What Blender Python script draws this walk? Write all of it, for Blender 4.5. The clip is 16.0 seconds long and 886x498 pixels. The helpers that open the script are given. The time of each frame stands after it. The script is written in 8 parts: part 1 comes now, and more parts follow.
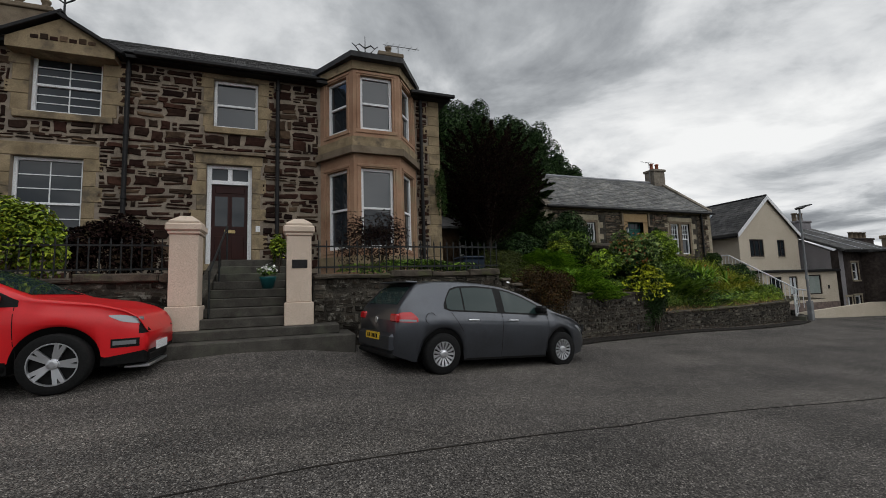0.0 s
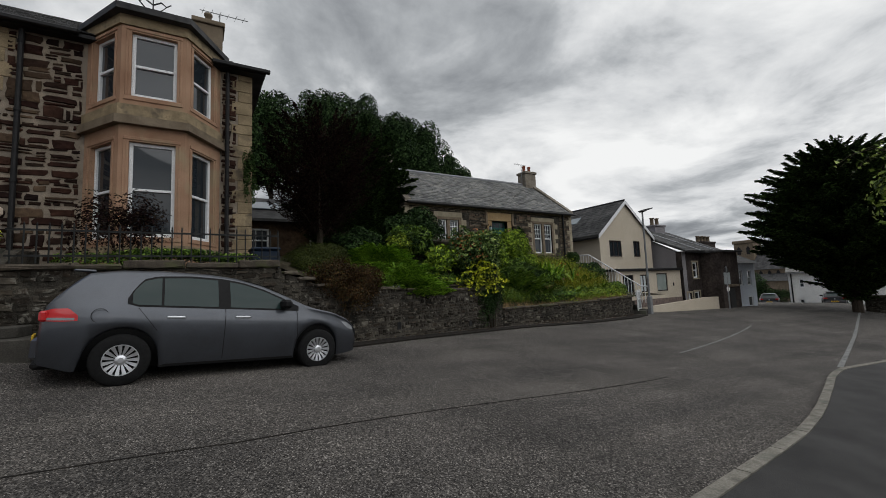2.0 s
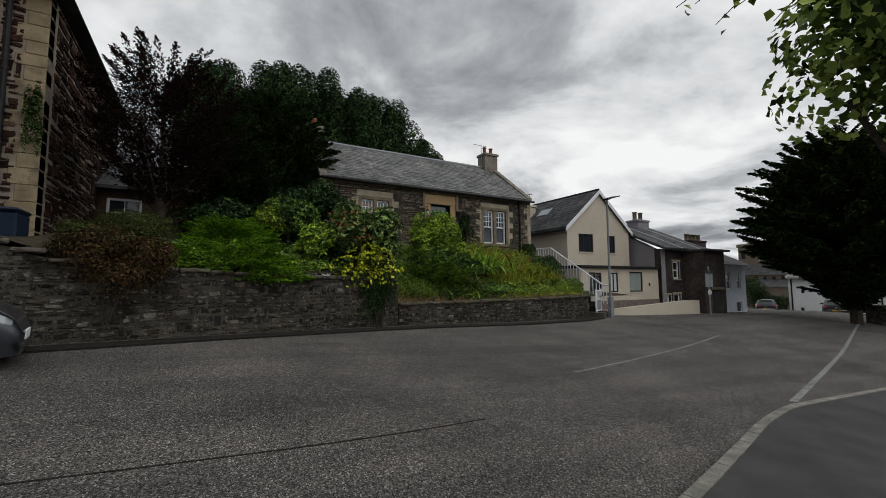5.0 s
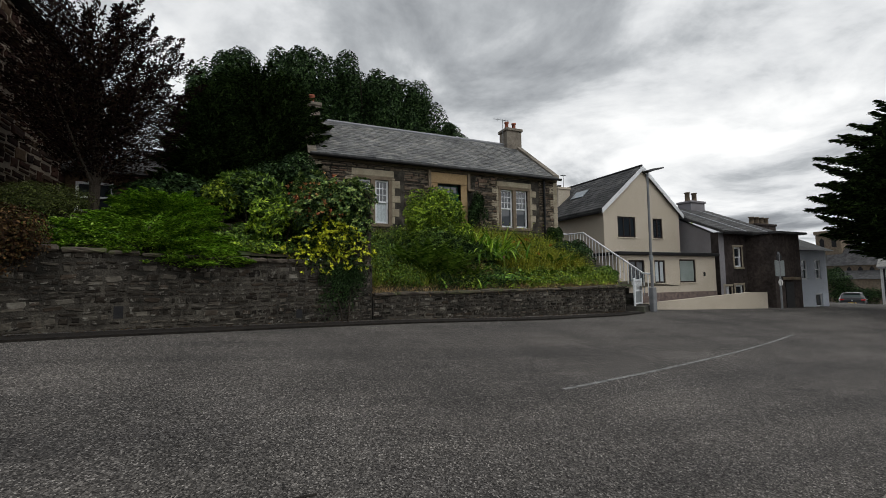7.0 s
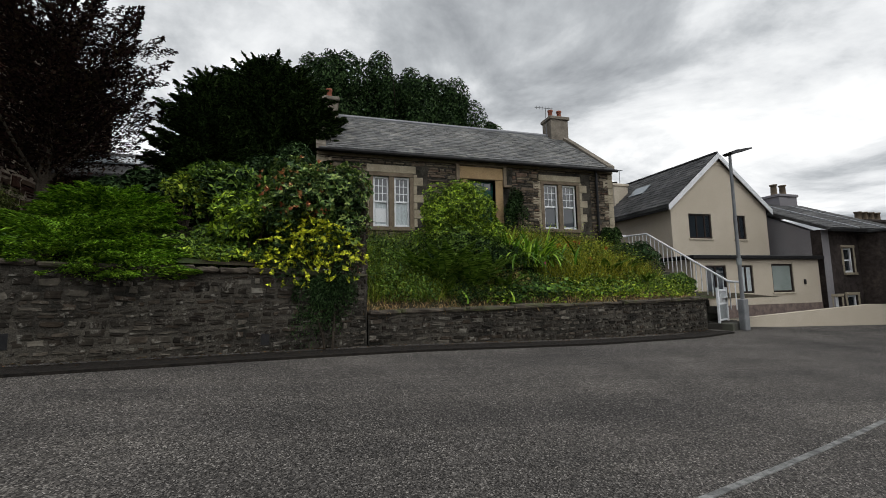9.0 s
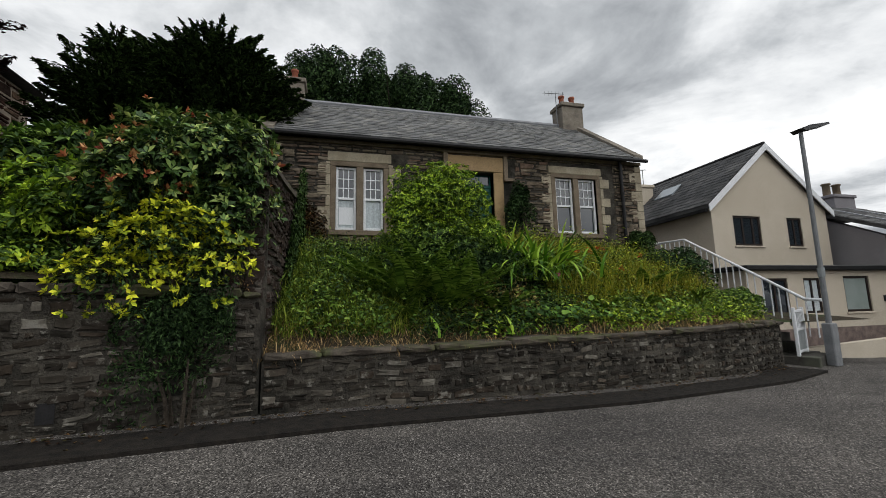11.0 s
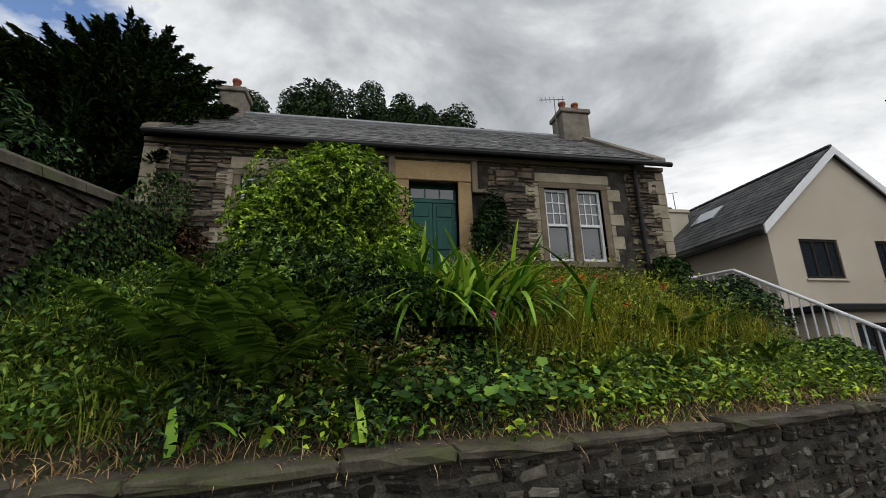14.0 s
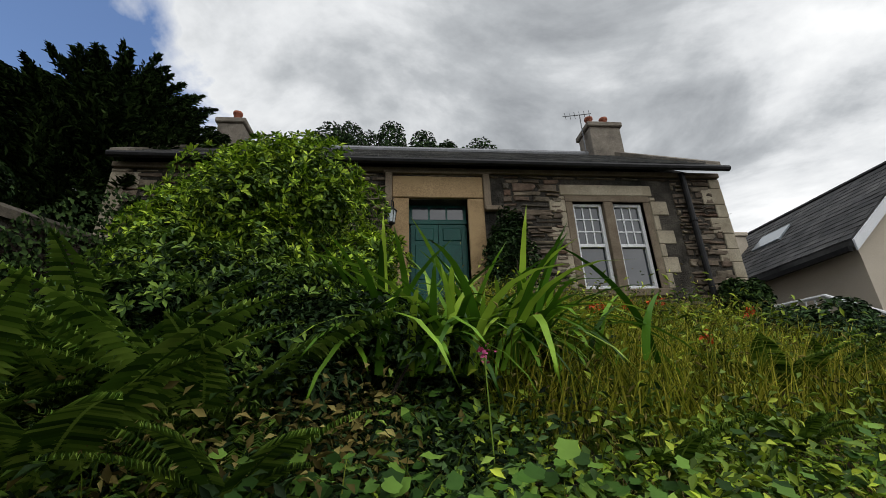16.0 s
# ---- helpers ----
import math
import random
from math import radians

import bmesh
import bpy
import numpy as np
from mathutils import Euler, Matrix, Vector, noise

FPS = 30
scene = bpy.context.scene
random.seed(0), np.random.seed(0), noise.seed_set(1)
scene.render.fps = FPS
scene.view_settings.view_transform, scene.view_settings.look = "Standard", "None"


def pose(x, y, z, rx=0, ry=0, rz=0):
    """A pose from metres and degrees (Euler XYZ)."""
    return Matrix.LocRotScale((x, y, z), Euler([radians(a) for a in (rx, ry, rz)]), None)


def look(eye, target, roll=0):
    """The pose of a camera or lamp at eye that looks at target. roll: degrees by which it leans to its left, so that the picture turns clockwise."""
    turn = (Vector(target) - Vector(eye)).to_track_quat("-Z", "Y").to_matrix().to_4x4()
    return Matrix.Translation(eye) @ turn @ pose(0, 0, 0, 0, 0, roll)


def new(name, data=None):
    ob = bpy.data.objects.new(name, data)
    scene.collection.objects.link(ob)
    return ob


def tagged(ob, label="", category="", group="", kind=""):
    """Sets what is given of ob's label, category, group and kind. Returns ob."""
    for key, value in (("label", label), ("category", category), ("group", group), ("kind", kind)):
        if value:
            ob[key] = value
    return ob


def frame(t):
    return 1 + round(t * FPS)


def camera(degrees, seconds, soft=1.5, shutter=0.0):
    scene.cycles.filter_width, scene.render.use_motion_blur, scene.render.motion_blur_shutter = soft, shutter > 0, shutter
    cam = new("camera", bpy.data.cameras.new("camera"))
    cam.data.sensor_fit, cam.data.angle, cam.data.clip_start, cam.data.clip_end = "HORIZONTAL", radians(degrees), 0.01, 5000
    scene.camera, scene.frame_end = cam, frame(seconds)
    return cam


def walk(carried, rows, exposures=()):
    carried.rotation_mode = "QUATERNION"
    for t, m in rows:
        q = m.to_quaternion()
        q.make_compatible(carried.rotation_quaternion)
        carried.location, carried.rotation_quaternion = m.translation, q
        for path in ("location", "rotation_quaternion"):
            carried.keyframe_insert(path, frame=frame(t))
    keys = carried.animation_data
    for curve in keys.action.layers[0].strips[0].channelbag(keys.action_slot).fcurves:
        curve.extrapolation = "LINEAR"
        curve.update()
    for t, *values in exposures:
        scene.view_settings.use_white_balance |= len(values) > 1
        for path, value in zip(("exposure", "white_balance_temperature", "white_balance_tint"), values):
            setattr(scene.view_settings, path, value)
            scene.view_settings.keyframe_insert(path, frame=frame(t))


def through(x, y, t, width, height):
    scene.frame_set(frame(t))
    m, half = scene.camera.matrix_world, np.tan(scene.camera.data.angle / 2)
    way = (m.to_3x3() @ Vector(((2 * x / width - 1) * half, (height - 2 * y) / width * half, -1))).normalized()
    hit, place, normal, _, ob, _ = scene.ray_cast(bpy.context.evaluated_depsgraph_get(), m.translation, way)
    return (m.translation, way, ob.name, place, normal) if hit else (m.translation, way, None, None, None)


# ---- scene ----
cam = camera(93.5, 16.0, 0.9)
PATH = [
    (0, (-0.185, 0.17, 1.532), (0.5, 2.039, 1.723), -1.8),
    (0.5, (0.619, -0.068, 1.395), (1.566, 1.684, 1.578), -2.6),
    (1, (1.309, -0.174, 1.334), (2.319, 1.542, 1.514), -2.5),
    (1.5, (2.012, -0.237, 1.295), (3.028, 1.476, 1.477), -2.4),
    (2, (2.675, -0.202, 1.252), (3.7, 1.505, 1.443), -2.4),
    (2.5, (3.328, -0.13, 1.223), (4.356, 1.575, 1.42), -2.4),
    (3, (4.063, -0.113, 1.168), (5.092, 1.591, 1.362), -2.3),
    (3.5, (4.782, 0.078, 1.126), (5.811, 1.782, 1.314), -1.6),
    (4, (5.515, 0.11, 1.101), (6.54, 1.818, 1.284), -0.9),
    (6.5, (8.661, 1.197, 0.886), (9.529, 2.993, 1.027), -0.5),
    (7, (9.199, 1.542, 0.817), (9.993, 3.372, 0.965), -0.7),
    (7.5, (9.671, 1.958, 0.781), (10.415, 3.808, 0.937), -0.5),
    (8, (10.079, 2.472, 0.755), (10.773, 4.34, 0.92), -0.6),
    (8.5, (10.379, 2.903, 0.799), (10.99, 4.798, 0.983), -1.1),
    (11, (12.171, 6.036, 0.972), (12.682, 7.949, 1.253), -1.4),
    (11.5, (12.599, 6.517, 0.993), (13.087, 8.429, 1.314), -1.4),
    (12, (13.034, 6.95, 1.016), (13.498, 8.864, 1.361), -1.4),
    (12.5, (13.49, 7.36, 1.016), (13.93, 9.274, 1.397), -1.4),
    (13, (13.852, 7.776, 1.065), (14.253, 9.687, 1.5), -1.4),
    (13.5, (14.262, 8.12, 1.083), (14.642, 10.03, 1.539), -1.4),
    (14, (14.574, 8.486, 1.094), (14.92, 10.388, 1.605), -1.4),
    (14.5, (14.838, 8.877, 1.141), (15.114, 10.767, 1.731), -1.9),
    (15, (15.082, 9.235, 1.158), (15.31, 11.108, 1.822), -1.7),
    (15.5, (15.172, 9.627, 1.173), (15.386, 11.489, 1.873), -1.6),
    (16, (15.231, 9.835, 1.197), (15.414, 11.692, 1.918), -1.9),
]
walk(cam, [(t, look(eye, target, roll)) for t, eye, target, roll in PATH],
     exposures=[(0, -0.26), (4, -0.28), (7, -0.08), (11, 0.08), (16, 0.0)])

# ---- light ----
SUN_EL, SUN_AZ = 56, 150          # sun behind cloud: height, and bearing from +y towards +x
world = bpy.data.worlds.new("overcast_sky")
scene.world = world
world.use_nodes = True
wn, wl = world.node_tree.nodes, world.node_tree.links
wn.clear()


def wnode(kind, **sets):
    n = wn.new(kind)
    for k, v in sets.items():
        n.inputs[k].default_value = v
    return n


w_out, w_bg = wn.new("ShaderNodeOutputWorld"), wnode("ShaderNodeBackground", Strength=1.0)
w_sky = wn.new("ShaderNodeTexSky")
w_sky.sky_type, w_sky.sun_disc = "NISHITA", False
w_sky.sun_elevation, w_sky.sun_rotation = radians(SUN_EL), radians(SUN_AZ)
w_blue = wn.new("ShaderNodeMix")
w_blue.data_type, w_blue.blend_type = "RGBA", "MULTIPLY"
w_blue.inputs[0].default_value, w_blue.inputs[7].default_value = 1.0, (0.15, 0.16, 0.18, 1)
w_tc, w_sep = wn.new("ShaderNodeTexCoord"), wn.new("ShaderNodeSeparateXYZ")
wl.new(w_tc.outputs["Generated"], w_sep.inputs[0])


def wmath(op, a, b=None):
    n = wn.new("ShaderNodeMath")
    n.operation = op
    for i, v in enumerate((a, b)):
        if v is None:
            continue
        if isinstance(v, (int, float)):
            n.inputs[i].default_value = v
        else:
            wl.new(v, n.inputs[i])
    return n.outputs[0]


# the cloud sheet: the sky's directions laid on a flat layer overhead, warped so that the clouds billow
w_h = wmath("ADD", wmath("MAXIMUM", w_sep.outputs[2], 0.0), 0.14)
w_cx, w_cy = wmath("DIVIDE", w_sep.outputs[0], w_h), wmath("DIVIDE", w_sep.outputs[1], w_h)
w_vec = wn.new("ShaderNodeCombineXYZ")
wl.new(w_cx, w_vec.inputs[0]), wl.new(w_cy, w_vec.inputs[1])


def wnoise(scale, detail, rough, distort, shift=0.0):
    n = wnode("ShaderNodeTexNoise", Scale=scale, Detail=detail, Roughness=rough, Distortion=distort)
    mp = wn.new("ShaderNodeMapping")
    mp.inputs["Location"].default_value = (shift, shift * 0.7, shift * 0.3)
    wl.new(w_vec.outputs[0], mp.inputs[0]), wl.new(mp.outputs[0], n.inputs["Vector"])
    return n.outputs[0]


w_n1 = wnoise(1.15, 8.0, 0.56, 0.45)
w_n2 = wnoise(0.42, 4.0, 0.5, 0.3, 3.1)
w_n3 = wnoise(4.2, 6.0, 0.6, 0.3, 7.7)
w_mix = wmath("ADD", wmath("ADD", wmath("MULTIPLY", w_n1, 0.56), wmath("MULTIPLY", w_n2, 0.34)), wmath("MULTIPLY", w_n3, 0.10))
# brighter towards the hidden sun low over the street's end
w_dot = wmath("ADD", wmath("ADD", wmath("MULTIPLY", w_sep.outputs[0], 0.86), wmath("MULTIPLY", w_sep.outputs[1], 0.45)), wmath("MULTIPLY", w_sep.outputs[2], 0.2))
w_glow = wmath("MULTIPLY", wmath("MAXIMUM", wmath("SUBTRACT", w_dot, 0.55), 0.0), 0.17)
# thinner cloud high over the hill behind the cottage, with a blue gap in it
w_hill = wmath("ADD", wmath("ADD", wmath("MULTIPLY", w_sep.outputs[0], -0.64), wmath("MULTIPLY", w_sep.outputs[1], 0.49)), wmath("MULTIPLY", w_sep.outputs[2], 0.59))
w_thin = wmath("MULTIPLY", wmath("MAXIMUM", wmath("SUBTRACT", w_hill, 0.62), 0.0), 0.27)
w_ramp = wn.new("ShaderNodeValToRGB")
wl.new(wmath("ADD", wmath("ADD", w_mix, w_glow), w_thin), w_ramp.inputs[0])
for i, (p, c) in enumerate([(0.38, (0.20, 0.215, 0.235)), (0.45, (0.33, 0.35, 0.375)), (0.50, (0.50, 0.525, 0.55)), (0.55, (0.78, 0.80, 0.82)), (0.63, (1.08, 1.09, 1.09))]):
    e = w_ramp.color_ramp.elements[i] if i < 2 else w_ramp.color_ramp.elements.new(p)
    e.position, e.color = p, (*c, 1)
w_gap = wn.new("ShaderNodeMapRange")
w_gap.inputs[1].default_value, w_gap.inputs[2].default_value = 1.21, 1.25
wl.new(wmath("ADD", w_hill, wmath("MULTIPLY", w_n1, 0.55)), w_gap.inputs[0])
w_all = wn.new("ShaderNodeMix")
w_all.data_type = "RGBA"
wl.new(w_sky.outputs[0], w_blue.inputs[6])
wl.new(w_gap.outputs[0], w_all.inputs[0]), wl.new(w_ramp.outputs[0], w_all.inputs[6]), wl.new(w_blue.outputs[2], w_all.inputs[7])
wl.new(w_all.outputs[2], w_bg.inputs[0]), wl.new(w_bg.outputs[0], w_out.inputs[0])

sun = new("sun", bpy.data.lights.new("sun", "SUN"))
sun.data.energy, sun.data.angle, sun.data.color = 2.0, radians(95), (0.97, 0.985, 1.0)
sun.matrix_world = look((40 * math.sin(radians(SUN_AZ)), 40 * math.cos(radians(SUN_AZ)), 40 * math.tan(radians(SUN_EL))), (0, 0, 0))


# ---- materials ----
def shader(name, rough=0.8, metal=0.0, spec=0.3):
    m = bpy.data.materials.new(name)
    m.use_nodes = True
    b = m.node_tree.nodes["Principled BSDF"]
    b.inputs["Roughness"].default_value, b.inputs["Metallic"].default_value = rough, metal
    b.inputs["Specular IOR Level"].default_value = spec
    return m, m.node_tree.nodes, m.node_tree.links, b


def noise_node(nodes, links, scale, detail=4.0, rough=0.55, obj=True, stretch=(1, 1, 1)):
    tc, mp, n = nodes.new("ShaderNodeNewGeometry"), nodes.new("ShaderNodeMapping"), nodes.new("ShaderNodeTexNoise")
    mp.inputs["Scale"].default_value = stretch
    links.new(tc.outputs["Position"], mp.inputs[0])
    links.new(mp.outputs[0], n.inputs["Vector"])
    n.inputs["Scale"].default_value, n.inputs["Detail"].default_value, n.inputs["Roughness"].default_value = scale, detail, rough
    return n.outputs[0]


def ramp_node(nodes, links, value, stops):
    r = nodes.new("ShaderNodeValToRGB")
    for i, (p, c) in enumerate(stops):
        e = r.color_ramp.elements[i] if i < 2 else r.color_ramp.elements.new(p)
        e.position, e.color = p, (*c, 1)
    links.new(value, r.inputs[0])
    return r.outputs[0]


def mixed(nodes, links, fac, a, b, blend="MIX"):
    m = nodes.new("ShaderNodeMix")
    m.data_type, m.blend_type = "RGBA", blend
    for slot, v in ((0, fac), (6, a), (7, b)):
        if isinstance(v, (int, float)):
            m.inputs[slot].default_value = v
        elif isinstance(v, tuple):
            m.inputs[slot].default_value = (*v, 1)
        else:
            links.new(v, m.inputs[slot])
    return m.outputs[2]


def bumped(nodes, links, b, height, strength=0.3, dist=0.02):
    bp = nodes.new("ShaderNodeBump")
    bp.inputs["Strength"].default_value, bp.inputs["Distance"].default_value = strength, dist
    links.new(height, bp.inputs["Height"])
    links.new(bp.outputs[0], b.inputs["Normal"])


def rough_mat(name, dark, light, scale=6.0, fine=60.0, rough=0.9, bump=0.35, dist=0.01, stain=None, stain_scale=1.2, spec=0.16, stretch=(1, 1, 1)):
    """A mineral or painted surface: blotches, fine grain, optional stains, relief."""
    m, n, l, b = shader(name, rough, 0, spec)
    a = noise_node(n, l, scale, stretch=stretch)
    f = noise_node(n, l, fine, 3.0, 0.6)
    col = ramp_node(n, l, a, [(0.3, dark), (0.7, light)])
    g = ramp_node(n, l, f, [(0.3, (0.62, 0.62, 0.62)), (0.7, (1.15, 1.15, 1.15))])
    col = mixed(n, l, 1.0, col, g, "MULTIPLY")
    if stain:
        s = ramp_node(n, l, noise_node(n, l, stain_scale, 5.0, 0.65), [(0.52, (0, 0, 0)), (0.66, (1, 1, 1))])
        col = mixed(n, l, s, col, stain)
    l.new(col, b.inputs["Base Color"])
    bumped(n, l, b, f, bump, dist)
    return m


def stone_mat(name, tones, scale=9.0, lichen=None, rough=0.92, spots=0.57, spot_scale=5.5):
    """Rubble stones: each its own tone, grain and a few pale lichen spots."""
    m, n, l, b = shader(name, rough, 0, 0.1)
    oi, gi = n.new("ShaderNodeObjectInfo"), n.new("ShaderNodeNewGeometry")
    ad = n.new("ShaderNodeMath")
    ad.operation = "ADD"
    l.new(oi.outputs["Random"], ad.inputs[0]), l.new(gi.outputs["Random Per Island"], ad.inputs[1])
    fr = n.new("ShaderNodeMath")
    fr.operation = "FRACT"
    l.new(ad.outputs[0], fr.inputs[0])
    k = len(tones)
    col = ramp_node(n, l, fr.outputs[0], [(i / (k - 1), t) for i, t in enumerate(tones)])
    a, f = noise_node(n, l, scale, 5.0, 0.65), noise_node(n, l, 55.0, 3.0, 0.6)
    col = mixed(n, l, 1.0, col, ramp_node(n, l, a, [(0.28, (0.5, 0.5, 0.5)), (0.7, (1.3, 1.3, 1.3))]), "MULTIPLY")
    col = mixed(n, l, 1.0, col, ramp_node(n, l, noise_node(n, l, 1.3, 4.0, 0.6), [(0.32, (0.6, 0.6, 0.6)), (0.68, (1.3, 1.29, 1.27))]), "MULTIPLY")
    if lichen:
        s = ramp_node(n, l, noise_node(n, l, spot_scale, 6.0, 0.7), [(spots, (0, 0, 0)), (spots + 0.09, (0.85, 0.85, 0.85))])
        col = mixed(n, l, s, col, lichen)
    l.new(col, b.inputs["Base Color"])
    bumped(n, l, b, a, 0.8, 0.025)
    return m


def leaf_mat(name, tones, rough=0.55, spec=0.16, through=0.14):
    """Leaves: each island its own tone, a little light passing through."""
    m, n, l, b = shader(name, rough, 0, spec)
    gi = n.new("ShaderNodeNewGeometry")
    k = len(tones)
    tones = [tuple(c * (0.45 + 0.75 * i / (k - 1)) for c in t) for i, t in enumerate(tones)]
    oi, ad, fr = n.new("ShaderNodeObjectInfo"), n.new("ShaderNodeMath"), n.new("ShaderNodeMath")
    ad.operation, fr.operation = "ADD", "FRACT"
    l.new(oi.outputs["Random"], ad.inputs[0]), l.new(gi.outputs["Random Per Island"], ad.inputs[1]), l.new(ad.outputs[0], fr.inputs[0])
    col = ramp_node(n, l, fr.outputs[0], [(i / (k - 1), t) for i, t in enumerate(tones)])
    col = mixed(n, l, 1.0, col, ramp_node(n, l, noise_node(n, l, 2.2, 3.0), [(0.3, (0.6, 0.62, 0.6)), (0.7, (1.25, 1.25, 1.2))]), "MULTIPLY")
    l.new(col, b.inputs["Base Color"])
    tr, mx = n.new("ShaderNodeBsdfTranslucent"), n.new("ShaderNodeMixShader")
    mx.inputs[0].default_value = through * 0.7
    l.new(col, tr.inputs[0])
    l.new(b.outputs[0], mx.inputs[1]), l.new(tr.outputs[0], mx.inputs[2])
    l.new(mx.outputs[0], n["Material Output"].inputs[0])
    return m


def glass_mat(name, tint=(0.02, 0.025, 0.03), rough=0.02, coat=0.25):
    """Window glass: dark body in place of the unlit room, under a polished face."""
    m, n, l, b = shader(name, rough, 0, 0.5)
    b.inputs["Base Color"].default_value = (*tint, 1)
    b.inputs["Coat Weight"].default_value, b.inputs["Coat Roughness"].default_value = coat, 0.02
    bumped(n, l, b, noise_node(n, l, 1.6, 1.0), 0.05, 0.02)
    return m


def road_material():
    m, n, l, b = shader("asphalt", 0.9, 0, 0.14)
    v = n.new("ShaderNodeTexVoronoi")
    geo = n.new("ShaderNodeNewGeometry")
    l.new(geo.outputs["Position"], v.inputs["Vector"])
    v.inputs["Scale"].default_value = 95.0
    chips = ramp_node(n, l, v.outputs["Color"], [(0.12, (0.018, 0.017, 0.0165)), (0.5, (0.066, 0.063, 0.060)), (0.78, (0.14, 0.134, 0.127)), (0.97, (0.38, 0.365, 0.345))])
    big = noise_node(n, l, 0.5, 5.0, 0.6)
    streak = noise_node(n, l, 1.3, 4.0, 0.6, stretch=(0.12, 1.0, 1))
    col = mixed(n, l, 1.0, chips, ramp_node(n, l, big, [(0.3, (0.68, 0.655, 0.63)), (0.7, (1.26, 1.2, 1.14))]), "MULTIPLY")
    col = mixed(n, l, 1.0, col, ramp_node(n, l, streak, [(0.35, (0.76, 0.76, 0.77)), (0.65, (1.14, 1.13, 1.11))]), "MULTIPLY")
    l.new(col, b.inputs["Base Color"])
    bumped(n, l, b, v.outputs["Distance"], 0.6, 0.012)
    return m


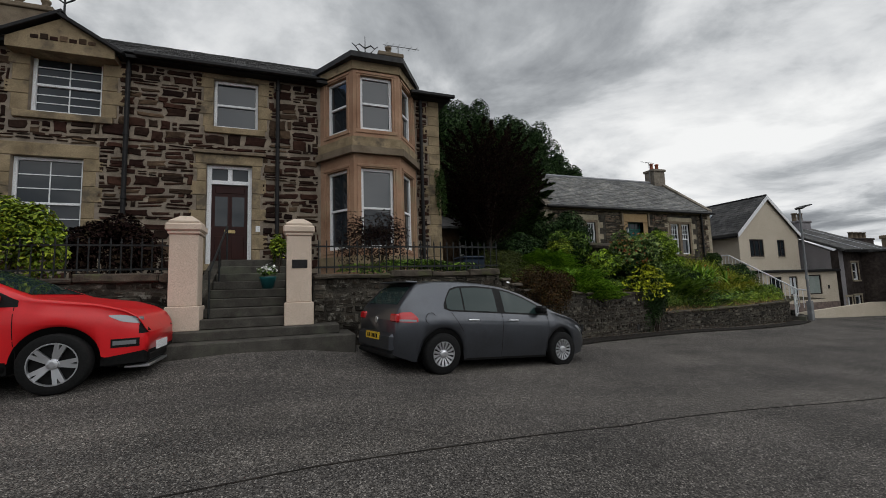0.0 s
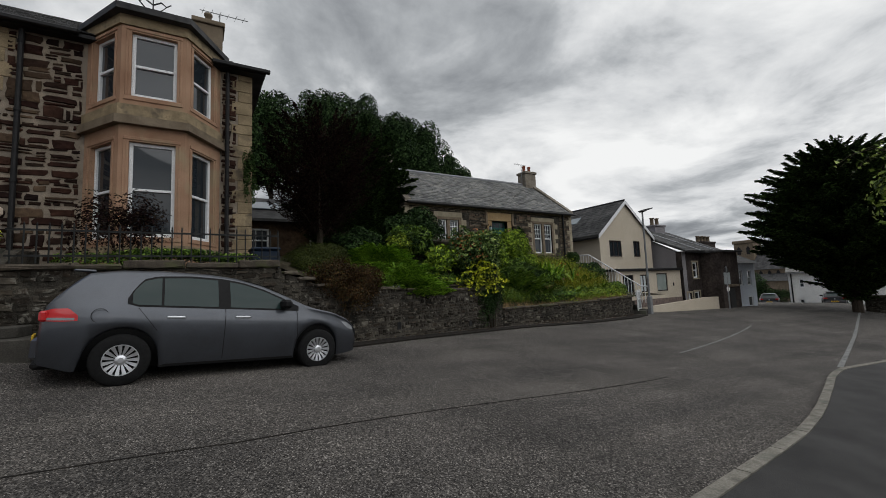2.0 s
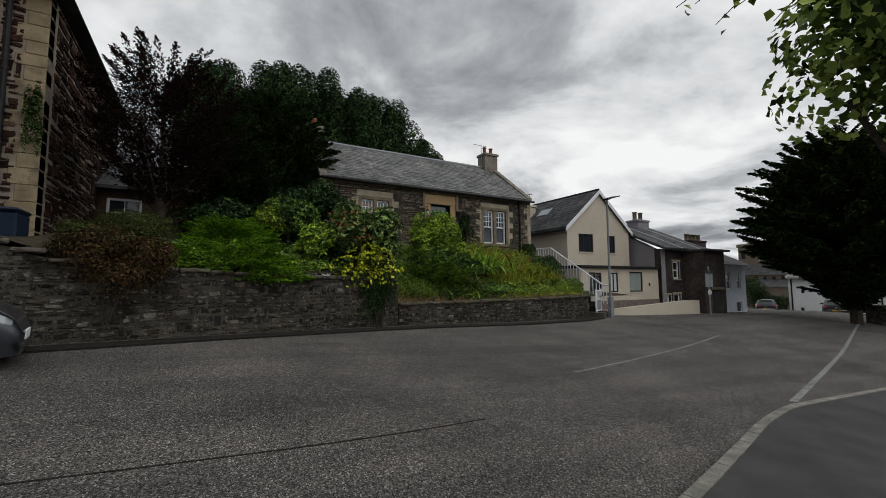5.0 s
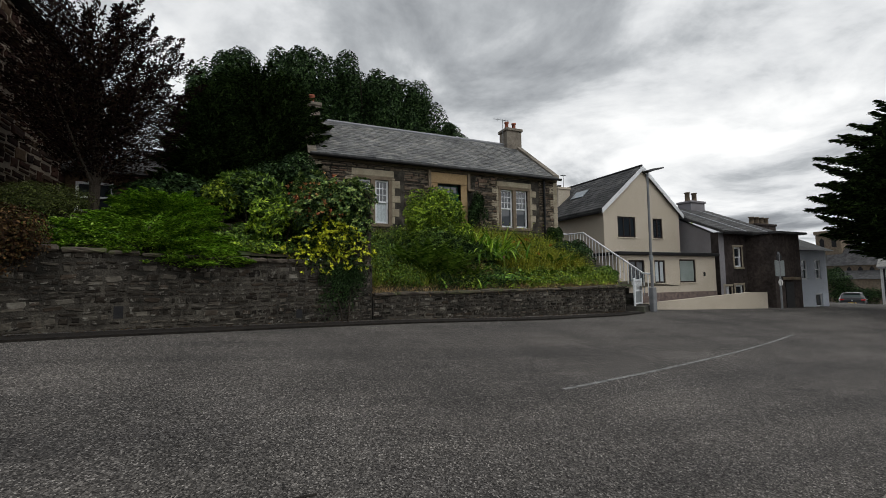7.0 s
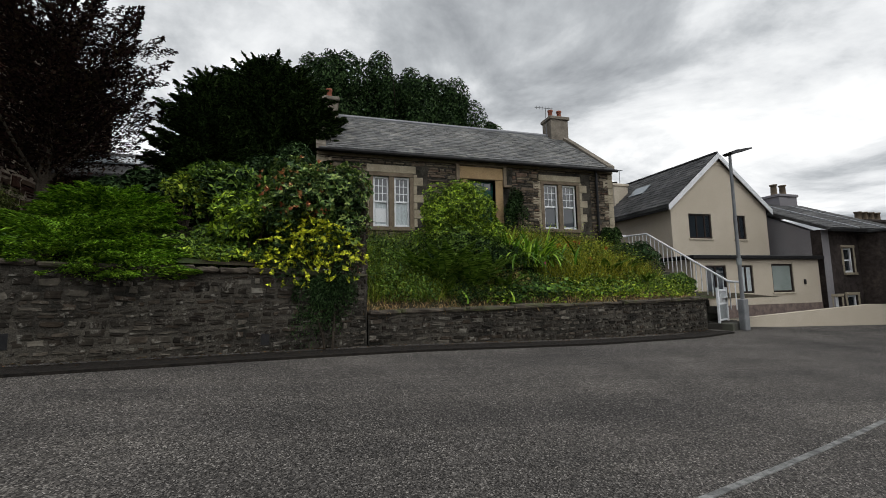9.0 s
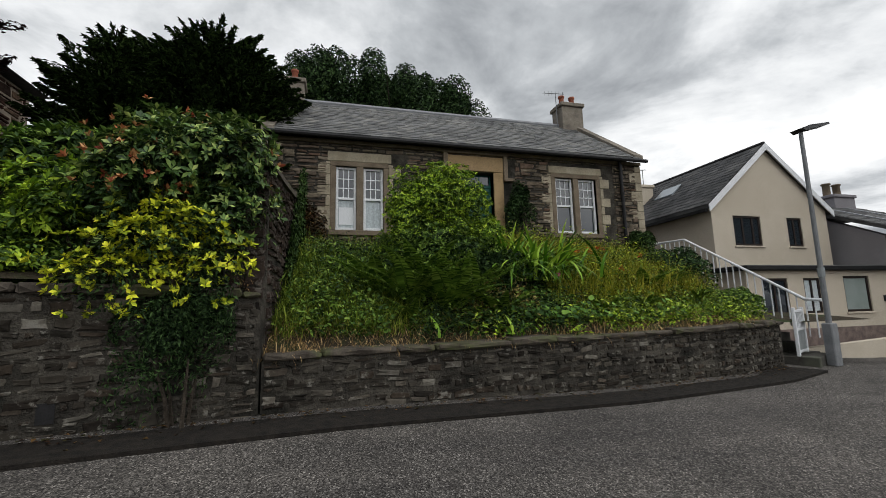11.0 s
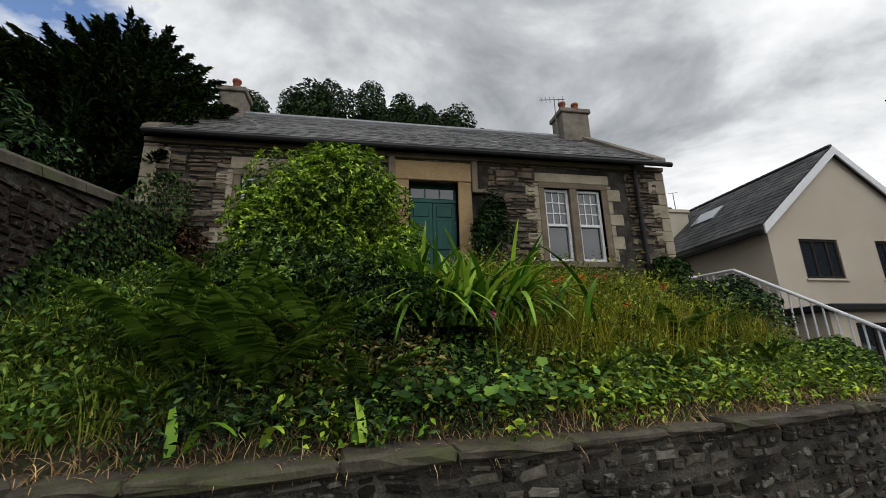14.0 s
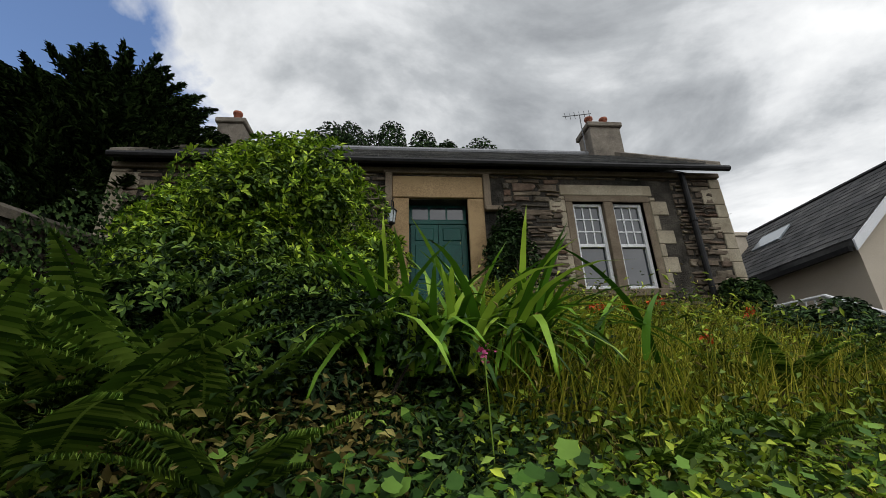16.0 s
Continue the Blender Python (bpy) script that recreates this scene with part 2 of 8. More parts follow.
M = {
    "asphalt": road_material(),
    "pavement": rough_mat("pavement_tarmac", (0.034, 0.033, 0.032), (0.06, 0.058, 0.056), 1.5, 110, 0.9, 0.5, 0.006),
    "kerb": rough_mat("kerb_stone", (0.14, 0.13, 0.11), (0.28, 0.26, 0.22), 7, 70, 0.9, 0.4, 0.008, (0.10, 0.10, 0.085)),
    "line": rough_mat("worn_road_paint", (0.10, 0.10, 0.097), (0.30, 0.30, 0.285), 9, 80, 0.8, 0.4, 0.004, (0.08, 0.08, 0.078), 8),
    "soil": rough_mat("soil", (0.025, 0.02, 0.013), (0.07, 0.055, 0.035), 8, 50, 1.0, 0.8, 0.03, (0.04, 0.055, 0.02)),
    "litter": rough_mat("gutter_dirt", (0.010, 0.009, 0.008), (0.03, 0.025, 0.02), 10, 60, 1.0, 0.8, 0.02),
    "mortar_pale": rough_mat("pale_mortar", (0.17, 0.14, 0.108), (0.32, 0.265, 0.205), 5, 60, 0.95, 0.5, 0.012, (0.2, 0.17, 0.14)),
    "mortar_dark": rough_mat("weathered_mortar", (0.026, 0.023, 0.019), (0.10, 0.089, 0.072), 3.5, 45, 0.95, 0.9, 0.03, (0.017, 0.016, 0.013), 1.6),
    "stone_red": stone_mat("red_whinstone", [(0.014, 0.008, 0.007), (0.036, 0.016, 0.012), (0.020, 0.012, 0.009), (0.055, 0.026, 0.018), (0.028, 0.018, 0.013), (0.105, 0.070, 0.045)]),
    "stone_grey": stone_mat("grey_rubble", [(0.085, 0.067, 0.052), (0.15, 0.12, 0.09), (0.11, 0.08, 0.06), (0.20, 0.165, 0.12), (0.10, 0.088, 0.07), (0.14, 0.09, 0.065)]),
    "stone_wall": stone_mat("boundary_rubble", [(0.013, 0.011, 0.009), (0.045, 0.039, 0.031), (0.024, 0.019, 0.015), (0.085, 0.075, 0.060), (0.018, 0.016, 0.013), (0.055, 0.042, 0.031), (0.14, 0.128, 0.106)], 8, (0.17, 0.16, 0.137), spots=0.545, spot_scale=8.0),
    "stone_brown": stone_mat("dividing_wall_rubble", [(0.016, 0.011, 0.009), (0.046, 0.032, 0.025), (0.026, 0.018, 0.014), (0.07, 0.055, 0.044)], 8, (0.13, 0.115, 0.1), spots=0.53, spot_scale=9.0),
    "sand_yellow": rough_mat("buff_sandstone", (0.19, 0.145, 0.088), (0.34, 0.265, 0.165), 2.8, 60, 0.9, 0.4, 0.008, (0.10, 0.082, 0.06), 1.9),
    "sand_pink": rough_mat("pink_sandstone", (0.27, 0.155, 0.098), (0.42, 0.265, 0.175), 1.8, 60, 0.9, 0.25, 0.005, (0.30, 0.22, 0.14), 1.3),
    "sand_cream": rough_mat("cream_sandstone", (0.24, 0.205, 0.145), (0.42, 0.365, 0.27), 2.5, 60, 0.9, 0.3, 0.006, (0.24, 0.20, 0.14), 1.7),
    "sand_grey": rough_mat("grey_brown_sandstone", (0.13, 0.10, 0.07), (0.22, 0.175, 0.125), 3, 60, 0.9, 0.3, 0.006),
    "gold_stone": rough_mat("golden_sandstone", (0.26, 0.175, 0.09), (0.38, 0.265, 0.145), 2.0, 60, 0.9, 0.25, 0.005, (0.33, 0.23, 0.12)),
    "pillar": rough_mat("cream_masonry_paint", (0.56, 0.45, 0.36), (0.64, 0.53, 0.43), 1.5, 90, 0.8, 0.15, 0.003, (0.48, 0.39, 0.31), 1.8),
    "step": rough_mat("worn_step_stone", (0.038, 0.035, 0.03), (0.085, 0.079, 0.068), 4, 60, 0.9, 0.35, 0.008, (0.08, 0.082, 0.062)),
    "coping": rough_mat("coping_stone", (0.04, 0.033, 0.026), (0.115, 0.096, 0.075), 5, 50, 0.92, 0.5, 0.012, (0.075, 0.082, 0.035), 2.2),
    "slate": stone_mat("grey_slate", [(0.10, 0.10, 0.10), (0.15, 0.15, 0.147), (0.12, 0.12, 0.117), (0.19, 0.185, 0.17), (0.085, 0.088, 0.09)], 6, None, 0.62),
    "slate_dark": stone_mat("dark_slate", [(0.05, 0.05, 0.052), (0.075, 0.073, 0.072), (0.06, 0.06, 0.06), (0.09, 0.088, 0.085)], 3, None, 0.62),
    "lead": rough_mat("lead_flashing", (0.22, 0.225, 0.235), (0.30, 0.305, 0.315), 4, 50, 0.5, 0.1, 0.003),
    "gutter": rough_mat("black_paint", (0.010, 0.010, 0.011), (0.022, 0.021, 0.021), 8, 60, 0.5, 0.15, 0.003),
    "iron": rough_mat("black_iron", (0.010, 0.011, 0.011), (0.028, 0.030, 0.030), 14, 90, 0.5, 0.2, 0.002),
    "white": rough_mat("white_paint", (0.74, 0.75, 0.76), (0.80, 0.81, 0.82), 3, 80, 0.45, 0.06, 0.001, (0.66, 0.67, 0.67)),
    "door_maroon": rough_mat("maroon_door_paint", (0.022, 0.007, 0.006), (0.036, 0.011, 0.009), 3, 60, 0.35, 0.1, 0.002),
    "door_green": rough_mat("green_door_paint", (0.006, 0.058, 0.047), (0.011, 0.078, 0.062), 3, 60, 0.35, 0.1, 0.002),
    "brass": rough_mat("brass", (0.45, 0.33, 0.14), (0.55, 0.42, 0.2), 20, 80, 0.35, 0.1, 0.001),
    "cream_harl": rough_mat("cream_render", (0.51, 0.44, 0.345), (0.58, 0.51, 0.41), 0.9, 140, 0.9, 0.5, 0.006, (0.46, 0.40, 0.315), 0.7),
    "mauve_harl": rough_mat("mauve_render", (0.24, 0.225, 0.235), (0.29, 0.275, 0.285), 1.2, 120, 0.9, 0.4, 0.006),
    "white_harl": rough_mat("white_render", (0.56, 0.60, 0.66), (0.66, 0.70, 0.76), 1.2, 120, 0.9, 0.3, 0.005),
    "far_white": rough_mat("far_white_render", (0.66, 0.65, 0.62), (0.74, 0.73, 0.70), 1.0, 100, 0.9, 0.3, 0.005),
    "dark_stone": stone_mat("dark_squared_stone", [(0.035, 0.028, 0.027), (0.06, 0.048, 0.044), (0.045, 0.037, 0.034), (0.075, 0.06, 0.053)], 7),
    # brown frame paint; also colours the sheets that stand for unlit rooms
    "frame_and_room_dark": rough_mat("dark_brown_frame_and_unlit_room", (0.018, 0.012, 0.010), (0.03, 0.021, 0.017), 5, 60, 0.5, 0.1, 0.002),
    "rubble_base": rough_mat("pinkish_base_course", (0.13, 0.10, 0.088), (0.25, 0.19, 0.165), 5, 50, 0.9, 0.6, 0.015),
    "terracotta": rough_mat("terracotta", (0.26, 0.085, 0.05), (0.36, 0.13, 0.08), 6, 50, 0.85, 0.2, 0.004),
    "chimney_stone": rough_mat("chimney_stone", (0.15, 0.13, 0.105), (0.27, 0.235, 0.19), 4, 50, 0.92, 0.5, 0.012, (0.10, 0.09, 0.07)),
    "galv": rough_mat("galvanised_steel", (0.17, 0.175, 0.18), (0.24, 0.245, 0.25), 6, 70, 0.55, 0.1, 0.002),
    "lamp_dark": rough_mat("dark_lamp_casting", (0.03, 0.03, 0.032), (0.045, 0.045, 0.047), 6, 70, 0.5, 0.1, 0.002),
    "glass": glass_mat("window_glass"),
    "curtain": rough_mat("net_curtain", (0.42, 0.46, 0.47), (0.55, 0.60, 0.61), 3, 40, 0.9, 0.2, 0.01, stretch=(8, 8, 0.4)),
    "tint_glass": glass_mat("car_glass", (0.018, 0.032, 0.03), 0.02, 0.0),
    "teal": rough_mat("teal_glazed_pot", (0.012, 0.08, 0.085), (0.02, 0.11, 0.115), 4, 60, 0.3, 0.1, 0.002),
    "blue_bin": rough_mat("blue_plastic", (0.006, 0.014, 0.028), (0.01, 0.02, 0.038), 4, 60, 0.5, 0.1, 0.002),
    "rubber": rough_mat("tyre_rubber", (0.006, 0.006, 0.006), (0.012, 0.012, 0.012), 30, 90, 0.8, 0.3, 0.003),
    "trim": rough_mat("black_trim", (0.005, 0.005, 0.005), (0.009, 0.009, 0.009), 20, 90, 0.6, 0.2, 0.002),
    "bark": rough_mat("bark", (0.03, 0.024, 0.018), (0.075, 0.06, 0.045), 8, 40, 1.0, 0.9, 0.03, stretch=(3, 3, 0.5)),
    "skylight": glass_mat("skylight_glass", (0.25, 0.28, 0.30)),
    "blind": rough_mat("grey_green_blind", (0.22, 0.26, 0.24), (0.28, 0.32, 0.30), 2, 50, 0.8, 0.1, 0.002),
}


def paint_mat(name, col, metal, flake):
    m, n, l, b = shader(name, 0.38, metal, 0.4)
    f = noise_node(n, l, 900, 1.0)
    g = ramp_node(n, l, f, [(0.3, tuple(c * (1 - flake) for c in col)), (0.7, tuple(c * (1 + flake) for c in col))])
    dirt = ramp_node(n, l, noise_node(n, l, 2.5, 5.0, 0.65), [(0.45, (1, 1, 1)), (0.75, (0.82, 0.81, 0.79))])
    l.new(mixed(n, l, 1.0, g, dirt, "MULTIPLY"), b.inputs["Base Color"])
    b.inputs["Coat Weight"].default_value, b.inputs["Coat Roughness"].default_value = 0.7, 0.05
    return m


M["tint_glass"].node_tree.nodes["Principled BSDF"].inputs["Specular IOR Level"].default_value = 0.3
M["car_grey"] = paint_mat("grey_metallic_paint", (0.062, 0.067, 0.078), 0.75, 0.25)
M["car_red"] = paint_mat("red_paint", (0.58, 0.008, 0.012), 0.0, 0.05)
M["car_red"].node_tree.nodes["Principled BSDF"].inputs["Coat Weight"].default_value = 0.2
M["car_black"] = paint_mat("black_paint_car", (0.015, 0.016, 0.018), 0.2, 0.2)
M["alloy"] = shader("alloy", 0.28, 0.9)[0]
M["alloy"].node_tree.nodes["Principled BSDF"].inputs["Base Color"].default_value = (0.62, 0.63, 0.65, 1)
M["red_lens"] = shader("red_lens", 0.12, 0, 0.6)[0]
M["red_lens"].node_tree.nodes["Principled BSDF"].inputs["Base Color"].default_value = (0.42, 0.012, 0.014, 1)
M["clear_lens"] = shader("clear_lens", 0.1, 0.3, 0.7)[0]
M["clear_lens"].node_tree.nodes["Principled BSDF"].inputs["Base Color"].default_value = (0.22, 0.23, 0.24, 1)
M["plate"] = rough_mat("yellow_plate", (0.62, 0.40, 0.03), (0.66, 0.43, 0.04), 4, 60, 0.4, 0.05, 0.001)
M["sign_face"] = rough_mat("grey_sign_back", (0.23, 0.25, 0.25), (0.29, 0.31, 0.31), 4, 60, 0.5, 0.1, 0.001)

L = {
    "privet": leaf_mat("privet_leaf", [(0.052, 0.098, 0.012), (0.13, 0.215, 0.021), (0.26, 0.351, 0.034), (0.429, 0.494, 0.052)], 0.5, 0.16, 0.2),
    "juniper": leaf_mat("juniper_spray", [(0.03, 0.09, 0.009), (0.105, 0.24, 0.018), (0.21, 0.39, 0.03), (0.33, 0.51, 0.051)], 0.6, 0.12, 0.15),
    "yew": leaf_mat("dark_conifer_spray", [(0.006, 0.012, 0.004), (0.018, 0.035, 0.011), (0.036, 0.066, 0.019), (0.066, 0.105, 0.028)], 0.8, 0.05, 0.15),
    "copper": leaf_mat("copper_leaf", [(0.005, 0.003, 0.003), (0.016, 0.008, 0.008), (0.031, 0.015, 0.014), (0.027, 0.020, 0.011)], 0.8, 0.05, 0.2),
    "mid": leaf_mat("mid_green_leaf", [(0.018, 0.05, 0.009), (0.062, 0.134, 0.02), (0.134, 0.23, 0.032), (0.235, 0.336, 0.056)], 0.5, 0.16, 0.2),
    "dark": leaf_mat("dark_green_leaf", [(0.007, 0.016, 0.006), (0.021, 0.045, 0.016), (0.044, 0.085, 0.029), (0.079, 0.134, 0.045)], 0.65, 0.08),
    "lime": leaf_mat("lime_leaf", [(0.115, 0.184, 0.017), (0.299, 0.391, 0.025), (0.529, 0.598, 0.034), (0.69, 0.701, 0.04), (0.8, 0.759, 0.057)], 0.5, 0.16, 0.25),
    "photinia": leaf_mat("photinia_leaf", [(0.025, 0.062, 0.015), (0.075, 0.156, 0.033), (0.163, 0.263, 0.062), (0.338, 0.4, 0.112)], 0.38, 0.25, 0.15),
    "red": leaf_mat("young_red_leaf", [(0.36, 0.06, 0.036), (0.552, 0.156, 0.072), (0.504, 0.24, 0.096), (0.66, 0.36, 0.168)], 0.5, 0.12, 0.2),
    "choisya": leaf_mat("fresh_green_leaf", [(0.04, 0.098, 0.01), (0.115, 0.218, 0.02), (0.276, 0.425, 0.031), (0.46, 0.575, 0.052)], 0.5, 0.16, 0.2),
    "grass": leaf_mat("grass_blade", [(0.057, 0.109, 0.014), (0.127, 0.207, 0.023), (0.218, 0.299, 0.034), (0.356, 0.38, 0.063)], 0.6, 0.1, 0.3),
    "gold_grass": leaf_mat("yellowing_grass", [(0.104, 0.139, 0.014), (0.232, 0.267, 0.023), (0.36, 0.36, 0.035), (0.488, 0.418, 0.07)], 0.6, 0.1, 0.3),
    "dry_weed": leaf_mat("withered_weed", [(0.06, 0.05, 0.015), (0.15, 0.12, 0.035), (0.25, 0.19, 0.06), (0.34, 0.29, 0.1)], 0.7, 0.08, 0.2),
    "dry": leaf_mat("dry_grass", [(0.141, 0.095, 0.040), (0.408, 0.280, 0.126), (0.412, 0.239, 0.110), (0.750, 0.546, 0.273)], 0.8, 0.15),
    "fern": leaf_mat("fern_frond", [(0.037, 0.091, 0.012), (0.079, 0.161, 0.018), (0.132, 0.223, 0.028), (0.198, 0.281, 0.046)], 0.6, 0.1, 0.25),
    "sword": leaf_mat("sword_leaf", [(0.046, 0.149, 0.011), (0.103, 0.253, 0.018), (0.196, 0.38, 0.03), (0.345, 0.483, 0.052)], 0.4, 0.2, 0.25),
    "mallow": leaf_mat("mallow_leaf", [(0.034, 0.09, 0.014), (0.06, 0.144, 0.022), (0.102, 0.204, 0.031), (0.156, 0.264, 0.042)], 0.6, 0.12, 0.2),
    "heather": leaf_mat("russet_foliage", [(0.025, 0.01, 0.003), (0.064, 0.027, 0.009), (0.032, 0.032, 0.01), (0.136, 0.068, 0.024)], 0.7),
    "birch": leaf_mat("pale_tree_leaf", [(0.03, 0.055, 0.01), (0.09, 0.15, 0.025), (0.2, 0.28, 0.05), (0.42, 0.5, 0.13)], 0.45, 0.16, 0.35),
    "box": leaf_mat("clipped_box_leaf", [(0.016, 0.022, 0.005), (0.034, 0.045, 0.010), (0.06, 0.075, 0.016), (0.095, 0.11, 0.026)], 0.6, 0.1),
    "ivy": leaf_mat("ivy_leaf", [(0.010, 0.022, 0.007), (0.029, 0.061, 0.017), (0.058, 0.103, 0.032), (0.08, 0.13, 0.035)], 0.65, 0.06),
    "flower_red": leaf_mat("scarlet_flower", [(0.575, 0.057, 0.023), (0.690, 0.115, 0.023)], 0.6),
    "flower_pink": leaf_mat("pink_flower", [(0.517, 0.057, 0.207), (0.690, 0.138, 0.345)], 0.6),
    "flower_white": leaf_mat("white_flower", [(0.750, 0.750, 0.690), (0.750, 0.750, 0.750)], 0.6),
}


# ---- building helpers ----
def link_mesh(name, bm_or_me, material, parent=None, label=""):
    if isinstance(bm_or_me, bmesh.types.BMesh):
        me = bpy.data.meshes.new(name)
        bm_or_me.to_mesh(me)
        bm_or_me.free()
    else:
        me = bm_or_me
    if material and not me.materials:
        me.materials.append(material)
    ob = new(name, me)
    if parent:
        ob.parent = parent
    if label:
        ob["label"] = label
    return ob


def part(name, bm, material, parent, label=""):
    return link_mesh(name, bm, material, parent, label)


def thing(name, label, category, at=(0, 0, 0), rz=0.0, group="", kind=""):
    ob = new(name)
    ob.matrix_world = pose(*at, 0, 0, rz)
    return tagged(ob, label, category, group, kind)


def box(bm, x0, x1, y0, y1, z0, z1, bevel=0.0):
    """Adds one box, its edges eased."""
    r = bmesh.ops.create_cube(bm, size=1.0, matrix=Matrix.Translation(((x0 + x1) / 2, (y0 + y1) / 2, (z0 + z1) / 2)) @ Matrix.Diagonal((abs(x1 - x0), abs(y1 - y0), abs(z1 - z0), 1)))
    if bevel:
        es = list({e for v in r["verts"] for e in v.link_edges})
        bmesh.ops.bevel(bm, geom=es, offset=bevel, segments=1, affect="EDGES")
    return bm


def boxm(*a, bevel=0.0):
    return box(bmesh.new(), *a, bevel=bevel)


def prism(bm, outline, y0, y1, axis="y"):
    """A flat outline (pairs) pushed out along an axis: y takes (x, z), x takes (y, z), z takes (x, y)."""
    put = {"y": lambda a, b, d: (a, d, b), "x": lambda a, b, d: (d, a, b), "z": lambda a, b, d: (a, b, d)}[axis]
    lo, hi = [bm.verts.new(put(a, b, y0)) for a, b in outline], [bm.verts.new(put(a, b, y1)) for a, b in outline]
    k = len(outline)
    bm.faces.new(lo[::-1]), bm.faces.new(hi)
    for i in range(k):
        bm.faces.new((lo[i], lo[(i + 1) % k], hi[(i + 1) % k], hi[i]))
    bmesh.ops.recalc_face_normals(bm, faces=bm.faces)
    return bm


def tube(bm, pts, r, sides=8, r_end=None):
    """A round bar through points, tapering from r to r_end."""
    pts = [Vector(p) for p in pts]
    rings, k = [], len(pts)
    for i, p in enumerate(pts):
        d = (pts[min(i + 1, k - 1)] - pts[max(i - 1, 0)]).normalized()
        u = d.cross(Vector((0, 0, 1)) if abs(d.z) < 0.9 else Vector((1, 0, 0))).normalized()
        w = d.cross(u)
        rr = r if r_end is None else r + (r_end - r) * i / (k - 1)
        rings.append([bm.verts.new(p + rr * (math.cos(a) * u + math.sin(a) * w)) for a in (2 * math.pi * j / sides for j in range(sides))])
    for a, b in zip(rings, rings[1:]):
        for j in range(sides):
            bm.faces.new((a[j], a[(j + 1) % sides], b[(j + 1) % sides], b[j]))
    bm.faces.new(rings[0]), bm.faces.new(rings[-1][::-1])
    bmesh.ops.recalc_face_normals(bm, faces=bm.faces)
    return bm


def lathe(bm, profile, at=(0, 0, 0), sides=16, axis="z", closed=True):
    """Turns (radius, height) pairs round an upright axis (or the y axis)."""
    rings = []
    for r, h in profile:
        ring = []
        for j in range(sides):
            a = 2 * math.pi * j / sides
            p = (r * math.cos(a), r * math.sin(a), h) if axis == "z" else (r * math.cos(a), h, r * math.sin(a))
            ring.append(bm.verts.new((at[0] + p[0], at[1] + p[1], at[2] + p[2])))
        rings.append(ring)
    for a, b in zip(rings, rings[1:]):
        for j in range(sides):
            bm.faces.new((a[j], a[(j + 1) % sides], b[(j + 1) % sides], b[j]))
    if closed:
        bm.faces.new(rings[0][::-1]), bm.faces.new(rings[-1])
    bmesh.ops.recalc_face_normals(bm, faces=bm.faces)
    return bm


def smooth(ob):
    ob.data.polygons.foreach_set("use_smooth", [True] * len(ob.data.polygons))
    return ob


def wall_with_holes(bm, x0, x1, y0, y1, z0, z1, holes):
    """A thick wall along x with rectangular openings through it, as blocks between the openings."""
    xs = sorted({x0, x1, *[h[0] for h in holes], *[h[1] for h in holes]})
    for a, b in zip(xs, xs[1:]):
        cuts = sorted((h[2], h[3]) for h in holes if h[0] < (a + b) / 2 < h[1])
        z = z0
        for lo, hi in [*cuts, (z1, z1)]:
            if lo > z + 1e-4:
                box(bm, a, b, y0, y1, z, lo)
            z = hi
    bmesh.ops.remove_doubles(bm, verts=bm.verts, dist=1e-5)
    return bm


# unit stones, shared by all that are laid
def unit_stone(seed):
    rnd = random.Random(seed)
    bm = bmesh.new()
    out = []
    for x, z in ((-0.5, -0.5), (0.0, -0.5), (0.5, -0.5), (0.5, 0.05), (0.5, 0.5), (-0.05, 0.5), (-0.5, 0.5), (-0.5, -0.05)):
        out.append((x * rnd.uniform(0.74, 1.04), z * rnd.uniform(0.66, 1.06)))
    back = [bm.verts.new((x, 0.5, z)) for x, z in out]
    mid = [bm.verts.new((x, -0.25 + rnd.uniform(-0.1, 0.1), z)) for x, z in out]
    front = [bm.verts.new((x * 0.86, -0.5 + rnd.uniform(-0.2, 0.2), z * 0.8)) for x, z in out]
    for a, b in ((back, mid), (mid, front)):
        for i in range(8):
            bm.faces.new((a[i], a[(i + 1) % 8], b[(i + 1) % 8], b[i]))
    c = bm.verts.new((rnd.uniform(-0.1, 0.1), -0.6, rnd.uniform(-0.1, 0.1)))
    for i in range(8):
        bm.faces.new((front[i], front[(i + 1) % 8], c))
    bmesh.ops.recalc_face_normals(bm, faces=bm.faces)
    me = bpy.data.meshes.new("stone")
    bm.to_mesh(me)
    bm.free()
    return me


STONE_SHAPES = {}


def stones_for(material):
    if material.name not in STONE_SHAPES:
        made = []
        for s in range(10):
            me = unit_stone(s + 3)
            me.materials.append(material)
            made.append(me)
        STONE_SHAPES[material.name] = made
    return STONE_SHAPES[material.name]


